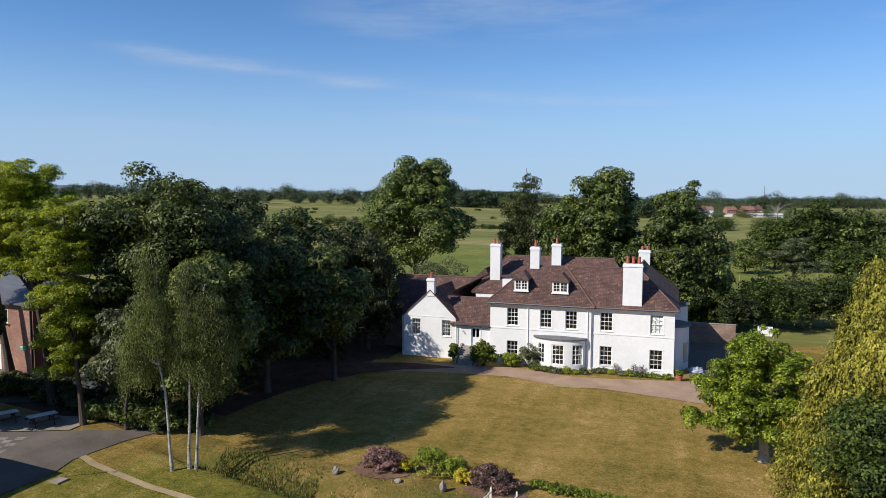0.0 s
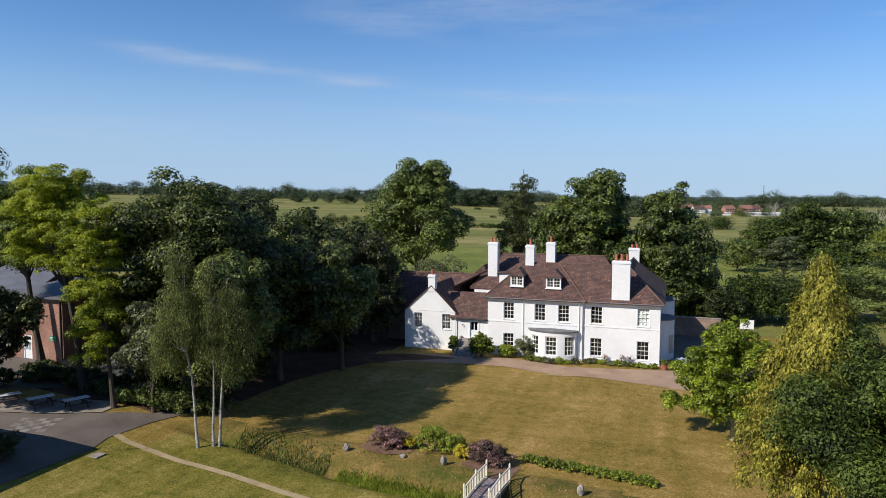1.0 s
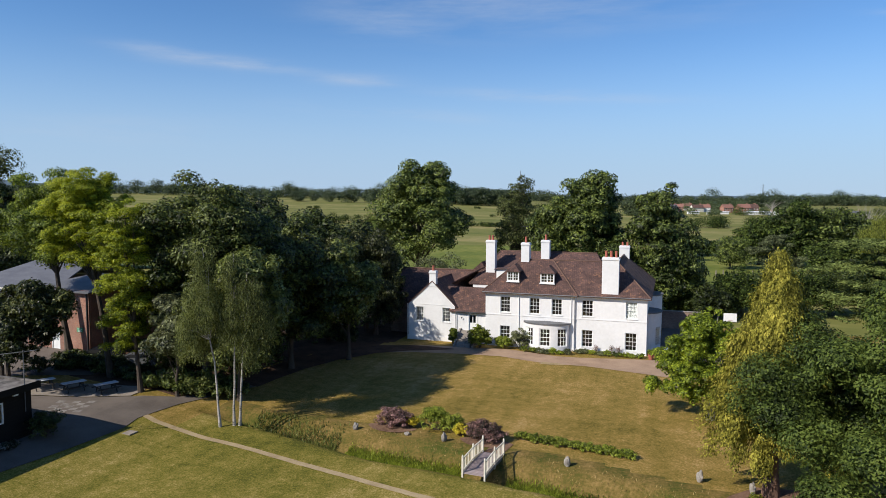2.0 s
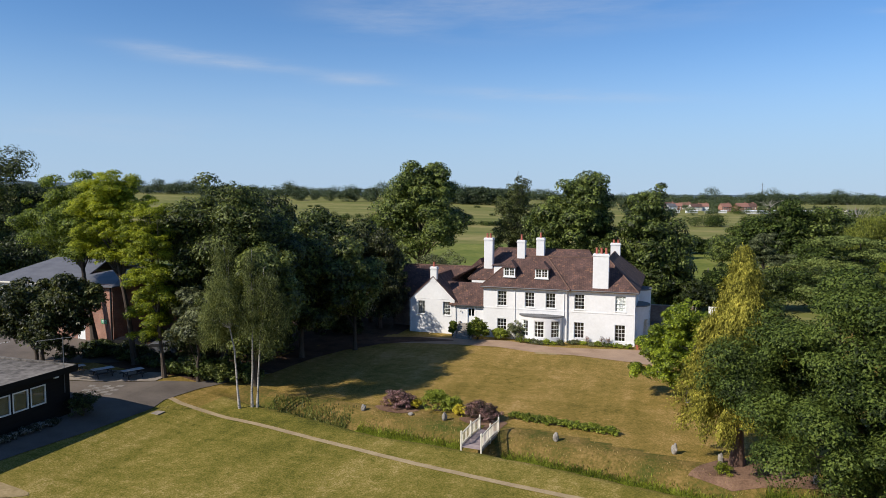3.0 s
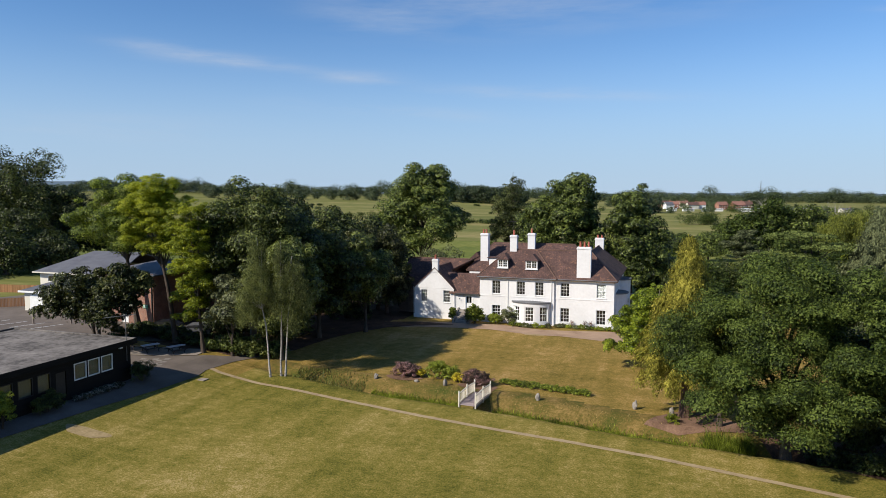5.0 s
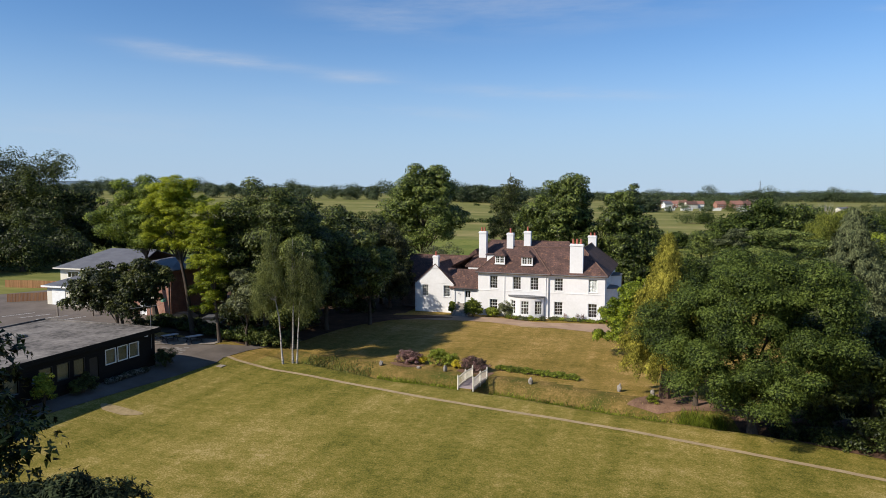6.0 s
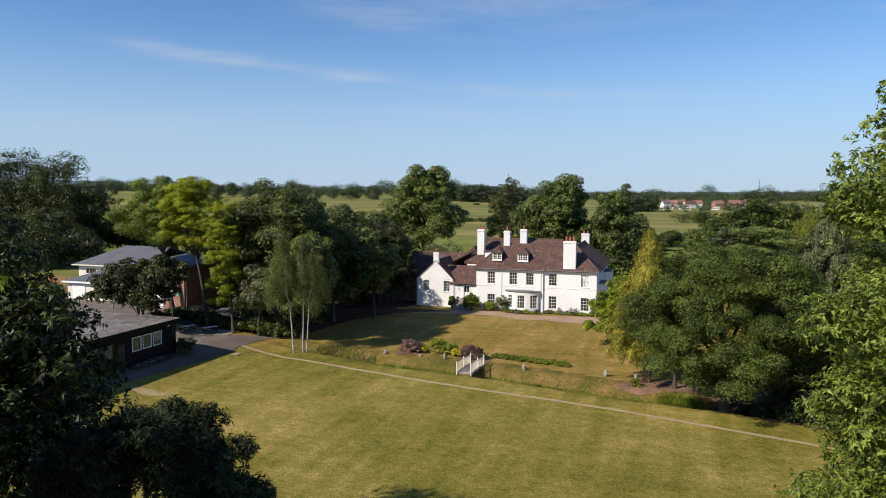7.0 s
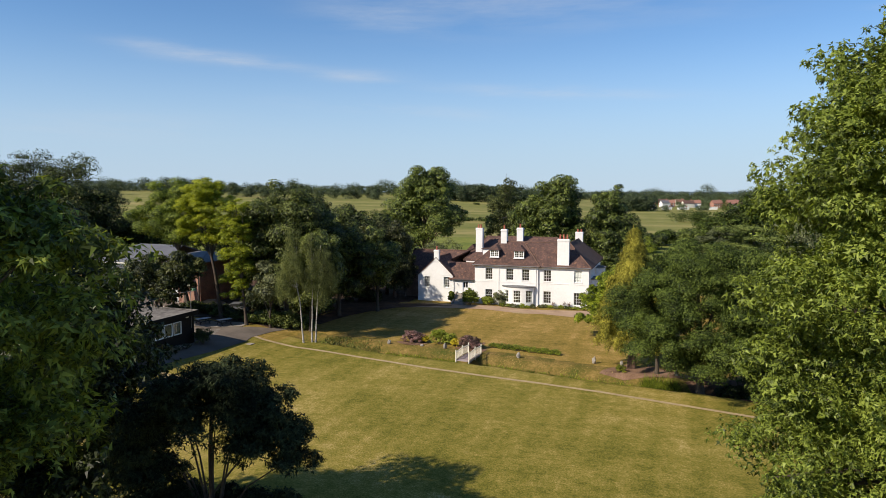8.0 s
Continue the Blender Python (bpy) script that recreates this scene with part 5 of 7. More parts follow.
tree("yew_tree", "broad dark yew beside the gravel drive", -36.4, 64.6, [(0, 0, 9.2, 3.2, 3.4, 3.0), (-2.0, 0, 7.6, 3.2, 3.4, 3.0), (1.8, 0.2, 6.4, 3.0, 3.4, 3.0), (0, -0.4, 3.6, 4.0, 3.6, 2.4)], "yew_leaf", 40000, 0.3, 0.85, bark="red_bark", r=0.3, seed=27, hang=0.4)
tree("leafy_tree", "dark leafy tree behind the birches", -32.2, 40.6, [(0, 0, 8.6, 2.6, 2.8, 2.3), (2.4, -0.4, 9.2, 2.0, 2.2, 2.2), (2.7, -1.6, 11.6, 2.0, 2.0, 1.7), (-1.0, 0.4, 6.0, 2.6, 2.4, 1.8), (1.8, 0.4, 6.2, 2.0, 2.0, 1.8), (0, -0.6, 4.2, 2.4, 1.8, 1.5), (3.2, -0.2, 7.2, 1.8, 1.8, 1.8)], "ash_leaf", 38000, 0.26, 0.85, r=0.2, seed=37)
tree("yew_tree", "dark drooping yew beside the gabled wing", -32.3, 69.6, [(0, 0, 9.4, 2.6, 3.0, 3.0), (-1.4, -0.5, 6.6, 3.0, 3.4, 3.2), (1.2, -0.8, 5.2, 3.0, 3.2, 3.2), (0, -0.8, 3.2, 3.6, 3.4, 2.2)], "yew_leaf", 60000, 0.24, 0.75, bark="red_bark", r=0.3, seed=28, hang=0.5)
tree("yew_tree", "dark yew behind the belt", -35.0, 72.5, [(0, 0, 9.4, 3.6, 3.4, 3.4), (-2.4, 0, 7.6, 3.0, 3.2, 3.2), (0, -0.6, 5.0, 4.6, 4.0, 3.6)], "yew_leaf", 34000, 0.28, 0.9, bark="red_bark", r=0.3, seed=30, hang=0.4)
tree("leafy_tree", "dark tree at the back of the belt", -45.0, 52.0, [(0, 0, 11.5, 4.4, 4.4, 3.6), (0, 0, 6.5, 5.2, 4.6, 4.2)], "dark_leaf", 34000, 0.34, 1.1, r=0.3, seed=35, group=dark_belt)
tree("leafy_tree", "pale grey-leaved small tree behind the birches", -36.9, 38.4, [(0, 0, 6.6, 1.9, 2.0, 2.2), (1.2, 0, 5.2, 1.7, 1.8, 1.8), (-1.0, 0, 4.6, 1.6, 1.8, 1.6)], "grey_leaf", 30000, 0.24, 0.75, r=0.16, seed=29)
for x, y, h, seed in ((-43.5, 61.5, 17.0, 38), (-40.5, 68.8, 15.6, 39), (-38.6, 76.5, 13.6, 40)):
    tree("leafy_tree", "tall dark tree at the back of the belt", x, y, [(0, 0, h - 3.2, 3.4, 3.8, 3.0), (-2.2, 0, h - 5.6, 3.6, 4.0, 3.2), (2.2, 0, h - 6.0, 3.4, 4.0, 3.2), (0, 0, h * 0.38, 4.4, 4.4, h * 0.3)], "dark_leaf", 26000, 0.4, 1.05, r=0.3, seed=seed, group=dark_belt)
birch_look = dict(bark="birch_bark", r=0.1, limbs=22, hang=0.72, narrow=0.5, leaf=0.115, clump=0.36, density=0.7, group="birches by the path", first=0.5, strand=3.0, split=True)
tree("birch_tree", "slender silver birch with white bark and drooping twigs", -29.87, 34.82, [(-1.2, 0, 12.5, 0.8, 1.0, 1.5), (-1.5, 0, 10.4, 1.3, 1.5, 1.7), (-1.9, 0, 8.4, 1.6, 1.7, 1.6), (-2.3, 0, 6.6, 1.5, 1.6, 1.3), (-0.6, 0, 8.6, 1.2, 1.4, 1.6)], "birch_leaf", 36000, seed=31, lean=(-1.4, 0.2), top=13.9, **birch_look)
tree("birch_tree", "slender silver birch with white bark and drooping twigs", -29.1, 35.5, [(0.2, 0, 11.8, 0.8, 1.0, 1.6), (0.3, 0, 9.2, 1.2, 1.4, 1.9), (0.2, 0, 7.4, 1.1, 1.3, 1.4)], "birch_leaf", 20000, seed=32, lean=(0.1, 0.2), top=13.4, **birch_look)
tree("birch_tree", "slender silver birch with white bark and drooping twigs", -28.7, 35.62, [(1.1, 0.3, 10.2, 1.0, 1.2, 1.8), (1.4, 0.3, 8.0, 1.3, 1.5, 1.7), (1.3, 0.3, 6.6, 1.1, 1.3, 1.1)], "birch_leaf", 23000, seed=33, lean=(0.8, 0.1), top=12.0, **birch_look)
tree("magnolia_tree", "round dark glossy-leaved tree beside the flat roof", -50.2, 33.0, [(0.4, 0, 6.2, 2.9, 2.8, 2.3), (-2.6, 0, 5.8, 2.7, 2.6, 2.4), (2.8, 0, 4.8, 2.3, 2.4, 2.0), (-4.4, -0.3, 4.6, 1.9, 2.2, 1.8), (0.6, -0.6, 3.9, 2.6, 2.0, 1.3), (3.4, 0.8, 7.0, 2.4, 2.2, 2.0), (4.6, 1.4, 6.4, 1.7, 2.0, 1.4)], "magnolia_leaf", 84000, 0.22, 0.6, r=0.22, seed=34, stems=((0, 0), (0.6, 0.1)), narrow=0.7, whorl=5)
# east: the clump by the ditch
weeping_conifer("golden_cypress", "tall golden weeping cypress with hanging sprays", 8.93, 35.36, 14.7, [(1.5, 3.6), (3.2, 4.3), (5.0, 4.2), (7.5, 3.5), (10.0, 2.5), (11.6, 1.8), (13.0, 1.1), (14.7, 0.15)], "cypress_leaf", 41, tiers=25, per=10, foot=3.9, r=0.42, hang=1.05, leaves=66, leaf=0.16, thick=0.145)
tree("oak_tree", "broad spreading oak with dense dark green crown", 15.5, 28.6, [(-0.8, 0.2, 11.9, 3.4, 3.8, 2.4), (-3.9, -0.2, 9.4, 2.5, 3.2, 2.0), (4.2, -0.6, 10.8, 3.2, 3.8, 2.8), (-2.6, -2.6, 7.6, 2.4, 2.6, 1.8), (3.2, -3.8, 7.8, 3.0, 2.8, 2.1), (0.6, -3.6, 5.2, 3.4, 2.8, 1.9), (4.2, -1.6, 6.4, 2.4, 2.6, 1.8), (1.7, 2.2, 7.4, 2.6, 2.2, 2.4), (-3.6, -1.5, 5.6, 2.4, 3, 1.8), (0.5, -1.5, 4.2, 3.4, 2.6, 1.6), (0.8, -2, 10.4, 2.8, 3, 2.2), (1.5, 1.5, 12.0, 3.0, 3.0, 2.4), (0.0, -2.2, 3.6, 3.0, 2.4, 1.1), (4.8, 1.6, 6.6, 3.0, 3.0, 2.6)], "oak_leaf", 190000, 0.16, 0.9, r=0.38, density=0.62, fill=0.12, relief=0.45, seed=42, limbs=34, lean=(-0.4, 1.5), split=True)
tree("oak_tree", "low dark oak behind the first", 24.0, 30.0, [(0, 0, 6.4, 3.8, 4.0, 2.4), (-1.8, -0.6, 4.4, 3.4, 3.6, 2.0), (2.5, -1, 4.4, 3.6, 3.6, 2.2)], "dark_leaf", 60000, 0.22, 0.9, r=0.42, seed=43)
tree("small_tree", "slim dark tree with ivy on its twisted trunk", 11.5, 33.8, [(-0.6, 0, 8.8, 2.4, 3, 1.9), (-3.0, 0, 7.0, 2.2, 2.8, 1.9), (-2.2, -0.5, 5.4, 2.5, 2.6, 1.8), (0.6, 0, 6.6, 2.5, 3, 2.4), (0.2, 0, 4.2, 2.1, 2.2, 1.4)], "oak_leaf", 78000, 0.165, 0.9, r=0.2, seed=44, limbs=20, split=True)
tree("maple_tree", "fresh green spreading maple on the lawn edge", 6.2, 48.8, [(-0.8, 0, 7.4, 1.4, 1.8, 1.4), (-1.6, -0.4, 5.8, 1.8, 2.2, 1.3), (1.0, 0.4, 6.0, 1.9, 2.2, 1.5), (-3.0, -0.4, 4.4, 1.5, 2.2, 1.2), (2.0, 0, 4.2, 1.7, 2.2, 1.3), (-1.0, -0.6, 3.6, 2.6, 2.2, 1.2), (-3.6, 0, 2.2, 1.3, 1.6, 0.7), (-0.2, -1.4, 2.3, 2.2, 1.4, 1.0), (1.9, -0.8, 2.6, 1.5, 1.6, 1.0)], "maple_leaf", 62000, 0.2, 0.42, r=0.34, bark="dead_wood", seed=45, limbs=50, density=0.8)
weeping_conifer("grey_spruce", "broad grey-green spruce with drooping boughs behind the oak", 30.5, 68.8, 16.2, [(1.5, 6.4), (5, 5.8), (9, 4.2), (12, 2.6), (14.5, 1.2), (16.2, 0.15)], "spruce_leaf", 46, tiers=24, per=10, tassels=10, leaves=26, hang=0.55, thick=0.17, leaf=0.24, droop=0.25, bark="bark")
tree("layered_cedar", "wide cedar with flat layered boughs behind the spruce", 24.0, 72.0, [(-1.5, 0, 12.6, 3.6, 3.6, 0.45), (1.5, -0.5, 11.4, 4.6, 4.2, 0.45), (-2.6, -0.8, 10.2, 4.2, 4, 0.45), (1.2, -0.8, 8.8, 5.0, 4.4, 0.45), (-1.2, -1, 7.2, 5.0, 4.6, 0.5), (0.5, -1, 5.2, 5.0, 4.6, 0.6)], "cedar_leaf", 60000, 0.22, 0.62, r=0.35, seed=47, flat=0.4, up=0.9)
tree("weeping_willow", "tall yellow-green weeping willow beyond the thicket", 43.4, 142.0, [(0, 0, 13.0, 4.2, 4.2, 2.4), (-2.6, 0, 10.6, 3.6, 4, 2.6), (2.8, 0, 10.4, 3.6, 4, 2.6), (0, -1, 7.5, 5.2, 4.6, 3.0)], "willow_leaf", 52000, 0.32, 0.9, r=0.4, seed=48, hang=0.8, narrow=0.4, strand=2.4)
# near the camera's end
tree("chestnut_tree", "very tall broad-leaved tree beside the lawn", 23.5, -7.8, [(-0.4, 0, 25.2, 2.9, 3.2, 2.0), (-1.9, -0.3, 22.8, 3.4, 3.8, 1.7), (-2.9, -0.8, 20.6, 3.5, 4.0, 1.6), (-3.7, -1.0, 18.2, 3.7, 4.2, 1.7), (-2.0, -1.4, 16.2, 3.2, 3.6, 1.8), (-3.8, -1.0, 14.6, 3.9, 4.4, 1.9), (-3.8, -1.0, 11.6, 3.9, 4.4, 2.0), (-3.9, -0.8, 8.4, 4.1, 4.6, 2.2), (-3.7, -1, 4.6, 4.2, 4.6, 2.8), (2, 0, 12, 2.6, 3.4, 7), (1.6, 0, 20, 2.2, 3, 3)], "chestnut_leaf", 420000, 0.165, 0.62, r=0.55, seed=51, limbs=60, narrow=0.5, whorl=6, flat=0.8, density=2.0, fill=0.12, relief=0.2)
# dark leaf colour instead of chestnut green stands in for the shade on it
tree("chestnut_tree", "broad-leaved tree with its shade put into dark leaves", -16.4, -14.5, [(0, 0, 14.0, 4.6, 4.8, 3.2), (3.6, 0, 13.0, 3.4, 3.8, 2.8), (4.2, 0.2, 10.4, 3.4, 3.8, 2.4), (4.4, 0, 8, 3.1, 3.6, 2.2), (3.3, -0.5, 5, 3.8, 4, 2.8), (-1.5, 0, 8, 5, 5, 6)], "dark_leaf", 120000, 0.24, 0.8, r=0.5, seed=52, limbs=40, narrow=0.5, whorl=6, flat=0.7, density=1.3)
tree("chestnut_tree", "horse chestnut with large drooping leaves lit at the top", -3.6, -28.2, [(3.3, 1.6, 17.0, 1.6, 1.7, 0.8), (1.4, 1.2, 17.9, 2.0, 2.1, 1.2), (-1.0, 0, 19.0, 2.8, 2.8, 1.9), (2.4, 1.2, 15.2, 1.9, 2.0, 1.2), (1.4, 1.0, 13.0, 2.4, 2.5, 1.7), (-1.0, 0, 14, 3.8, 3.8, 4), (0, 0, 9, 3.2, 3.2, 3.6)], "chestnut_leaf", 90000, 0.19, 0.55, r=0.4, seed=56, limbs=30, narrow=0.45, whorl=7, flat=0.7, density=1.3, first=0.4)
tree("pine_tree", "dark bushy pine with open boughs below the crown", -3.0, -17.9, [(0.9, 0, 11.8, 1.2, 1.4, 0.55), (-0.3, 0, 11.4, 1.2, 1.5, 0.6), (2.0, 0, 11.0, 1.1, 1.5, 0.6), (-1.5, 0, 10.8, 1.2, 1.5, 0.6), (2.8, 0, 10.1, 0.9, 1.4, 0.5), (-2.3, 0, 10.0, 1.0, 1.4, 0.6), (0.6, 0, 10.6, 1.9, 1.8, 0.55), (3.4, 0.2, 9.2, 0.7, 1.2, 0.4), (-2.8, 0, 9.0, 1.0, 1.3, 0.55), (-2.4, 0, 8.0, 1.2, 1.3, 0.6), (1.8, 0.2, 9.7, 1.2, 1.4, 0.35), (-1.6, 0.2, 6.6, 1.7, 1.6, 0.8), (0.4, 0.2, 6.4, 2.2, 2.0, 0.9), (2.2, 0.2, 7.0, 1.4, 1.6, 0.7), (-2.8, 0, 5.4, 2.0, 2.0, 1.2)], "pine_leaf", 170000, 0.15, 0.4, r=0.22, seed=53, limbs=22, first=0.5, narrow=0.3, whorl=7, flat=0.75, split=True)
# unseen trees added to the south-west, only to shade the near ones
tree("oak_tree", "unseen tall oak added to shade the near trees", -24.6, -23.4, [(0, 0, 18.0, 4.4, 4.4, 3.8), (0, 0, 14, 5.6, 5.6, 5), (0, 0, 9, 5.6, 5.6, 6)], "dark_leaf", 26000, 0.7, 1.3, r=0.5, seed=54)
tree("oak_tree", "unseen tall oak added to shade the chestnut", -11.8, -37.6, [(0, 0, 24.6, 4.8, 4.8, 3.6), (1, 1, 20, 5.6, 5.6, 5), (0, 0, 11, 5.6, 5.6, 8)], "dark_leaf", 60000, 0.7, 1.3, r=0.5, seed=57)
tree("leafy_tree", "leafy tree added beside the pine to shade it", -9.6, -24.6, [(0, 0, 15.2, 2.6, 2.6, 3.0), (0, 0, 10, 3.0, 3.0, 4)], "dark_leaf", 30000, 0.28, 0.8, r=0.3, seed=55)
# undergrowth below the oaks; the floor's dark colour stands in for deep shade
tagged(patch("oak_floor", [(14.2, 31.8), (17, 33.4), (22, 34), (31, 33), (33, 27), (29, 24.2), (24, 25.0), (19.5, 26.6), (15.8, 28.6)], "litter", 0.035, 0.6), "dark brown floor under the oaks, deep shade put into its colour", "leaf litter", kind="structure")
for k, (x, y, w, h) in enumerate(((18.6, 29.6, 1.4, 1.5), (21.0, 27.6, 1.6, 1.8), (23.8, 26.6, 1.8, 2.2), (26.8, 26.0, 1.9, 2.4), (20.0, 32.0, 1.7, 2.2), (23.5, 32.0, 2.0, 2.6), (29.5, 25.6, 2.0, 2.6), (27.5, 31.0, 2.2, 3.0))):
    shrub("shade_bush", "dark bush in the shade under the oaks", x, y, [(0, 0, h * 0.5, w, w * 0.85, h * 0.5), (w * 0.5, 0.2, h * 0.35, w * 0.7, w * 0.7, h * 0.4)], "dark_leaf", 8000, 0.18, 0.5, seed=190 + k, group="undergrowth of the oaks")
# undergrowth below the belt
for k, (x, y, w, h, mat) in enumerate(((-39.6, 38.9, 1.3, 1.3, "lime_leaf"), (-37.8, 39.3, 1.6, 1.8, "lime_leaf"), (-35.8, 40.0, 1.7, 1.9, "ash_leaf"), (-34.2, 41.2, 1.5, 1.6, "lime_leaf"), (-36.6, 45.5, 2.2, 2.8, "dark_leaf"), (-37.0, 49.5, 2.4, 3.2, "dark_leaf"),
                                       (-38.5, 53.0, 2.6, 3.2, "dark_leaf"), (-37.8, 62.5, 2.8, 3.4, "dark_leaf"), (-42.5, 44.0, 2.4, 2.6, "dark_leaf"), (-44.0, 47.5, 2.6, 3.0, "dark_leaf"), (-35.0, 64.5, 2.0, 2.2, "yew_leaf"), (-44.0, 40.6, 1.5, 1.3, "dark_leaf"), (-47.2, 40.9, 1.7, 1.5, "dark_leaf"), (-50.6, 40.2, 1.6, 1.4, "dark_leaf"))):
    shrub("undergrowth_bush", "loose leafy bush under the trees of the belt", x, y, [(0, 0, h * 0.5, w, w * 0.85, h * 0.5), (w * 0.5, 0.2, h * 0.35, w * 0.7, w * 0.7, h * 0.4)], mat, 8000, 0.2, 0.42, seed=60 + k, group="undergrowth of the belt")
# planting along the house front
shrub("clipped_bush", "tall clipped round bush beside the door steps", -21.3, 67.3, [(0, 0, 1.05, 0.5, 0.5, 0.95), (0, 0, 1.0, 0.4, 0.4, 0.8)], "hedge_leaf", 12000, 0.1, 0.16, seed=81)
shrub("clipped_bush", "wide bright green bush beside the door steps", -17.9, 66.6, [(0, 0, 1.35, 1.3, 0.9, 1.15), (0, 0, 1.0, 1.2, 0.85, 0.95)], "hedge_leaf", 24000, 0.11, 0.2, seed=82)
shrub("leafy_bush", "low leafy bush under the house window", -15.3, 67.5, [(0, 0, 0.75, 0.95, 0.75, 0.65)], "hedge_leaf", 12000, 0.1, 0.2, seed=83)
shrub("grey_bush", "grey-green climbing bush beside the bow window", -13.35, 67.6, [(0, 0, 1.1, 1.0, 0.7, 1.05)], "grey_leaf", 8000, 0.1, 0.28, seed=84)
rb = random.Random(5)
for k in range(16):
    x = -12.6 + k * 0.83 + rb.uniform(-0.2, 0.2)
    y = 66.85 - (0.4 if -12.9 < x < -8 else 0) + (0.75 if x > -7.4 else 0) + rb.uniform(-0.15, 0.15)
    h = rb.uniform(0.3, 0.62) * (1.25 if k in (0, 1, 2, 7, 12) else 1)
    shrub("border_plant", "low leafy border plant along the white wall", x, y, [(0, 0, h * 0.55, 0.5, 0.4, h * 0.55)], rb.choice(["hedge_leaf", "grey_leaf", "lime_leaf", "maple_leaf"]), 1500, 0.09, 0.16, seed=100 + k, group="border along the house")
for k, x in enumerate((-4.9, -3.2, -2.4)):
    shrub("wall_climber", "thin rose climbing low on the white wall", x, 68.55, [(0, 0, 0.5, 0.3, 0.12, 0.45)], "pink_leaf", 260, 0.08, 0.15, seed=130 + k)
# the flower beds by the bridge
for k, (x, y, w, h) in enumerate(((-17.3, 39.4, 1.25, 1.35), (-9.75, 38.7, 1.35, 1.3))):
    shrub("pink_shrub", "round flowering shrub with dusty pink blossom", x, y, [(0, 0, h * 0.5, w, w * 0.8, h * 0.55), (w * 0.35, 0, h * 0.45, w * 0.7, w * 0.6, h * 0.4)], "pink_leaf", 12000, 0.1, 0.26, seed=140 + k, group="flowering shrubs by the ditch")
shrub("green_shrub", "loose green shrub in the flower bed", -13.9, 39.6, [(0, 0, 0.85, 1.1, 0.9, 0.85), (1.3, 0.2, 0.6, 0.9, 0.8, 0.6), (-0.3, 0, 1.2, 0.6, 0.6, 0.6)], "hedge_leaf", 10000, 0.1, 0.24, seed=142)
for k, (x, y) in enumerate(((-15.95, 39.7), (-11.75, 39.1))):
    shrub("yellow_flowers", "small clump of bright yellow flowers", x, y, [(0, 0, 0.42, 0.58, 0.48, 0.42)], "yellow_leaf", 5200, 0.08, 0.15, seed=143 + k, category="flowers")
for k, (x, y, w) in enumerate(((-17.3, 38.9, 1.9), (-9.6, 38.2, 1.9))):
    tagged(patch("petal_bed", [(x + w * math.cos(a) * (1 + 0.12 * math.sin(3 * a)), y + 0.9 * math.sin(a)) for a in np.linspace(0, 2 * math.pi, 25)[:-1]], "soil", 0.035, 0.5), "bare soil bed with fallen petals", "flower bed", kind="structure")
for k in range(9):
    f = k / 8
    x, y = -7.1 + 7.5 * f, 39.7 - 1.2 * f
    shrub("low_hedge_plant", "low green lavender hedge plant on the lawn edge", x, y, [(0, 0, 0.28, 0.6, 0.34, 0.3)], "hedge_leaf", 2600, 0.09, 0.16, seed=160 + k, group="low hedge by the ditch", category="hedge")
shrub("bushlet", "small brown-green bush on the bare bank", 8.0, 33.3, [(0, 0, 0.35, 0.5, 0.45, 0.35)], "gold_leaf", 1600, 0.08, 0.16, seed=171)


def blades(name, label, x0, x1, y_of, count, height, spread, material, seed):
    """A stand of upright leaf blades."""
    rs = np.random.RandomState(seed)
    v = np.empty((count, 3, 3))
    for k in range(count):
        x = x0 + (x1 - x0) * rs.rand()
        y = y_of(x) + spread * rs.normal()
        z, h, a = land(x, y) - 0.03, height * (0.6 + 0.6 * rs.rand()), rs.rand() * 6.28
        lean = 0.3 * h * rs.normal(size=2)
        v[k] = [(x + 0.03 * math.cos(a), y + 0.03 * math.sin(a), z), (x - 0.03 * math.cos(a), y - 0.03 * math.sin(a), z), (x + lean[0], y + lean[1], z + h)]
    ob = pieces(name, v, material)
    return tagged(ob, label, "plants", kind="stuff")


mid = lambda x: (table(x, DITCH_NEAR) + table(x, DITCH_FAR)) / 2
blades("iris_leaves", "stand of bright green iris leaves in the ditch", 10.3, 13.6, lambda x: mid(x) + 0.2, 2600, 1.0, 0.45, "hedge_leaf", 1)
blades("ditch_reeds", "dark green reeds and weeds in the shaded ditch", -29, -20.5, mid, 4200, 0.32, 0.8, "ash_leaf", 2)
blades("ditch_grass", "long green grass in the bottom of the ditch", -19.5, -10.2, lambda x: mid(x) - 0.15, 8000, 0.28, 0.4, "hedge_leaf", 3)
blades("ditch_grass", "long green grass in the bottom of the ditch", -7.0, 10.2, lambda x: mid(x) - 0.15, 12000, 0.3, 0.35, "hedge_leaf", 4)
blades("bank_grass", "dry uncut grass on the ditch bank", -19, 9.0, lambda x: table(x, DITCH_FAR) - 0.9, 900, 0.16, 0.8, "dry_blade", 5)
tagged(patch("bare_bank", [(5.8, 33.0), (6.6, 34.4), (8.2, 36.2), (10.8, 36.6), (13, 35.0), (15.5, 33.5), (13.0, 32.6), (10.5, 32.3), (8.4, 31.9)], "soil", 0.03, 0.5), "bare reddish soil bank under the cypress", "soil", kind="structure")
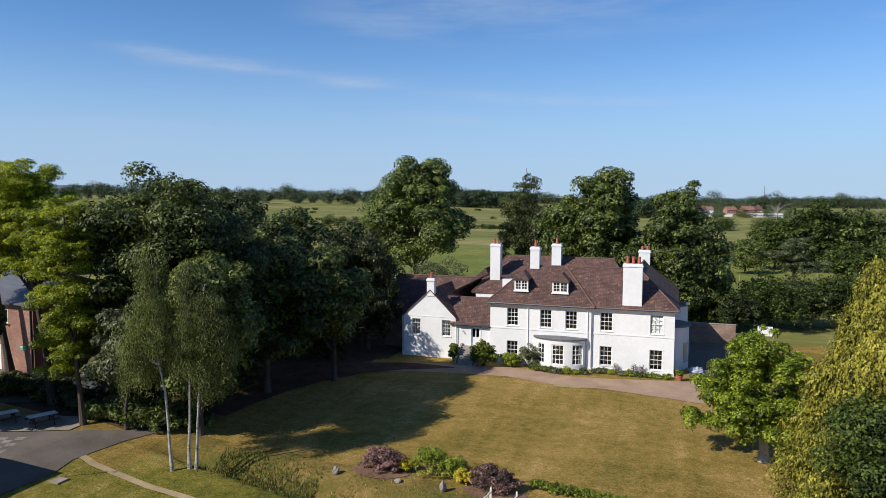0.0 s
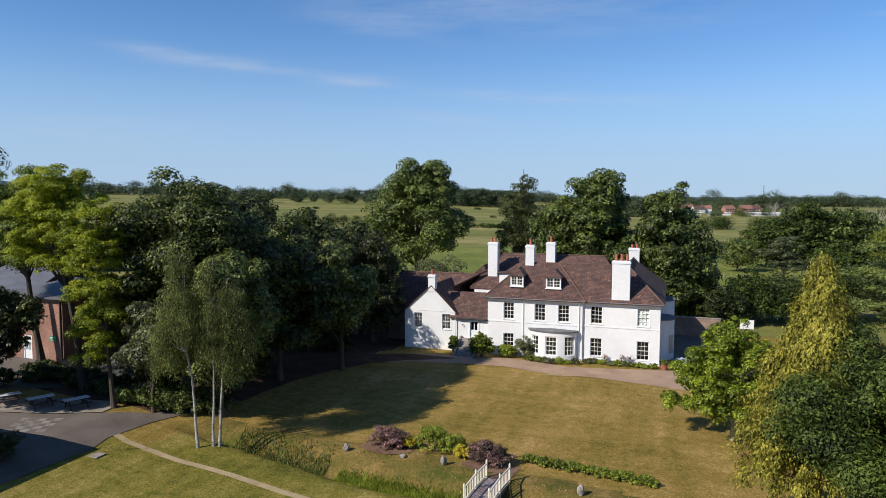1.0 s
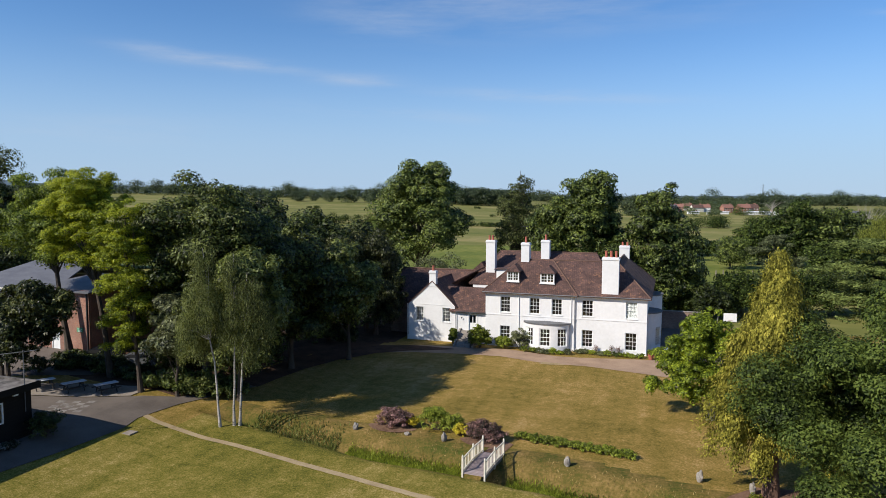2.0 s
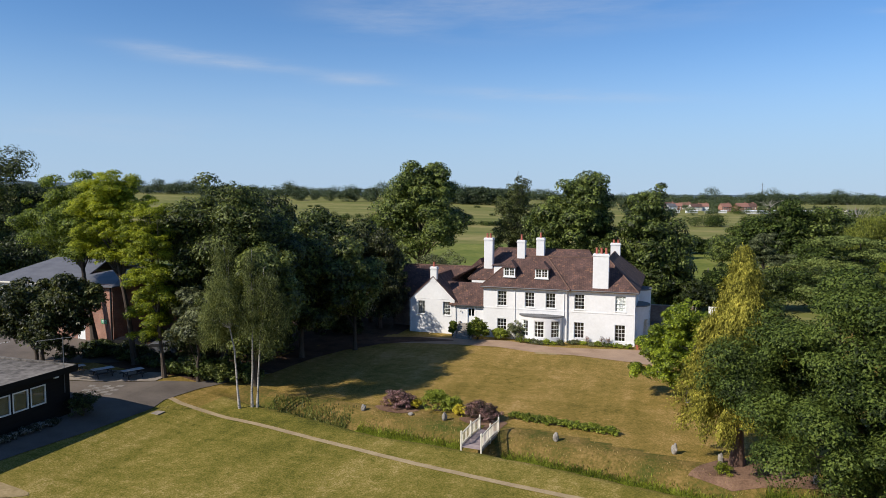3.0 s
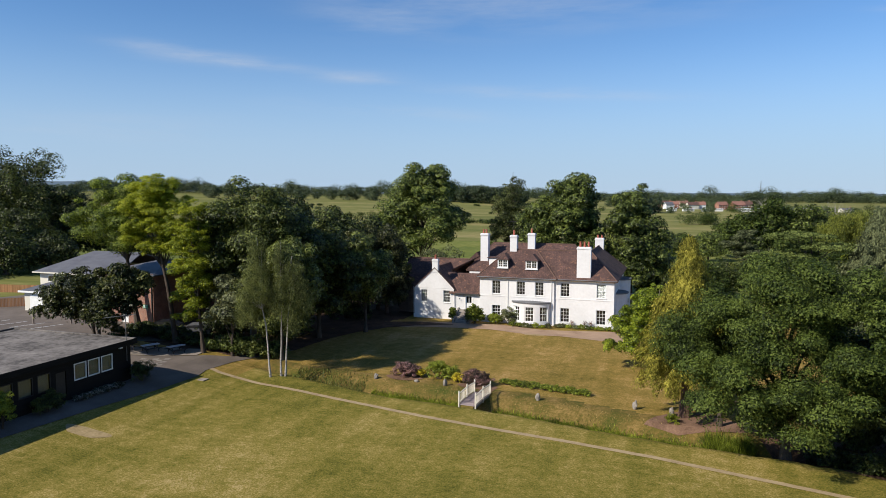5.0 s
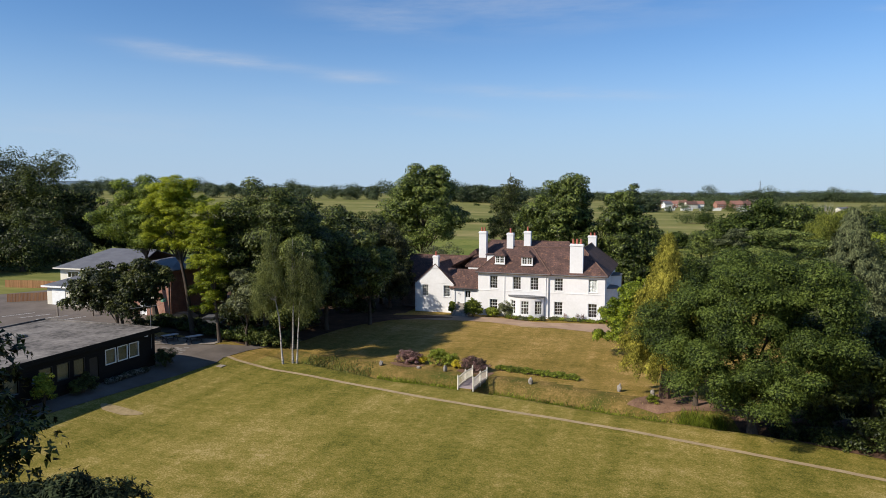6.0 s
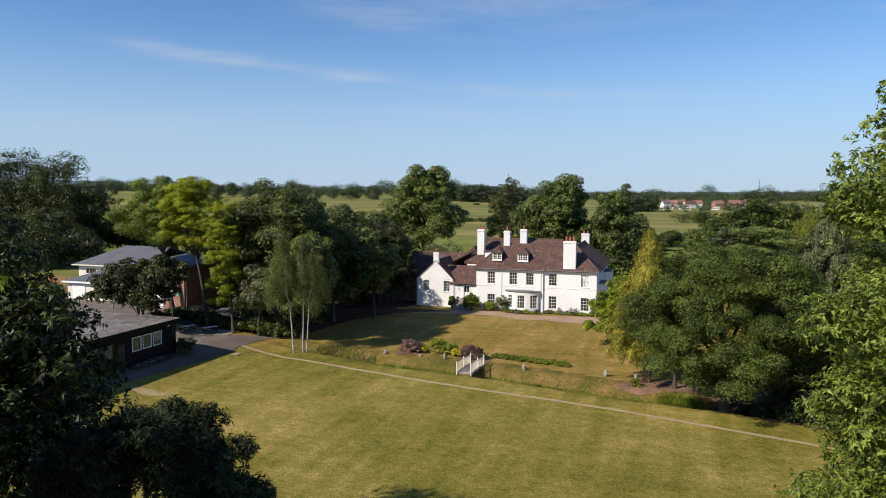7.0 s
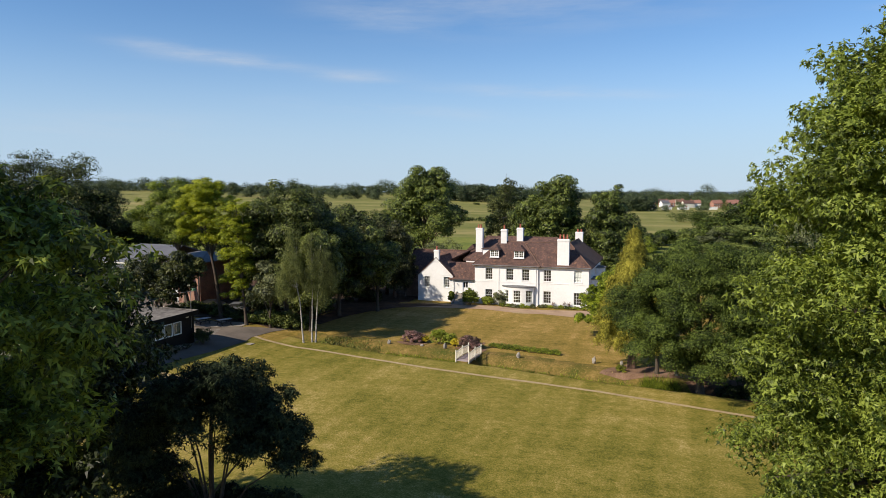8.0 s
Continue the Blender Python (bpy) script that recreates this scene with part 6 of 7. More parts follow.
for k, (x, y, r) in enumerate(((-33.7, 15.9, 1.4), (-22.0, 3.5, 0.55), (-8.8, 61.9, 0.9))):
    tagged(patch("worn_patch", [(x + r * 1.4 * math.cos(a) * (1 + 0.2 * math.sin(3 * a + k)), y + r * 0.6 * math.sin(a) * (1 + 0.2 * math.cos(2 * a))) for a in np.linspace(0, 2 * math.pi, 21)[:-1]], "bare", 0.03, 0.5), "bare worn patch in the dry lawn", "bare patch", kind="structure")


# ---- the footbridge ----
def footbridge():
    b = thing("footbridge", "small arched wooden footbridge with cream painted rails", "footbridge")
    L, W = 3.95, 1.53
    base = -0.36
    arch = lambda s: base + 0.10 * (1 - (2 * s / L) ** 2)
    n = 24
    plank = bmesh.new()
    box(plank, -W / 2 + 0.04, W / 2 - 0.04, -0.075, 0.075, -0.03, 0.0, bevel=0.006)
    me = bpy.data.meshes.new("plank")
    plank.to_mesh(me)
    plank.free()
    me.materials.append(M["plank"])
    for k in range(n):
        s = -L / 2 - 0.1 + (L + 0.2) * (k + 0.5) / n
        o = new("plank", me)
        o.parent, o.location = b, (0, s, arch(s) + 0.03)
    for side in (-1, 1):
        x = side * W / 2
        bm = bmesh.new()
        for k in range(8):
            s0, s1 = -L / 2 + L * k / 8, -L / 2 + L * (k + 1) / 8
            prism(bm, [(x - 0.04, s0, arch(s0) - 0.22), (x - 0.04, s1, arch(s1) - 0.22), (x - 0.04, s1, arch(s1) - 0.002), (x - 0.04, s0, arch(s0) - 0.002)], (0.08, 0, 0))
        part("beam", bm, "grey_wood", b)
        for s in (-L / 2, 0, L / 2):
            bm = boxes((x - 0.055, x + 0.055, s - 0.055, s + 0.055, arch(s) - 0.35, arch(s) + 1.05), bevel=0.008)
            tube(bm, [(x, s, arch(s) + 1.05), (x, s, arch(s) + 1.1), (x, s, arch(s) + 1.14), (x, s, arch(s) + 1.2)], [0.07, 0.07, 0.05, 0.03], 8)
            part("post", bm, "cream_paint", b)
        for s0, s1 in ((-L / 2, 0), (0, L / 2)):
            for z, t in ((0.93, 0.07), (0.16, 0.06)):
                bm = prism(bmesh.new(), [(x - 0.035, s0 + 0.056, arch(s0) + z - t / 2), (x - 0.035, s1 - 0.056, arch(s1) + z - t / 2), (x - 0.035, s1 - 0.056, arch(s1) + z + t / 2), (x - 0.035, s0 + 0.056, arch(s0) + z + t / 2)], (0.07, 0, 0))
                part("rail", bm, "cream_paint", b)
            for k in range(1, 7):
                s = s0 + (s1 - s0) * k / 7
                part("baluster", boxes((x - 0.022, x + 0.022, s - 0.022, s + 0.022, arch(s) + 0.19, arch(s) + 0.9)), "cream_paint", b)
    b.matrix_basis = pose(-8.70, 34.51, 0, 0, 0, -4.3)
    return b


footbridge()
tagged(drape("bridge_landing", [(-8.55, 36.4), (-8.2, 38.6)], 1.3, "soil", 0.03, across=3), "worn soil where the footbridge meets the lawn", "path", kind="structure")


def standing_stone(x, y, h, seed):
    """A rough grey standing stone."""
    rs = np.random.RandomState(seed)
    bm = bmesh.new()
    bmesh.ops.create_icosphere(bm, subdivisions=3, radius=0.5)
    for v in bm.verts:
        p = v.co.copy()
        taper = 1.0 - 0.22 * max(0, p.z + 0.1)
        v.co = Vector((p.x * 0.44 * taper, p.y * 0.38 * taper, (p.z + 0.42) * h)) * (1 + 0.26 * noise.noise(p * 3.1 + Vector((seed, 0, 0))))
    ob = put("standing_stone", bm, "stone")
    ob.matrix_basis = pose(x, y, land(x, y) - 0.05, rs.uniform(-6, 6), rs.uniform(-6, 6), rs.uniform(0, 360))
    return tagged(ob, "rough grey standing stone on the ditch bank", "stone", group="standing stones along the ditch")


for k, (x, y, h) in enumerate(((-19.85, 37.9, 0.62), (-12.54, 37.6, 0.75), (-3.31, 35.9, 0.68), (4.94, 36.0, 0.82), (7.95, 35.1, 0.85), (13.4, 33.6, 0.8), (-15.6, 38.0, 0.3))):
    standing_stone(x, y, h, 200 + k)


# ---- buildings to the west ----
def side_frame(name, label, category, x0):
    """A building whose long wall faces +x: local x runs along world y, local y into the building."""
    e = thing(name, label, category)
    e.matrix_basis = pose(x0, 0, 0, 0, 0, 90)
    return e


def plain_window(parent, x0, x1, z0, z1, y, paint="white_paint", f=0.09, lights=1, blind=False):
    w = new("window")
    w.parent = parent
    posts = [(x0 + f + (x1 - x0 - 2 * f) * k / lights - 0.025, x0 + f + (x1 - x0 - 2 * f) * k / lights + 0.025, y + 0.03, y + 0.09, z0 + f, z1 - f) for k in range(1, lights)]
    part("frame", boxes((x0, x0 + f, y - 0.02, y + 0.1, z0, z1), (x1 - f, x1, y - 0.02, y + 0.1, z0, z1), (x0 + f, x1 - f, y - 0.02, y + 0.1, z1 - f, z1), (x0 + f, x1 - f, y - 0.02, y + 0.1, z0, z0 + f), *posts), paint, w)
    pane = part("pane", boxes((x0 + f, x1 - f, y + 0.05, y + 0.056, z0 + f, z1 - f)), "glass", w)
    pane.visible_shadow = False
    # added sheet behind the glass, with the olive-grey reflection put into its colour
    if blind:
        part("blind", boxes((x0 + f, x1 - f, y + 0.14, y + 0.15, z0 + f, z1 - f)), "pane_backing", w)
    return w


flat = side_frame("flat_roofed_pavilion", "low black boarded pavilion with a weathered grey flat roof", "building", -39.35)
FZ, R0, R1 = 0.3, 4.12, 4.55
white_w = [(20.28, 21.56), (21.72, 22.98), (23.14, 24.42)]
dark_w = [(8.6, 9.7), (10.3, 11.6), (13.4, 14.7), (15.1, 16.4), (16.8, 18.0)]
part("wall", wall_front(1.5, 26.55, FZ - 0.5, R0, [(a, b, 2.24, 3.68) for a, b in white_w] + [(a, b, 2.1, 3.55) for a, b in dark_w] + [(18.5, 19.5, 1.2, 3.3)], 0.0, 0.25), "black_boards", flat)
part("wall", boxes((26.3, 26.55, 0.25, 14.3, FZ - 0.5, R0)), "black_boards", flat)
part("wall", boxes((1.5, 1.75, 0.25, 14.3, FZ - 0.5, R0), (1.75, 26.3, 14.05, 14.3, FZ - 0.5, R0)), "black_boards", flat)
part("floor", boxes((1.75, 26.3, 0.25, 14.05, 0.95, 1.1)), "room", flat)
part("roof", boxes((1.1, 27.0, -0.27, 14.7, R0, R1 - 0.1)), "felt", flat, "weathered grey roof felt with dark stains")
part("fascia", boxes((1.0, 27.1, -0.33, -0.27, R0 - 0.06, R1), (27.0, 27.1, -0.27, 14.7, R0 - 0.06, R1 - 0.02), bevel=0.01), "black_boards", flat)
part("kerb", boxes((26.75, 27.0, -0.26, 14.6, R1 - 0.1, R1 + 0.04), (1.1, 26.75, 14.45, 14.7, R1 - 0.1, R1 + 0.05), bevel=0.015), "felt", flat)
for a, b in white_w:
    plain_window(flat, a, b, 2.24, 3.68, 0.0, blind=True)
for a, b in dark_w:
    plain_window(flat, a, b, 2.1, 3.55, 0.0, "dark_iron", 0.06, blind=True)
part("door", boxes((18.55, 19.45, 0.05, 0.1, 1.2, 3.28), bevel=0.01), "dark_iron", flat)
part("roof_vent", boxes((18.6, 19.6, 8.4, 9.0, R1 - 0.1, R1 + 0.08), (18.7, 19.5, 8.5, 8.9, R1 + 0.08, R1 + 0.14), bevel=0.02), "lead", flat)
part("floodlight", boxes((25.0, 25.35, -0.32, -0.1, 3.95, 4.1), bevel=0.02), "white_paint", flat)
bm = bmesh.new()
tube(bm, [(26.0, -0.1, 2.6), (26.0, -0.1, 6.9)], [0.035, 0.03], 8)
tube(bm, [(25.2, 1.6, 6.6), (26.4, -0.9, 6.9)], [0.02, 0.02], 6)
for k in range(7):
    f = k / 6
    c = Vector((25.2 + 1.2 * f, 1.6 - 2.5 * f, 6.6 + 0.3 * f))
    tube(bm, [c - Vector((0.28, 0.13, 0)), c + Vector((0.28, 0.13, 0))], [0.012, 0.012], 5)
part("aerial", bm, "lead", flat)
shrub("flower_border", "low border of white flowers below the black wall", -38.6, 22.4, [(0, -2.0, 0.25, 0.35, 0.9, 0.25), (0, 0, 0.25, 0.35, 0.9, 0.26), (0, 1.6, 0.25, 0.35, 0.9, 0.25)], "white_flower", 7000, 0.1, 0.22, seed=181)
shrub("round_bush", "dark clipped round bush at the pavilion corner", -38.3, 26.6, [(0, 0, 0.85, 1.0, 1.0, 0.85)], "dark_leaf", 7000, 0.1, 0.25, seed=182)
shrub("round_bush", "small dark clipped round bush by the car park", -51.2, 37.2, [(0, 0, 0.75, 0.8, 0.8, 0.75)], "dark_leaf", 6000, 0.1, 0.22, seed=188)
shrub("yellow_bush", "tall yellow-green bush against the black wall", -38.4, 13.0, [(0, 0, 1.4, 0.7, 0.8, 1.3)], "hedge_leaf", 5000, 0.12, 0.3, seed=183)
for k, (x, y) in enumerate(((-38.6, 17.0), (-38.5, 9.5), (-38.6, 5.0))):
    shrub("dark_bush", "dark low bush against the black wall", x, y, [(0, 0, 0.7, 0.8, 1.4, 0.7)], "dark_leaf", 5000, 0.12, 0.3, seed=184 + k)

brick_house = thing("brick_building", "two-storey red brick building with a grey slate roof", "building")
BX, BZ = -60.6, 8.0
part("wall", wall_front(BX, -52.3, 1.0, BZ, [(-57.3, -56.2, 1.8, 4.1), (-57.2, -55.2, 6.0, 7.3)], 44.2, 0.3), "brick", brick_house)
part("wall", boxes((-52.6, -52.3, 44.5, 56.0, 1.0, BZ), (BX, BX + 0.3, 44.5, 56, 1.0, BZ), (BX + 0.3, -52.6, 55.7, 56, 1.0, BZ)), "brick", brick_house)
part("ceiling", boxes((BX + 0.3, -52.6, 44.5, 55.7, 7.7, 7.9), (BX + 0.3, -52.6, 44.5, 55.7, 5.0, 5.2), (BX + 0.3, -52.6, 48.5, 48.7, 1.0, 7.7)), "room", brick_house)
plain_window(brick_house, -57.2, -55.2, 6.0, 7.3, 44.25, lights=3)
part("downpipe", boxes((-52.55, -52.45, 44.08, 44.2, 1.8, BZ)), "dark_iron", brick_house)
d = new("door")
d.parent = brick_house
part("frame", boxes((-57.3, -57.18, 44.22, 44.34, 1.8, 4.1), (-56.32, -56.2, 44.22, 44.34, 1.8, 4.1), (-57.18, -56.32, 44.22, 44.34, 3.98, 4.1), (-57.18, -56.32, 44.22, 44.34, 3.55, 3.65)), "white_paint", d)
part("leaf", boxes((-57.18, -56.32, 44.27, 44.32, 1.8, 3.55), bevel=0.008), "white_paint", d)
for a, b in ((-57.08, -56.8), (-56.7, -56.42)):
    part("pane", boxes((a, b, 44.255, 44.268, 2.7, 3.45)), "glass", d)
part("pane", boxes((-57.18, -56.32, 44.28, 44.29, 3.65, 3.98)), "glass", d)
sign = new("sign")
sign.parent = brick_house
part("board", boxes((-53.9, -53.1, 44.15, 44.19, 3.75, 4.2), bevel=0.005), "green_sign", sign, "small green sign on the brick wall")
part("writing", boxes((-53.8, -53.2, 44.143, 44.15, 4.05, 4.11), (-53.8, -53.35, 44.143, 44.15, 3.93, 3.98), (-53.8, -53.25, 44.143, 44.15, 3.82, 3.86)), "white_paint", sign)
bm = bmesh.new()
slab(bm, [(-61.1, 43.7, 7.9), (-51.8, 43.7, 7.9), (-55.5, 50.1, 9.0), (-57.0, 50.1, 9.0)], 0.12)
slab(bm, [(-51.8, 43.7, 7.9), (-51.8, 56.5, 7.9), (-55.5, 50.1, 9.0)], 0.12)
slab(bm, [(-61.1, 56.5, 7.9), (-61.1, 43.7, 7.9), (-57.0, 50.1, 9.0)], 0.12)
slab(bm, [(-51.8, 56.5, 7.9), (-61.1, 56.5, 7.9), (-57.0, 50.1, 9.0), (-55.5, 50.1, 9.0)], 0.12)
part("roof", bm, "slate", brick_house, "grey slate hipped roof")
hall = thing("hall", "cream rendered hall with a large grey sheet roof", "building")
part("wall", wall_front(-80.0, -66.1, 1.0, 6.4, [(-78.6, -76.4, 4.9, 5.9), (-75.6, -73.4, 4.9, 5.9)], 52.5, 0.3), "cream", hall)
part("wall", boxes((-80, -79.7, 52.8, 66, 1.0, 6.4), (-79.7, -66.1, 65.7, 66, 1, 6.4)), "cream", hall)
plain_window(hall, -78.6, -76.4, 4.9, 5.9, 52.52, lights=3)
plain_window(hall, -75.6, -73.4, 4.9, 5.9, 52.52, lights=3)
part("inner_wall", boxes((-79.6, -66.2, 55.5, 55.7, 1, 6.3)), "room", hall)
bm = bmesh.new()
slab(bm, [(-80.6, 51.8, 6.45), (-65.5, 51.8, 6.45), (-67.5, 59.2, 9.0), (-76.5, 59.2, 9.0)], 0.15)
slab(bm, [(-80.6, 66.6, 6.45), (-80.6, 51.8, 6.45), (-76.5, 59.2, 9.0)], 0.15)
slab(bm, [(-65.5, 66.6, 6.45), (-80.6, 66.6, 6.45), (-76.5, 59.2, 9.0), (-67.5, 59.2, 9.0)], 0.15)
part("roof", bm, "slate", hall)
part("fascia", boxes((-80.65, -65.5, 51.72, 51.8, 6.28, 6.46)), "cream", hall)
garage = thing("garage", "white garage with a low grey roof and a wide white door", "garage")
part("wall", boxes((-75.4, -66.2, 46.0, 52.4, 1.4, 4.7)), "cream", garage)
part("garage_door", boxes((-74.4, -72.0, 45.94, 46.0, 2.0, 4.2), *[(-74.4, -72.0, 45.925, 45.94, 2.0 + 0.44 * k, 2.4 + 0.44 * k) for k in range(5)]), "white_paint", garage)
bm = bmesh.new()
slab(bm, [(-75.9, 45.5, 4.7), (-65.9, 45.5, 4.7), (-65.9, 52.4, 5.7), (-75.0, 52.4, 5.7)], 0.16)
part("roof", bm, "slate", garage)
part("fascia", boxes((-75.9, -65.9, 45.42, 45.5, 4.5, 4.74)), "white_paint", garage)
fence = thing("fence", "orange-brown close-boarded garden fence", "fence")
board = bmesh.new()
box(board, -0.07, 0.07, -0.012, 0.012, 0, 1.25, bevel=0.004)
me = bpy.data.meshes.new("board")
board.to_mesh(me)
board.free()
me.materials.append(M["fence_wood"])
for a, b in (((-82.5, 45.4), (-76.6, 49.6)), ((-96, 56), (-82, 58.5))):
    n = int(math.dist(a, b) / 0.17)
    for k in range(n):
        f = (k + 0.5) / n
        o = new("board", me)
        o.parent, o.location = fence, (a[0] + (b[0] - a[0]) * f, a[1] + (b[1] - a[1]) * f, land(a[0] + (b[0] - a[0]) * f, a[1] + (b[1] - a[1]) * f))
        o.rotation_euler = (0, 0, math.atan2(b[1] - a[1], b[0] - a[0]))
for k in range(4):
    x = -72.5 + 2.9 * k
    tagged(drape("bay_line", [(x, 36.6), (x + 1.4, 40.2)], 0.12, "white_paint", 0.06, across=1), "white painted parking bay line", "road marking", group="bay lines of the car park", kind="structure")
for k, (x, y) in enumerate(((-66.1, 39.3), (-62.0, 41.0))):
    b = thing("bollard_post", "plain grey timber post at the car park edge", "post", at=(x, y, land(x, y)))
    part("shaft", boxes((-0.08, 0.08, -0.08, 0.08, -0.1, 1.9), bevel=0.01), "grey_wood", b)
    part("cap", boxes((-0.1, 0.1, -0.1, 0.1, 1.9, 1.94), bevel=0.01), "lead", b)


# ---- loose things ----
def picnic_table():
    t = thing("picnic_table", "timber picnic table with fixed benches on the paving", "picnic table", group="picnic tables by the drive")
    plank = lambda x, y, z, w: (x - 0.92, x + 0.92, y - w / 2, y + w / 2, z - 0.045, z)
    for k in range(5):
        part("top_plank", boxes(plank(0, -0.31 + 0.155 * k, 0.76, 0.145), bevel=0.006), "pale_top", t)
    for s in (-1, 1):
        for k in range(2):
            part("bench_plank", boxes(plank(0, s * (0.66 + 0.15 * k), 0.46, 0.14), bevel=0.006), "dark_timber", t)
    for x in (-0.62, 0.62):
        for s in (-1, 1):
            bm = prism(bmesh.new(), [(x - 0.03, s * 0.2, 0.712), (x - 0.03, s * 0.31, 0.712), (x - 0.03, s * 0.72, 0.0), (x - 0.03, s * 0.61, 0.0)], (0.06, 0, 0))
            part("leg", bm, "dark_timber", t)
        part("crossbar", boxes((x + 0.031, x + 0.085, -0.8, 0.8, 0.32, 0.412)), "dark_timber", t)
    return t


first = picnic_table()
spots = ((-45.0, 35.35, 64), (-42.45, 36.3, 66), (-47.5, 34.5, 62))
first.matrix_basis = pose(spots[0][0], spots[0][1], land(*spots[0][:2]) + 0.06, 0, 0, spots[0][2])
for x, y, r in spots[1:]:
    copy_thing(first, pose(x, y, land(x, y) + 0.06, 0, 0, r))
tagged(patch("paving", [(-50.0, 31.5), (-44.7, 33.8), (-39.7, 36.1), (-39.9, 38.0), (-41.2, 38.6), (-44.2, 38.0), (-50.4, 34.5)], "paving", 0.065), "strip of pale paving under the picnic tables", "paving", kind="structure")
# worn painted game squares on the asphalt
for j in range(5):
    for k in range(5):
        if (j + k) % 2:
            continue
        o = Vector((-42.9, 30.2, 0)) + j * Vector((0.55, 0.22, 0)) + k * Vector((-0.22, 0.55, 0))
        q = [o, o + Vector((0.55, 0.22, 0)), o + Vector((0.33, 0.77, 0)), o + Vector((-0.22, 0.55, 0))]
        tagged(patch("painted_square", [(p.x, p.y) for p in q], "worn_paint", 0.055, 5), "worn pale square painted on the asphalt", "road marking", group="painted squares on the drive", kind="structure")
tagged(put("drain_cover", boxes((-35.4, -34.2, 30.1, 30.9, land(-34.8, 30.5) - 0.05, land(-34.8, 30.5) + 0.02), bevel=0.01), "paving"), "square concrete drain cover in the grass", "drain cover")


def parked_car(x, y, turn, paint, label):
    c = thing("car", label, "car", group="cars under the trees")
    low = [(-2.1, 0.35), (-2.15, 0.75), (-2.0, 0.95), (-1.2, 1.0), (-0.55, 1.42), (0.9, 1.46), (1.75, 1.05), (2.1, 0.95), (2.12, 0.4), (1.9, 0.28), (-1.9, 0.28)]
    bm = prism(bmesh.new(), [(px, -0.85, pz) for px, pz in low], (0, 1.7, 0))
    bmesh.ops.bevel(bm, geom=bm.edges[:], offset=0.06, segments=2, affect="EDGES")
    part("body", bm, paint, c)
    for s in (-1, 1):
        y0 = s * 0.853
        part("side_window", prism(bmesh.new(), [(-0.95, y0, 1.03), (-0.5, y0, 1.36), (0.85, y0, 1.4), (1.45, y0, 1.06)], (0, s * 0.012, 0)), "dark_iron", c)
        for wx in (-1.3, 1.3):
            w = new("wheel")
            w.parent = c
            bm = bmesh.new()
            tube(bm, [(wx, s * 0.68, 0.32), (wx, s * 0.72, 0.32), (wx, s * 0.86, 0.32), (wx, s * 0.88, 0.32)], [0.29, 0.32, 0.32, 0.29], 18)
            part("tyre", bm, "rubber", w)
            bm = bmesh.new()
            tube(bm, [(wx, s * 0.86, 0.32), (wx, s * 0.9, 0.32)], [0.2, 0.17], 12)
            part("rim", bm, "lead", w)
    part("windscreen", prism(bmesh.new(), [(-1.18, -0.7, 1.045), (-0.62, -0.62, 1.42), (-0.62, 0.62, 1.42), (-1.18, 0.7, 1.045)], (-0.02, 0, 0.02)), "dark_iron", c)
    for s in (-1, 1):
        part("headlight", boxes((-2.17, -2.08, s * 0.62 - 0.15, s * 0.62 + 0.15, 0.68, 0.82), bevel=0.02), "white_paint", c)
    c.matrix_basis = pose(x, y, land(x, y) + 0.04, 0, 0, turn)
    return c


parked_car(-45.8, 43.6, 20, "car_paint", "silver car parked in the shade under trees")
parked_car(-49.6, 42.8, 20, "dark_car", "dark car parked in the shade under trees")
board_post = thing("basketball_board", "white basketball backboard on a dark post", "basketball board", at=(9.9, 80.3, 0))
part("post", boxes((-0.05, 0.05, 0.1, 0.2, -0.1, 3.3)), "dark_iron", board_post)
part("backboard", boxes((-0.75, 0.75, 0.0, 0.05, 2.4, 3.45), bevel=0.01), "white_paint", board_post)
bm = bmesh.new()
tube(bm, [(0.23 * math.cos(a), -0.27 + 0.23 * math.sin(a), 2.62) for a in np.linspace(0, 2 * math.pi, 17)], [0.012] * 17, 6)
part("hoop", bm, "terracotta", board_post)
tagged(patch("yard", [(2.0, 68.2), (9, 67.5), (9.4, 76), (8.4, 86.4), (2.0, 86.4)], "asphalt", 0.03, 2.0), "grey asphalt yard beside the house", "yard", kind="structure")
garden_wall = thing("garden_wall", "old brick garden wall beside the house", "wall", kind="structure")
part("wall", boxes((1.2, 7.5, 86.6, 86.95, -0.3, 2.3)), "old_brick", garden_wall)
part("coping", boxes((1.15, 7.55, 86.55, 87.0, 2.3, 2.38), bevel=0.01), "stone", garden_wall)
rs = np.random.RandomState(9)
bm = bmesh.new()
bmesh.ops.create_icosphere(bm, subdivisions=3, radius=0.8)
for v in bm.verts:
    p = v.co
    v.co = Vector((p.x * 0.8, p.y * 0.55, max(0, p.z + 0.25) * 0.5)) * (1 + 0.6 * noise.noise(p * 4.0))
ob = put("tarpaulin", bm, "tarp")
ob.location = (2.7, 71.2, land(2.7, 71.2))
tagged(ob, "crumpled blue and white tarpaulin heap beside the house", "tarpaulin")
pot = thing("plant_pot", "terracotta pot with a small leafy plant", "plant pot", at=(1.1, 67.3, land(1.1, 67.3) + 0.03))
bm = bmesh.new()
tube(bm, [(0, 0, 0), (0, 0, 0.42), (0, 0, 0.44), (0, 0, 0.52)], [0.2, 0.3, 0.34, 0.34], 14)
part("pot", bm, "terracotta", pot)
prs = np.random.RandomState(3)
pc, pr = clumps_of(prs, [(0, 0, 0.75, 0.35, 0.35, 0.3)], 0.15)
leaf_mesh("plant", prs, pc, pr, 1500, 0.09, "hedge_leaf", parent=pot)


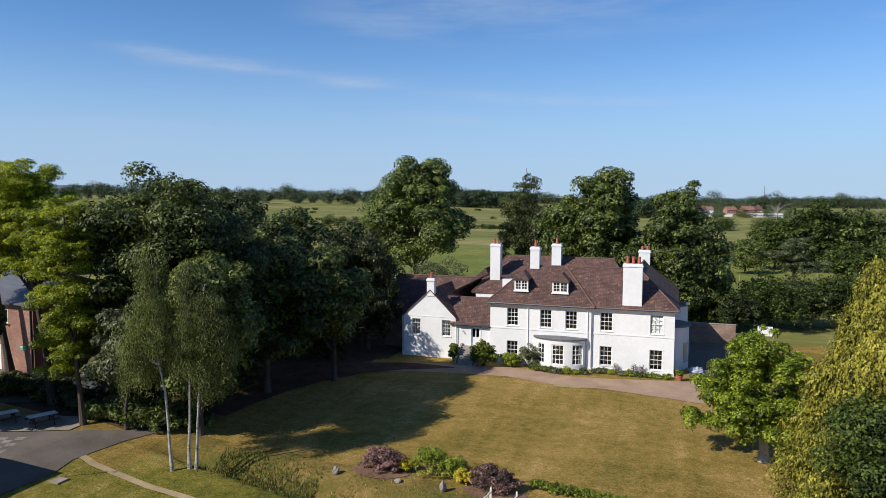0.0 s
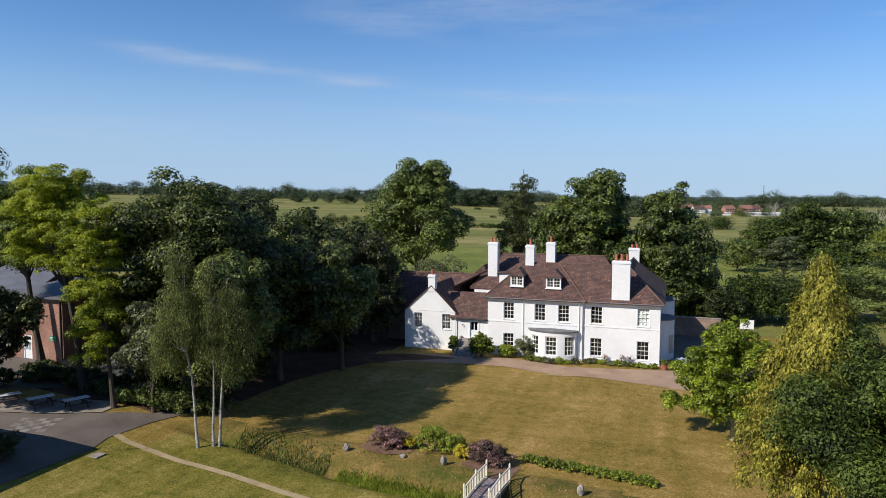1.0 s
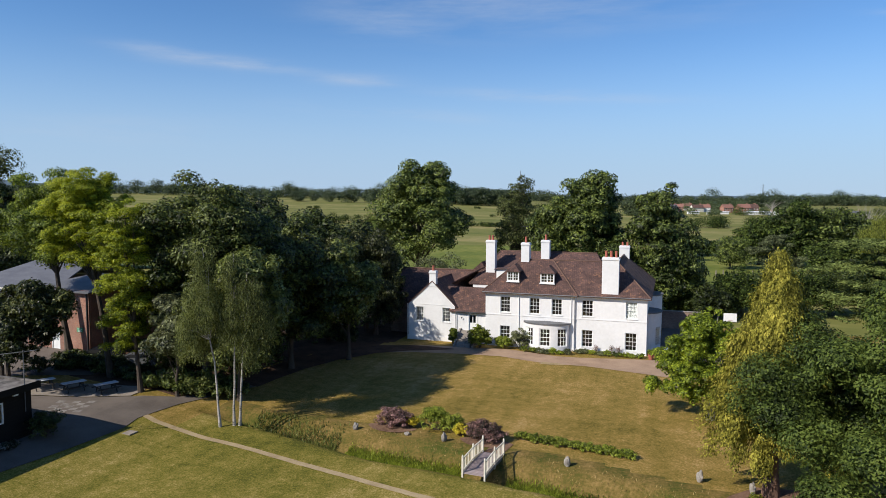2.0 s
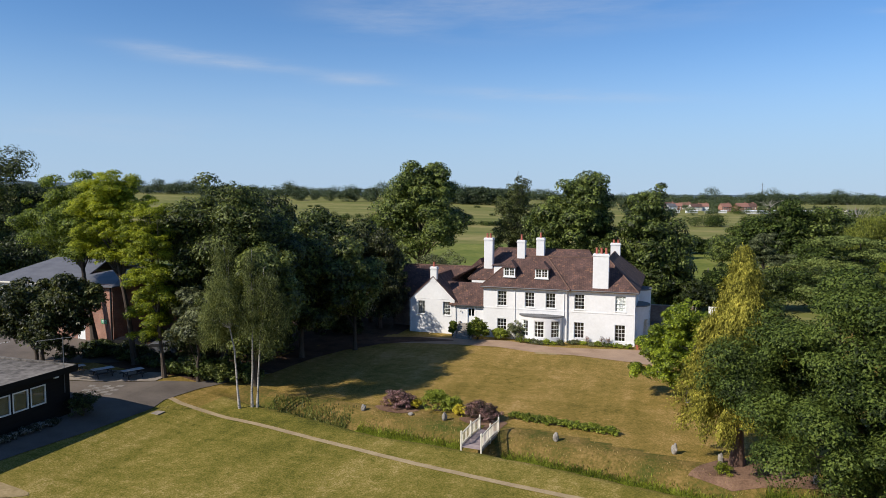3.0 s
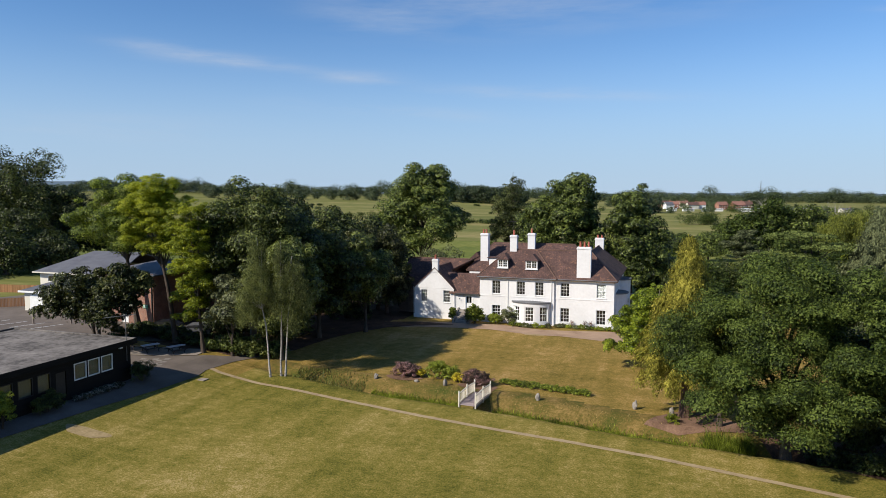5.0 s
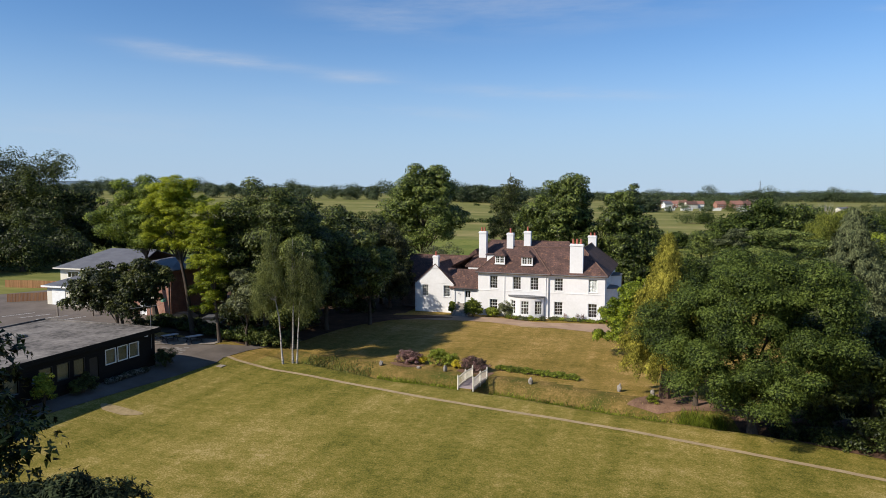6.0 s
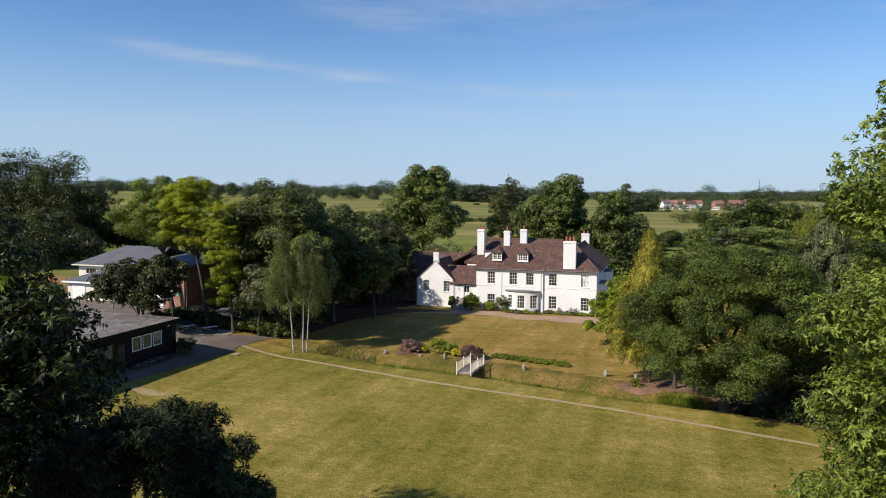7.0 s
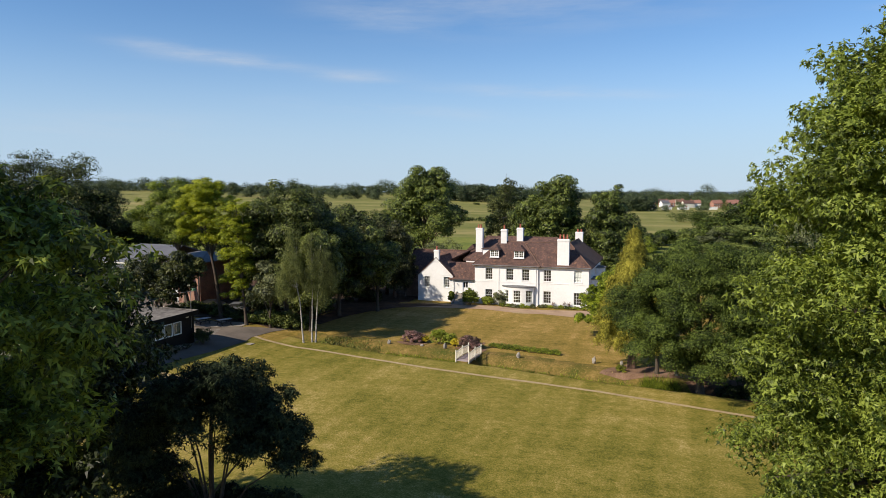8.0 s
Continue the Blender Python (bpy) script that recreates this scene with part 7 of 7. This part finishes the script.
# ---- the country beyond ----
def out_there(across, ahead):
    """A plan place from metres to the right of and ahead of the first look-out."""
    return (0.948 * across - 0.318 * ahead, 0.318 * across + 0.948 * ahead)


def wood(name, label, places, leaf_mat, per=260, leaf=1.2, seed=1):
    """Far trees in one object: each a heap of uneven leafy clumps on a short trunk."""
    rs = np.random.RandomState(seed)
    cs, rr = [], []
    for across, ahead, r, h in places:
        x, y = out_there(across, ahead)
        z = land(x, y)
        for _ in range(9):
            d = unit(rs.normal(size=3))
            cs.append((x + d[0] * r * 0.7, y + d[1] * r * 0.7, z + h * 0.52 + d[2] * h * 0.36))
            rr.append(r * (0.35 + 0.3 * rs.rand()))
        cs.append((x, y, z + h * 0.3))
        rr.append(r * 0.6)
        cs.append((x + 0.3 * r * rs.normal(), y, z + h * 0.12))
        rr.append(r * 0.55)
    ob = leaf_mesh(name, rs, np.array(cs), np.array(rr), per * len(places), leaf, leaf_mat, flat=0.8)
    return tagged(ob, label, "woodland", kind="stuff")


wr = random.Random(3)
row = []
for k in range(300):
    a = -0.78 + 1.56 * k / 299
    ahead = 1250 + 150 * math.sin(5 * a) + wr.uniform(-60, 60)
    h = wr.uniform(9, 16) * (1.35 if 0.0 < a < 0.16 else 1.0) + 3 * smooth(0.12, 0.3, a)
    if wr.random() < 0.12:
        h *= 1.5
    row.append((a * ahead, ahead, h * wr.uniform(0.7, 1.1), h))
wood("far_tree_line", "far line of hedgerow trees along the fields", row, "far_haze_leaf", 900, 1.7, 71)
row = []
for k in range(46):
    a = 0.005 + 0.115 * k / 45
    ahead = 830 + wr.uniform(-30, 30)
    row.append((a * ahead, ahead, wr.uniform(7, 10), wr.uniform(17, 22)))
wood("far_wood", "dark wood across the meadow", row, "far_haze_leaf", 1300, 1.4, 72)
row = [(out, 900 + wr.uniform(-40, 40), wr.uniform(7, 11), wr.uniform(12, 20)) for out in [-330, -300, -285, -262, -240, -222, -205, -190, -172, -150, -130, -118, -100, -90, -470, -452, -500, -540, -600, -570]]
wood("field_trees", "scattered round field trees", row, "far_haze_leaf", 2000, 1.2, 73)
for k in range(7):
    x, y = out_there(-158 + 5.5 * k + (6 if k > 3 else 0), 1150)
    rs = np.random.RandomState(300 + k)
    t = thing("poplar", "slim dark distant poplar on the skyline", "tree", "poplars on the skyline", at=(x, y, land(x, y)))
    cs, rr = clumps_of(rs, [(0, 0, 8 + rs.rand() * 2, 1.4, 1.4, 7)], 1.2)
    part("trunk", trunk_mesh(rs, 10, 0.3, cs, 4), "bark", t)
    leaf_mesh("crown", rs, cs, rr, 1500, 0.9, "far_haze_leaf", parent=t)
# hedges and scrub in the fields
row = [(-88 + 7 * k + wr.uniform(-3, 3), 420 + wr.uniform(-8, 8), wr.uniform(4, 6), wr.uniform(3.5, 6)) for k in range(9)]
row += [(12 + 5 * k + wr.uniform(-2, 2), 395 + wr.uniform(-5, 5), wr.uniform(3, 4.5), wr.uniform(1.2, 2.2)) for k in range(12)]
row += [(wr.uniform(-160, 60), wr.uniform(330, 800), wr.uniform(2, 4), wr.uniform(1.0, 2.0)) for k in range(8)]
wood("field_scrub", "dark scrub bushes and a hedge line in the meadow", row, "oak_leaf", 900, 0.55, 74)
row = [(148 + 8 * k + wr.uniform(-3, 3), 400 + wr.uniform(-14, 14), wr.uniform(6, 8), wr.uniform(5, 8)) for k in range(12)]
row += [(250 + 12 * k, 470 + wr.uniform(-10, 10), wr.uniform(5, 8), wr.uniform(5, 9)) for k in range(16)]
row += [(wr.uniform(140, 420), wr.uniform(560, 690), wr.uniform(4, 7), wr.uniform(5, 9)) for k in range(16)]
wood("field_hedge", "thick green hedge across the eastern field", row, "oak_leaf", 1300, 0.6, 75)
tagged(patch("pasture", [out_there(*q) for q in ((-160, 150), (-60, 138), (30, 122), (52, 104), (110, 100), (240, 150), (240, 235), (100, 222), (0, 250), (-160, 245))], "pasture", 0.12, 6.0), "greener pasture beyond the garden", "field", kind="structure")
# the eastern thicket
east = [(94, 172, 8.5, 17.6), (103, 170, 8.5, 16.4), (86, 176, 7, 13.0), (112, 176, 8.5, 14.5), (122, 182, 8, 12.0), (133, 190, 8, 11.5), (146, 205, 9, 12.0), (160, 215, 9, 11.5), (175, 225, 9, 11.5), (74, 166, 4.2, 8.6), (62, 176, 5, 5.0), (68, 190, 6, 5.5), (80, 205, 6, 6.0), (56, 168, 4, 4.0), (92, 150, 6, 9.0), (102, 148, 6.5, 9.5), (112, 150, 6.5, 9.0), (124, 152, 7, 9.0), (138, 152, 7, 9.5), (152, 162, 8, 10), (190, 200, 10, 11), (200, 240, 10, 12), (92, 128, 6, 9), (104, 126, 6.5, 9), (117, 130, 7, 9)]
for k, (across, ahead, r, h) in enumerate(east):
    x, y = out_there(across, ahead)
    tree("thicket_tree", "leafy tree in the thicket east of the house", x, y, [(0, 0, h - r * 0.62, r * 0.72, r * 0.72, r * 0.6), (r * 0.4, 0, h * 0.5, r * 0.66, r * 0.66, h * 0.32), (-r * 0.42, -r * 0.2, h * 0.46, r * 0.62, r * 0.62, h * 0.3), (0, -r * 0.3, h * 0.25, r * 0.85, r * 0.7, h * 0.26)], ("oak_leaf", "lime_leaf", "oak_leaf", "lime_leaf", "hedge_leaf", "dark_leaf")[k % 6], 10500, 0.1 + 0.072 * r, 1.2, r=0.3, seed=400 + k, group="eastern thicket", limbs=6)
near_east = [(38.5, 88, 3.0, 5.0), (43, 89, 4.0, 6.8), (48, 91, 4.4, 7.4), (53, 91, 4.4, 7.2), (58, 92, 4.6, 7.6), (35.5, 91, 2.4, 3.6), (64, 94, 5, 8), (75, 105, 6, 9), (84, 110, 6, 9.5), (63, 84, 4.5, 6), (72, 86, 5, 7), (82, 90, 5, 8), (60, 70, 5, 8.5), (70, 70, 5, 8), (52, 58, 4, 7), (46, 96, 4, 6.5)]
for k, (across, ahead, r, h) in enumerate(near_east):
    x, y = out_there(across, ahead)
    shrub("thicket_bush", "dense dark bush beyond the garden wall", x, y, [(0, 0, h * 0.55, r * 0.8, r * 0.75, h * 0.45), (r * 0.5, -r * 0.2, h * 0.4, r * 0.55, r * 0.6, h * 0.38), (-r * 0.5, -r * 0.2, h * 0.38, r * 0.55, r * 0.6, h * 0.36)], ("dark_leaf", "oak_leaf", "dark_leaf", "oak_leaf")[k % 4], 10000 if k < 7 else 6000, 0.3 if k < 7 else 0.38, 0.7, seed=450 + k, group="thicket beyond the garden wall")
tree("blue_spruce", "grey-blue spruce among the thicket trees", *out_there(73, 141), [(0, 0, 8.6, 3.2, 3.2, 1.4), (-1.5, 0, 6.4, 4.0, 3.6, 1.4), (1, 0, 4.2, 4.6, 4.2, 1.6)], "spruce_leaf", 26000, 0.26, 0.8, seed=471, flat=0.5)
tree("cherry_tree", "small yellow-green tree by the field", *out_there(66, 84), [(0, 0, 5.5, 3, 3, 2.4)], "gold_leaf", 7000, 0.3, 0.8, seed=470)
# the western wood
west = [(-71, 130, 5, 6), (-76, 124, 6, 8), (-84, 116, 6, 8), (-92, 108, 6, 9), (-97, 150, 13, 26), (-112, 150, 12, 24), (-86, 148, 10, 24), (-79, 150, 8, 17), (-104, 128, 11, 21), (-122, 165, 12, 23), (-130, 140, 12, 22), (-140, 160, 12, 24), (-90, 124, 8, 14), (-98, 114, 8, 12), (-82, 136, 7, 12)]
for k, (across, ahead, r, h) in enumerate(west):
    x, y = out_there(across - 8, ahead - 18)
    tree("oak_tree", "large dark oak of the western wood", x, y, [(0, 0, h - r * 0.5, r * 0.7, r * 0.7, r * 0.5), (r * 0.42, 0, h * 0.55, r * 0.62, r * 0.62, h * 0.3), (-r * 0.42, 0, h * 0.5, r * 0.62, r * 0.62, h * 0.3), (0, -r * 0.3, h * 0.3, r * 0.85, r * 0.7, h * 0.28)], "dark_leaf", 26000 if h > 11 else 8000, 0.42, 1.7, r=0.5, seed=500 + k, group="western wood", limbs=6)
row = [(-62 - 6 * k + wr.uniform(-2, 2), 136 + 1.5 * k + wr.uniform(-5, 5), wr.uniform(4.5, 6.5), wr.uniform(7, 10)) for k in range(9)]
for k, (across, ahead, r, h) in enumerate(row):
    x, y = out_there(across, ahead)
    shrub("field_bush", "dark bushy tree along the field edge", x, y, [(0, 0, h * 0.55, r * 0.8, r * 0.75, h * 0.45), (r * 0.5, 0, h * 0.4, r * 0.55, r * 0.6, h * 0.38)], ("dark_leaf", "oak_leaf")[k % 2], 6500, 0.5, 1.0, seed=520 + k, group="bushes along the field edge")
for across, ahead, size, seed in ((273, 557, 1.0, 8), (116, 178, 0.5, 10)):
    dead = thing("dead_tree", "bleached bare dead tree in the eastern thicket", "tree", at=(*out_there(across, ahead), -1))
    drs = np.random.RandomState(seed)
    pts = [(4.5 * size * drs.normal(), 3 * size * drs.normal(), 10 + 7 * size * drs.rand() + (3.5 if size < 1 else 0)) for _ in range(26)]
    part("trunk", trunk_mesh(drs, 14, 0.7 * size ** 0.5, np.array(pts), 26, first=0.4), "dead_wood", dead)


def far_house(across, ahead, wide, deep, eave, ridge, turn, wall, roof_mat, label):
    h = thing("far_house", label, "house", "houses across the fields")
    part("wall", boxes((-wide / 2, wide / 2, -deep / 2, deep / 2, -0.5, eave)), wall, h)
    bm = bmesh.new()
    slab(bm, [(-wide / 2 - 0.4, -deep / 2 - 0.5, eave), (wide / 2 + 0.4, -deep / 2 - 0.5, eave), (wide / 2 + 0.4, 0, ridge), (-wide / 2 - 0.4, 0, ridge)], 0.2)
    slab(bm, [(-wide / 2 - 0.4, 0, ridge), (wide / 2 + 0.4, 0, ridge), (wide / 2 + 0.4, deep / 2 + 0.5, eave), (-wide / 2 - 0.4, deep / 2 + 0.5, eave)], 0.2)
    part("roof", bm, roof_mat, h)
    for s in (-1, 1):
        part("gable", prism(bmesh.new(), [(s * wide / 2, -deep / 2, eave), (s * wide / 2, deep / 2, eave), (s * wide / 2, 0, ridge - 0.15)], (-s * 0.3, 0, 0)), wall, h)
    n = max(2, int(wide / 3))
    for k in range(n):
        for z in ((1.0, 2.4), (3.6, 4.8))[: 2 if eave > 4 else 1]:
            c = -wide / 2 + wide * (k + 0.5) / n
            w = new("window")
            w.parent = h
            part("frame", boxes((c - 0.65, c + 0.65, -deep / 2 - 0.06, -deep / 2, z[0], z[1])), "white_paint", w)
            part("pane", boxes((c - 0.52, c + 0.52, -deep / 2 - 0.09, -deep / 2 - 0.06, z[0] + 0.12, z[1] - 0.12)), "glass", w)
    part("chimney", boxes((wide * 0.3 - 0.5, wide * 0.3 + 0.5, -0.5, 0.5, ridge - 0.8, ridge + 1.2), bevel=0.03), "brick", h)
    x, y = out_there(across, ahead)
    h.matrix_basis = pose(x, y, land(x, y), 0, 0, turn)
    return h


red, pale = "far red brick house with a tiled roof", "far pale rendered house with a tiled roof"
for across, ahead, wide, deep, eave, ridge, turn, wall, roof_mat, label in (
        (310, 742, 13, 9, 5.6, 9.8, 24, "brick", "terracotta_roof", red), (322, 748, 12, 9, 5.6, 9.6, 14, "brick", "tiles", red), (296, 752, 12, 8, 5.4, 9.2, 30, "brick", "terracotta_roof", red),
        (282, 780, 11, 8, 5.2, 8.8, 12, "render", "terracotta_roof", pale), (270, 772, 13, 8, 5.0, 8.6, 26, "cream", "tiles", pale), (258, 800, 11, 8, 5.2, 8.8, 8, "brick", "terracotta_roof", red),
        (248, 790, 10, 8, 5.0, 8.4, 32, "render", "slate", "far white house with a grey roof"), (240, 820, 11, 8, 5.0, 8.4, 16, "brick", "tiles", red), (228, 800, 10, 8, 4.8, 8.2, 20, "render", "terracotta_roof", pale),
        (266, 850, 12, 8, 5.4, 9.0, 10, "brick", "tiles", red), (290, 860, 12, 8, 5.4, 9.0, 28, "cream", "terracotta_roof", pale), (335, 780, 12, 9, 5.4, 9.2, 18, "brick", "tiles", red),
        (296, 668, 30, 8, 2.8, 3.8, 18.5, "render", "white_roof", "long low white shed in the field"), (334, 655, 18, 8, 3.0, 4.2, 18.5, "render", "white_roof", "low white shed in the field"),
        (236, 690, 12, 3, 2.4, 2.9, 24, "render", "white_roof", "long white caravan in the far field"), (219, 692, 10, 3, 2.4, 2.9, 14, "render", "white_roof", "long white caravan in the far field"), (252, 684, 9, 3, 2.4, 2.9, 30, "render", "white_roof", "long white caravan in the far field"),
        (203, 700, 11, 3, 2.4, 2.9, 20, "cream", "white_roof", "long white caravan in the far field"), (268, 690, 8, 3, 2.4, 2.9, 10, "render", "white_roof", "long white caravan in the far field"), (372, 640, 12, 8, 3.2, 5.0, 22, "cream", "slate", "low far building with a grey roof")):
    far_house(across + 20, ahead, wide, deep, eave, ridge, turn, wall, roof_mat, label)
row = [(a * 1120, 1120 + wr.uniform(-30, 30), wr.uniform(9, 12), wr.uniform(17, 20)) for a in np.linspace(0.455, 0.50, 9)]
row += [(a * 640, 640 + wr.uniform(-12, 12), wr.uniform(7, 10), wr.uniform(13, 17)) for a in np.linspace(0.275, 0.325, 9)]
wood("far_copse", "dark round copses on the eastern skyline", row, "far_haze_leaf", 2200, 1.2, 77)
row = [(wr.uniform(220, 420), wr.uniform(810, 950), wr.uniform(6, 9), wr.uniform(8, 14)) for k in range(40)]
row += [(across + wr.uniform(-4, 4), 640 + wr.uniform(-30, 10), wr.uniform(4, 6), wr.uniform(4, 7)) for across in (215, 228, 247, 265, 290, 322, 338, 355, 385, 410, 425)]
row += [(across, 690 + wr.uniform(-20, 10), wr.uniform(3, 5), wr.uniform(4, 7)) for across in (240, 256, 272, 276, 309, 330, 350, 360, 372, 390, 398)]
wood("village_trees", "trees among the far houses", row, "far_haze_leaf", 900, 0.9, 76)
pylon = thing("pylon", "far steel lattice pylon on the skyline", "pylon", at=(*out_there(892, 1900), 0))
bm = bmesh.new()
for sx, sy in ((-1, -1), (-1, 1), (1, -1), (1, 1)):
    tube(bm, [(3.5 * sx, 3.5 * sy, 0), (1.0 * sx, 1.0 * sy, 30), (0.4 * sx, 0.4 * sy, 54)], [0.3, 0.28, 0.22], 5)
for k in range(9):
    z0, z1 = 5.5 * k, 5.5 * (k + 1)
    r0, r1 = 3.5 - 2.5 * min(z0, 30) / 30, 3.5 - 2.5 * min(z1, 30) / 30
    tube(bm, [(-r0, -r0, z0), (r1, -r1, z1)], [0.16, 0.16], 4)
    tube(bm, [(r0, -r0, z0), (-r1, -r1, z1)], [0.16, 0.16], 4)
for z, w in ((36, 8), (43, 6.5), (49, 5)):
    tube(bm, [(-w, 0, z), (w, 0, z)], [0.22, 0.22], 4)
part("lattice", bm, "lead", pylon)
posts = [(64 + 2.2 * k, 150 + 1.5 * math.sin(k * 2.3)) for k in range(10)]
first = None
for across, ahead in posts:
    x, y = out_there(across, ahead)
    if first is None:
        first = thing("tree_guard", "pale plastic tree guard on a stake in the field", "tree guard", "tree guards in the field")
        bm = bmesh.new()
        tube(bm, [(0, 0, 0), (0, 0, 1.3)], [0.1, 0.1], 8)
        part("tube", bm, "paving", first)
        part("stake", boxes((0.11, 0.16, -0.025, 0.025, -0.1, 1.45)), "grey_wood", first)
        first.matrix_basis = pose(x, y, land(x, y))
    else:
        copy_thing(first, pose(x, y, land(x, y), 0, 0, across * 40))


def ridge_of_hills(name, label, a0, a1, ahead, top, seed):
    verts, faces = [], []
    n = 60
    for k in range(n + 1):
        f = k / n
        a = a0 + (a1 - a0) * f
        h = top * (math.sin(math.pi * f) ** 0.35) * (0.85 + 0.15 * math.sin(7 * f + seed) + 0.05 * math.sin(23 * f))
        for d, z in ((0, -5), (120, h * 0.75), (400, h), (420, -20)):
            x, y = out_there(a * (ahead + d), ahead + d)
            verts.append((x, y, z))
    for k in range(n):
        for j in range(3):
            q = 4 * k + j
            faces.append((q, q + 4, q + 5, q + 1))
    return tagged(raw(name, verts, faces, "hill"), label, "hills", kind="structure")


ridge_of_hills("backdrop_hills_west", "low wooded hills on the horizon, painted haze-blue", -0.86, -0.30, 3600, 112, 0)
ridge_of_hills("backdrop_hills_east", "low wooded hills on the horizon, painted haze-blue", -0.35, 0.85, 3900, 26, 2)
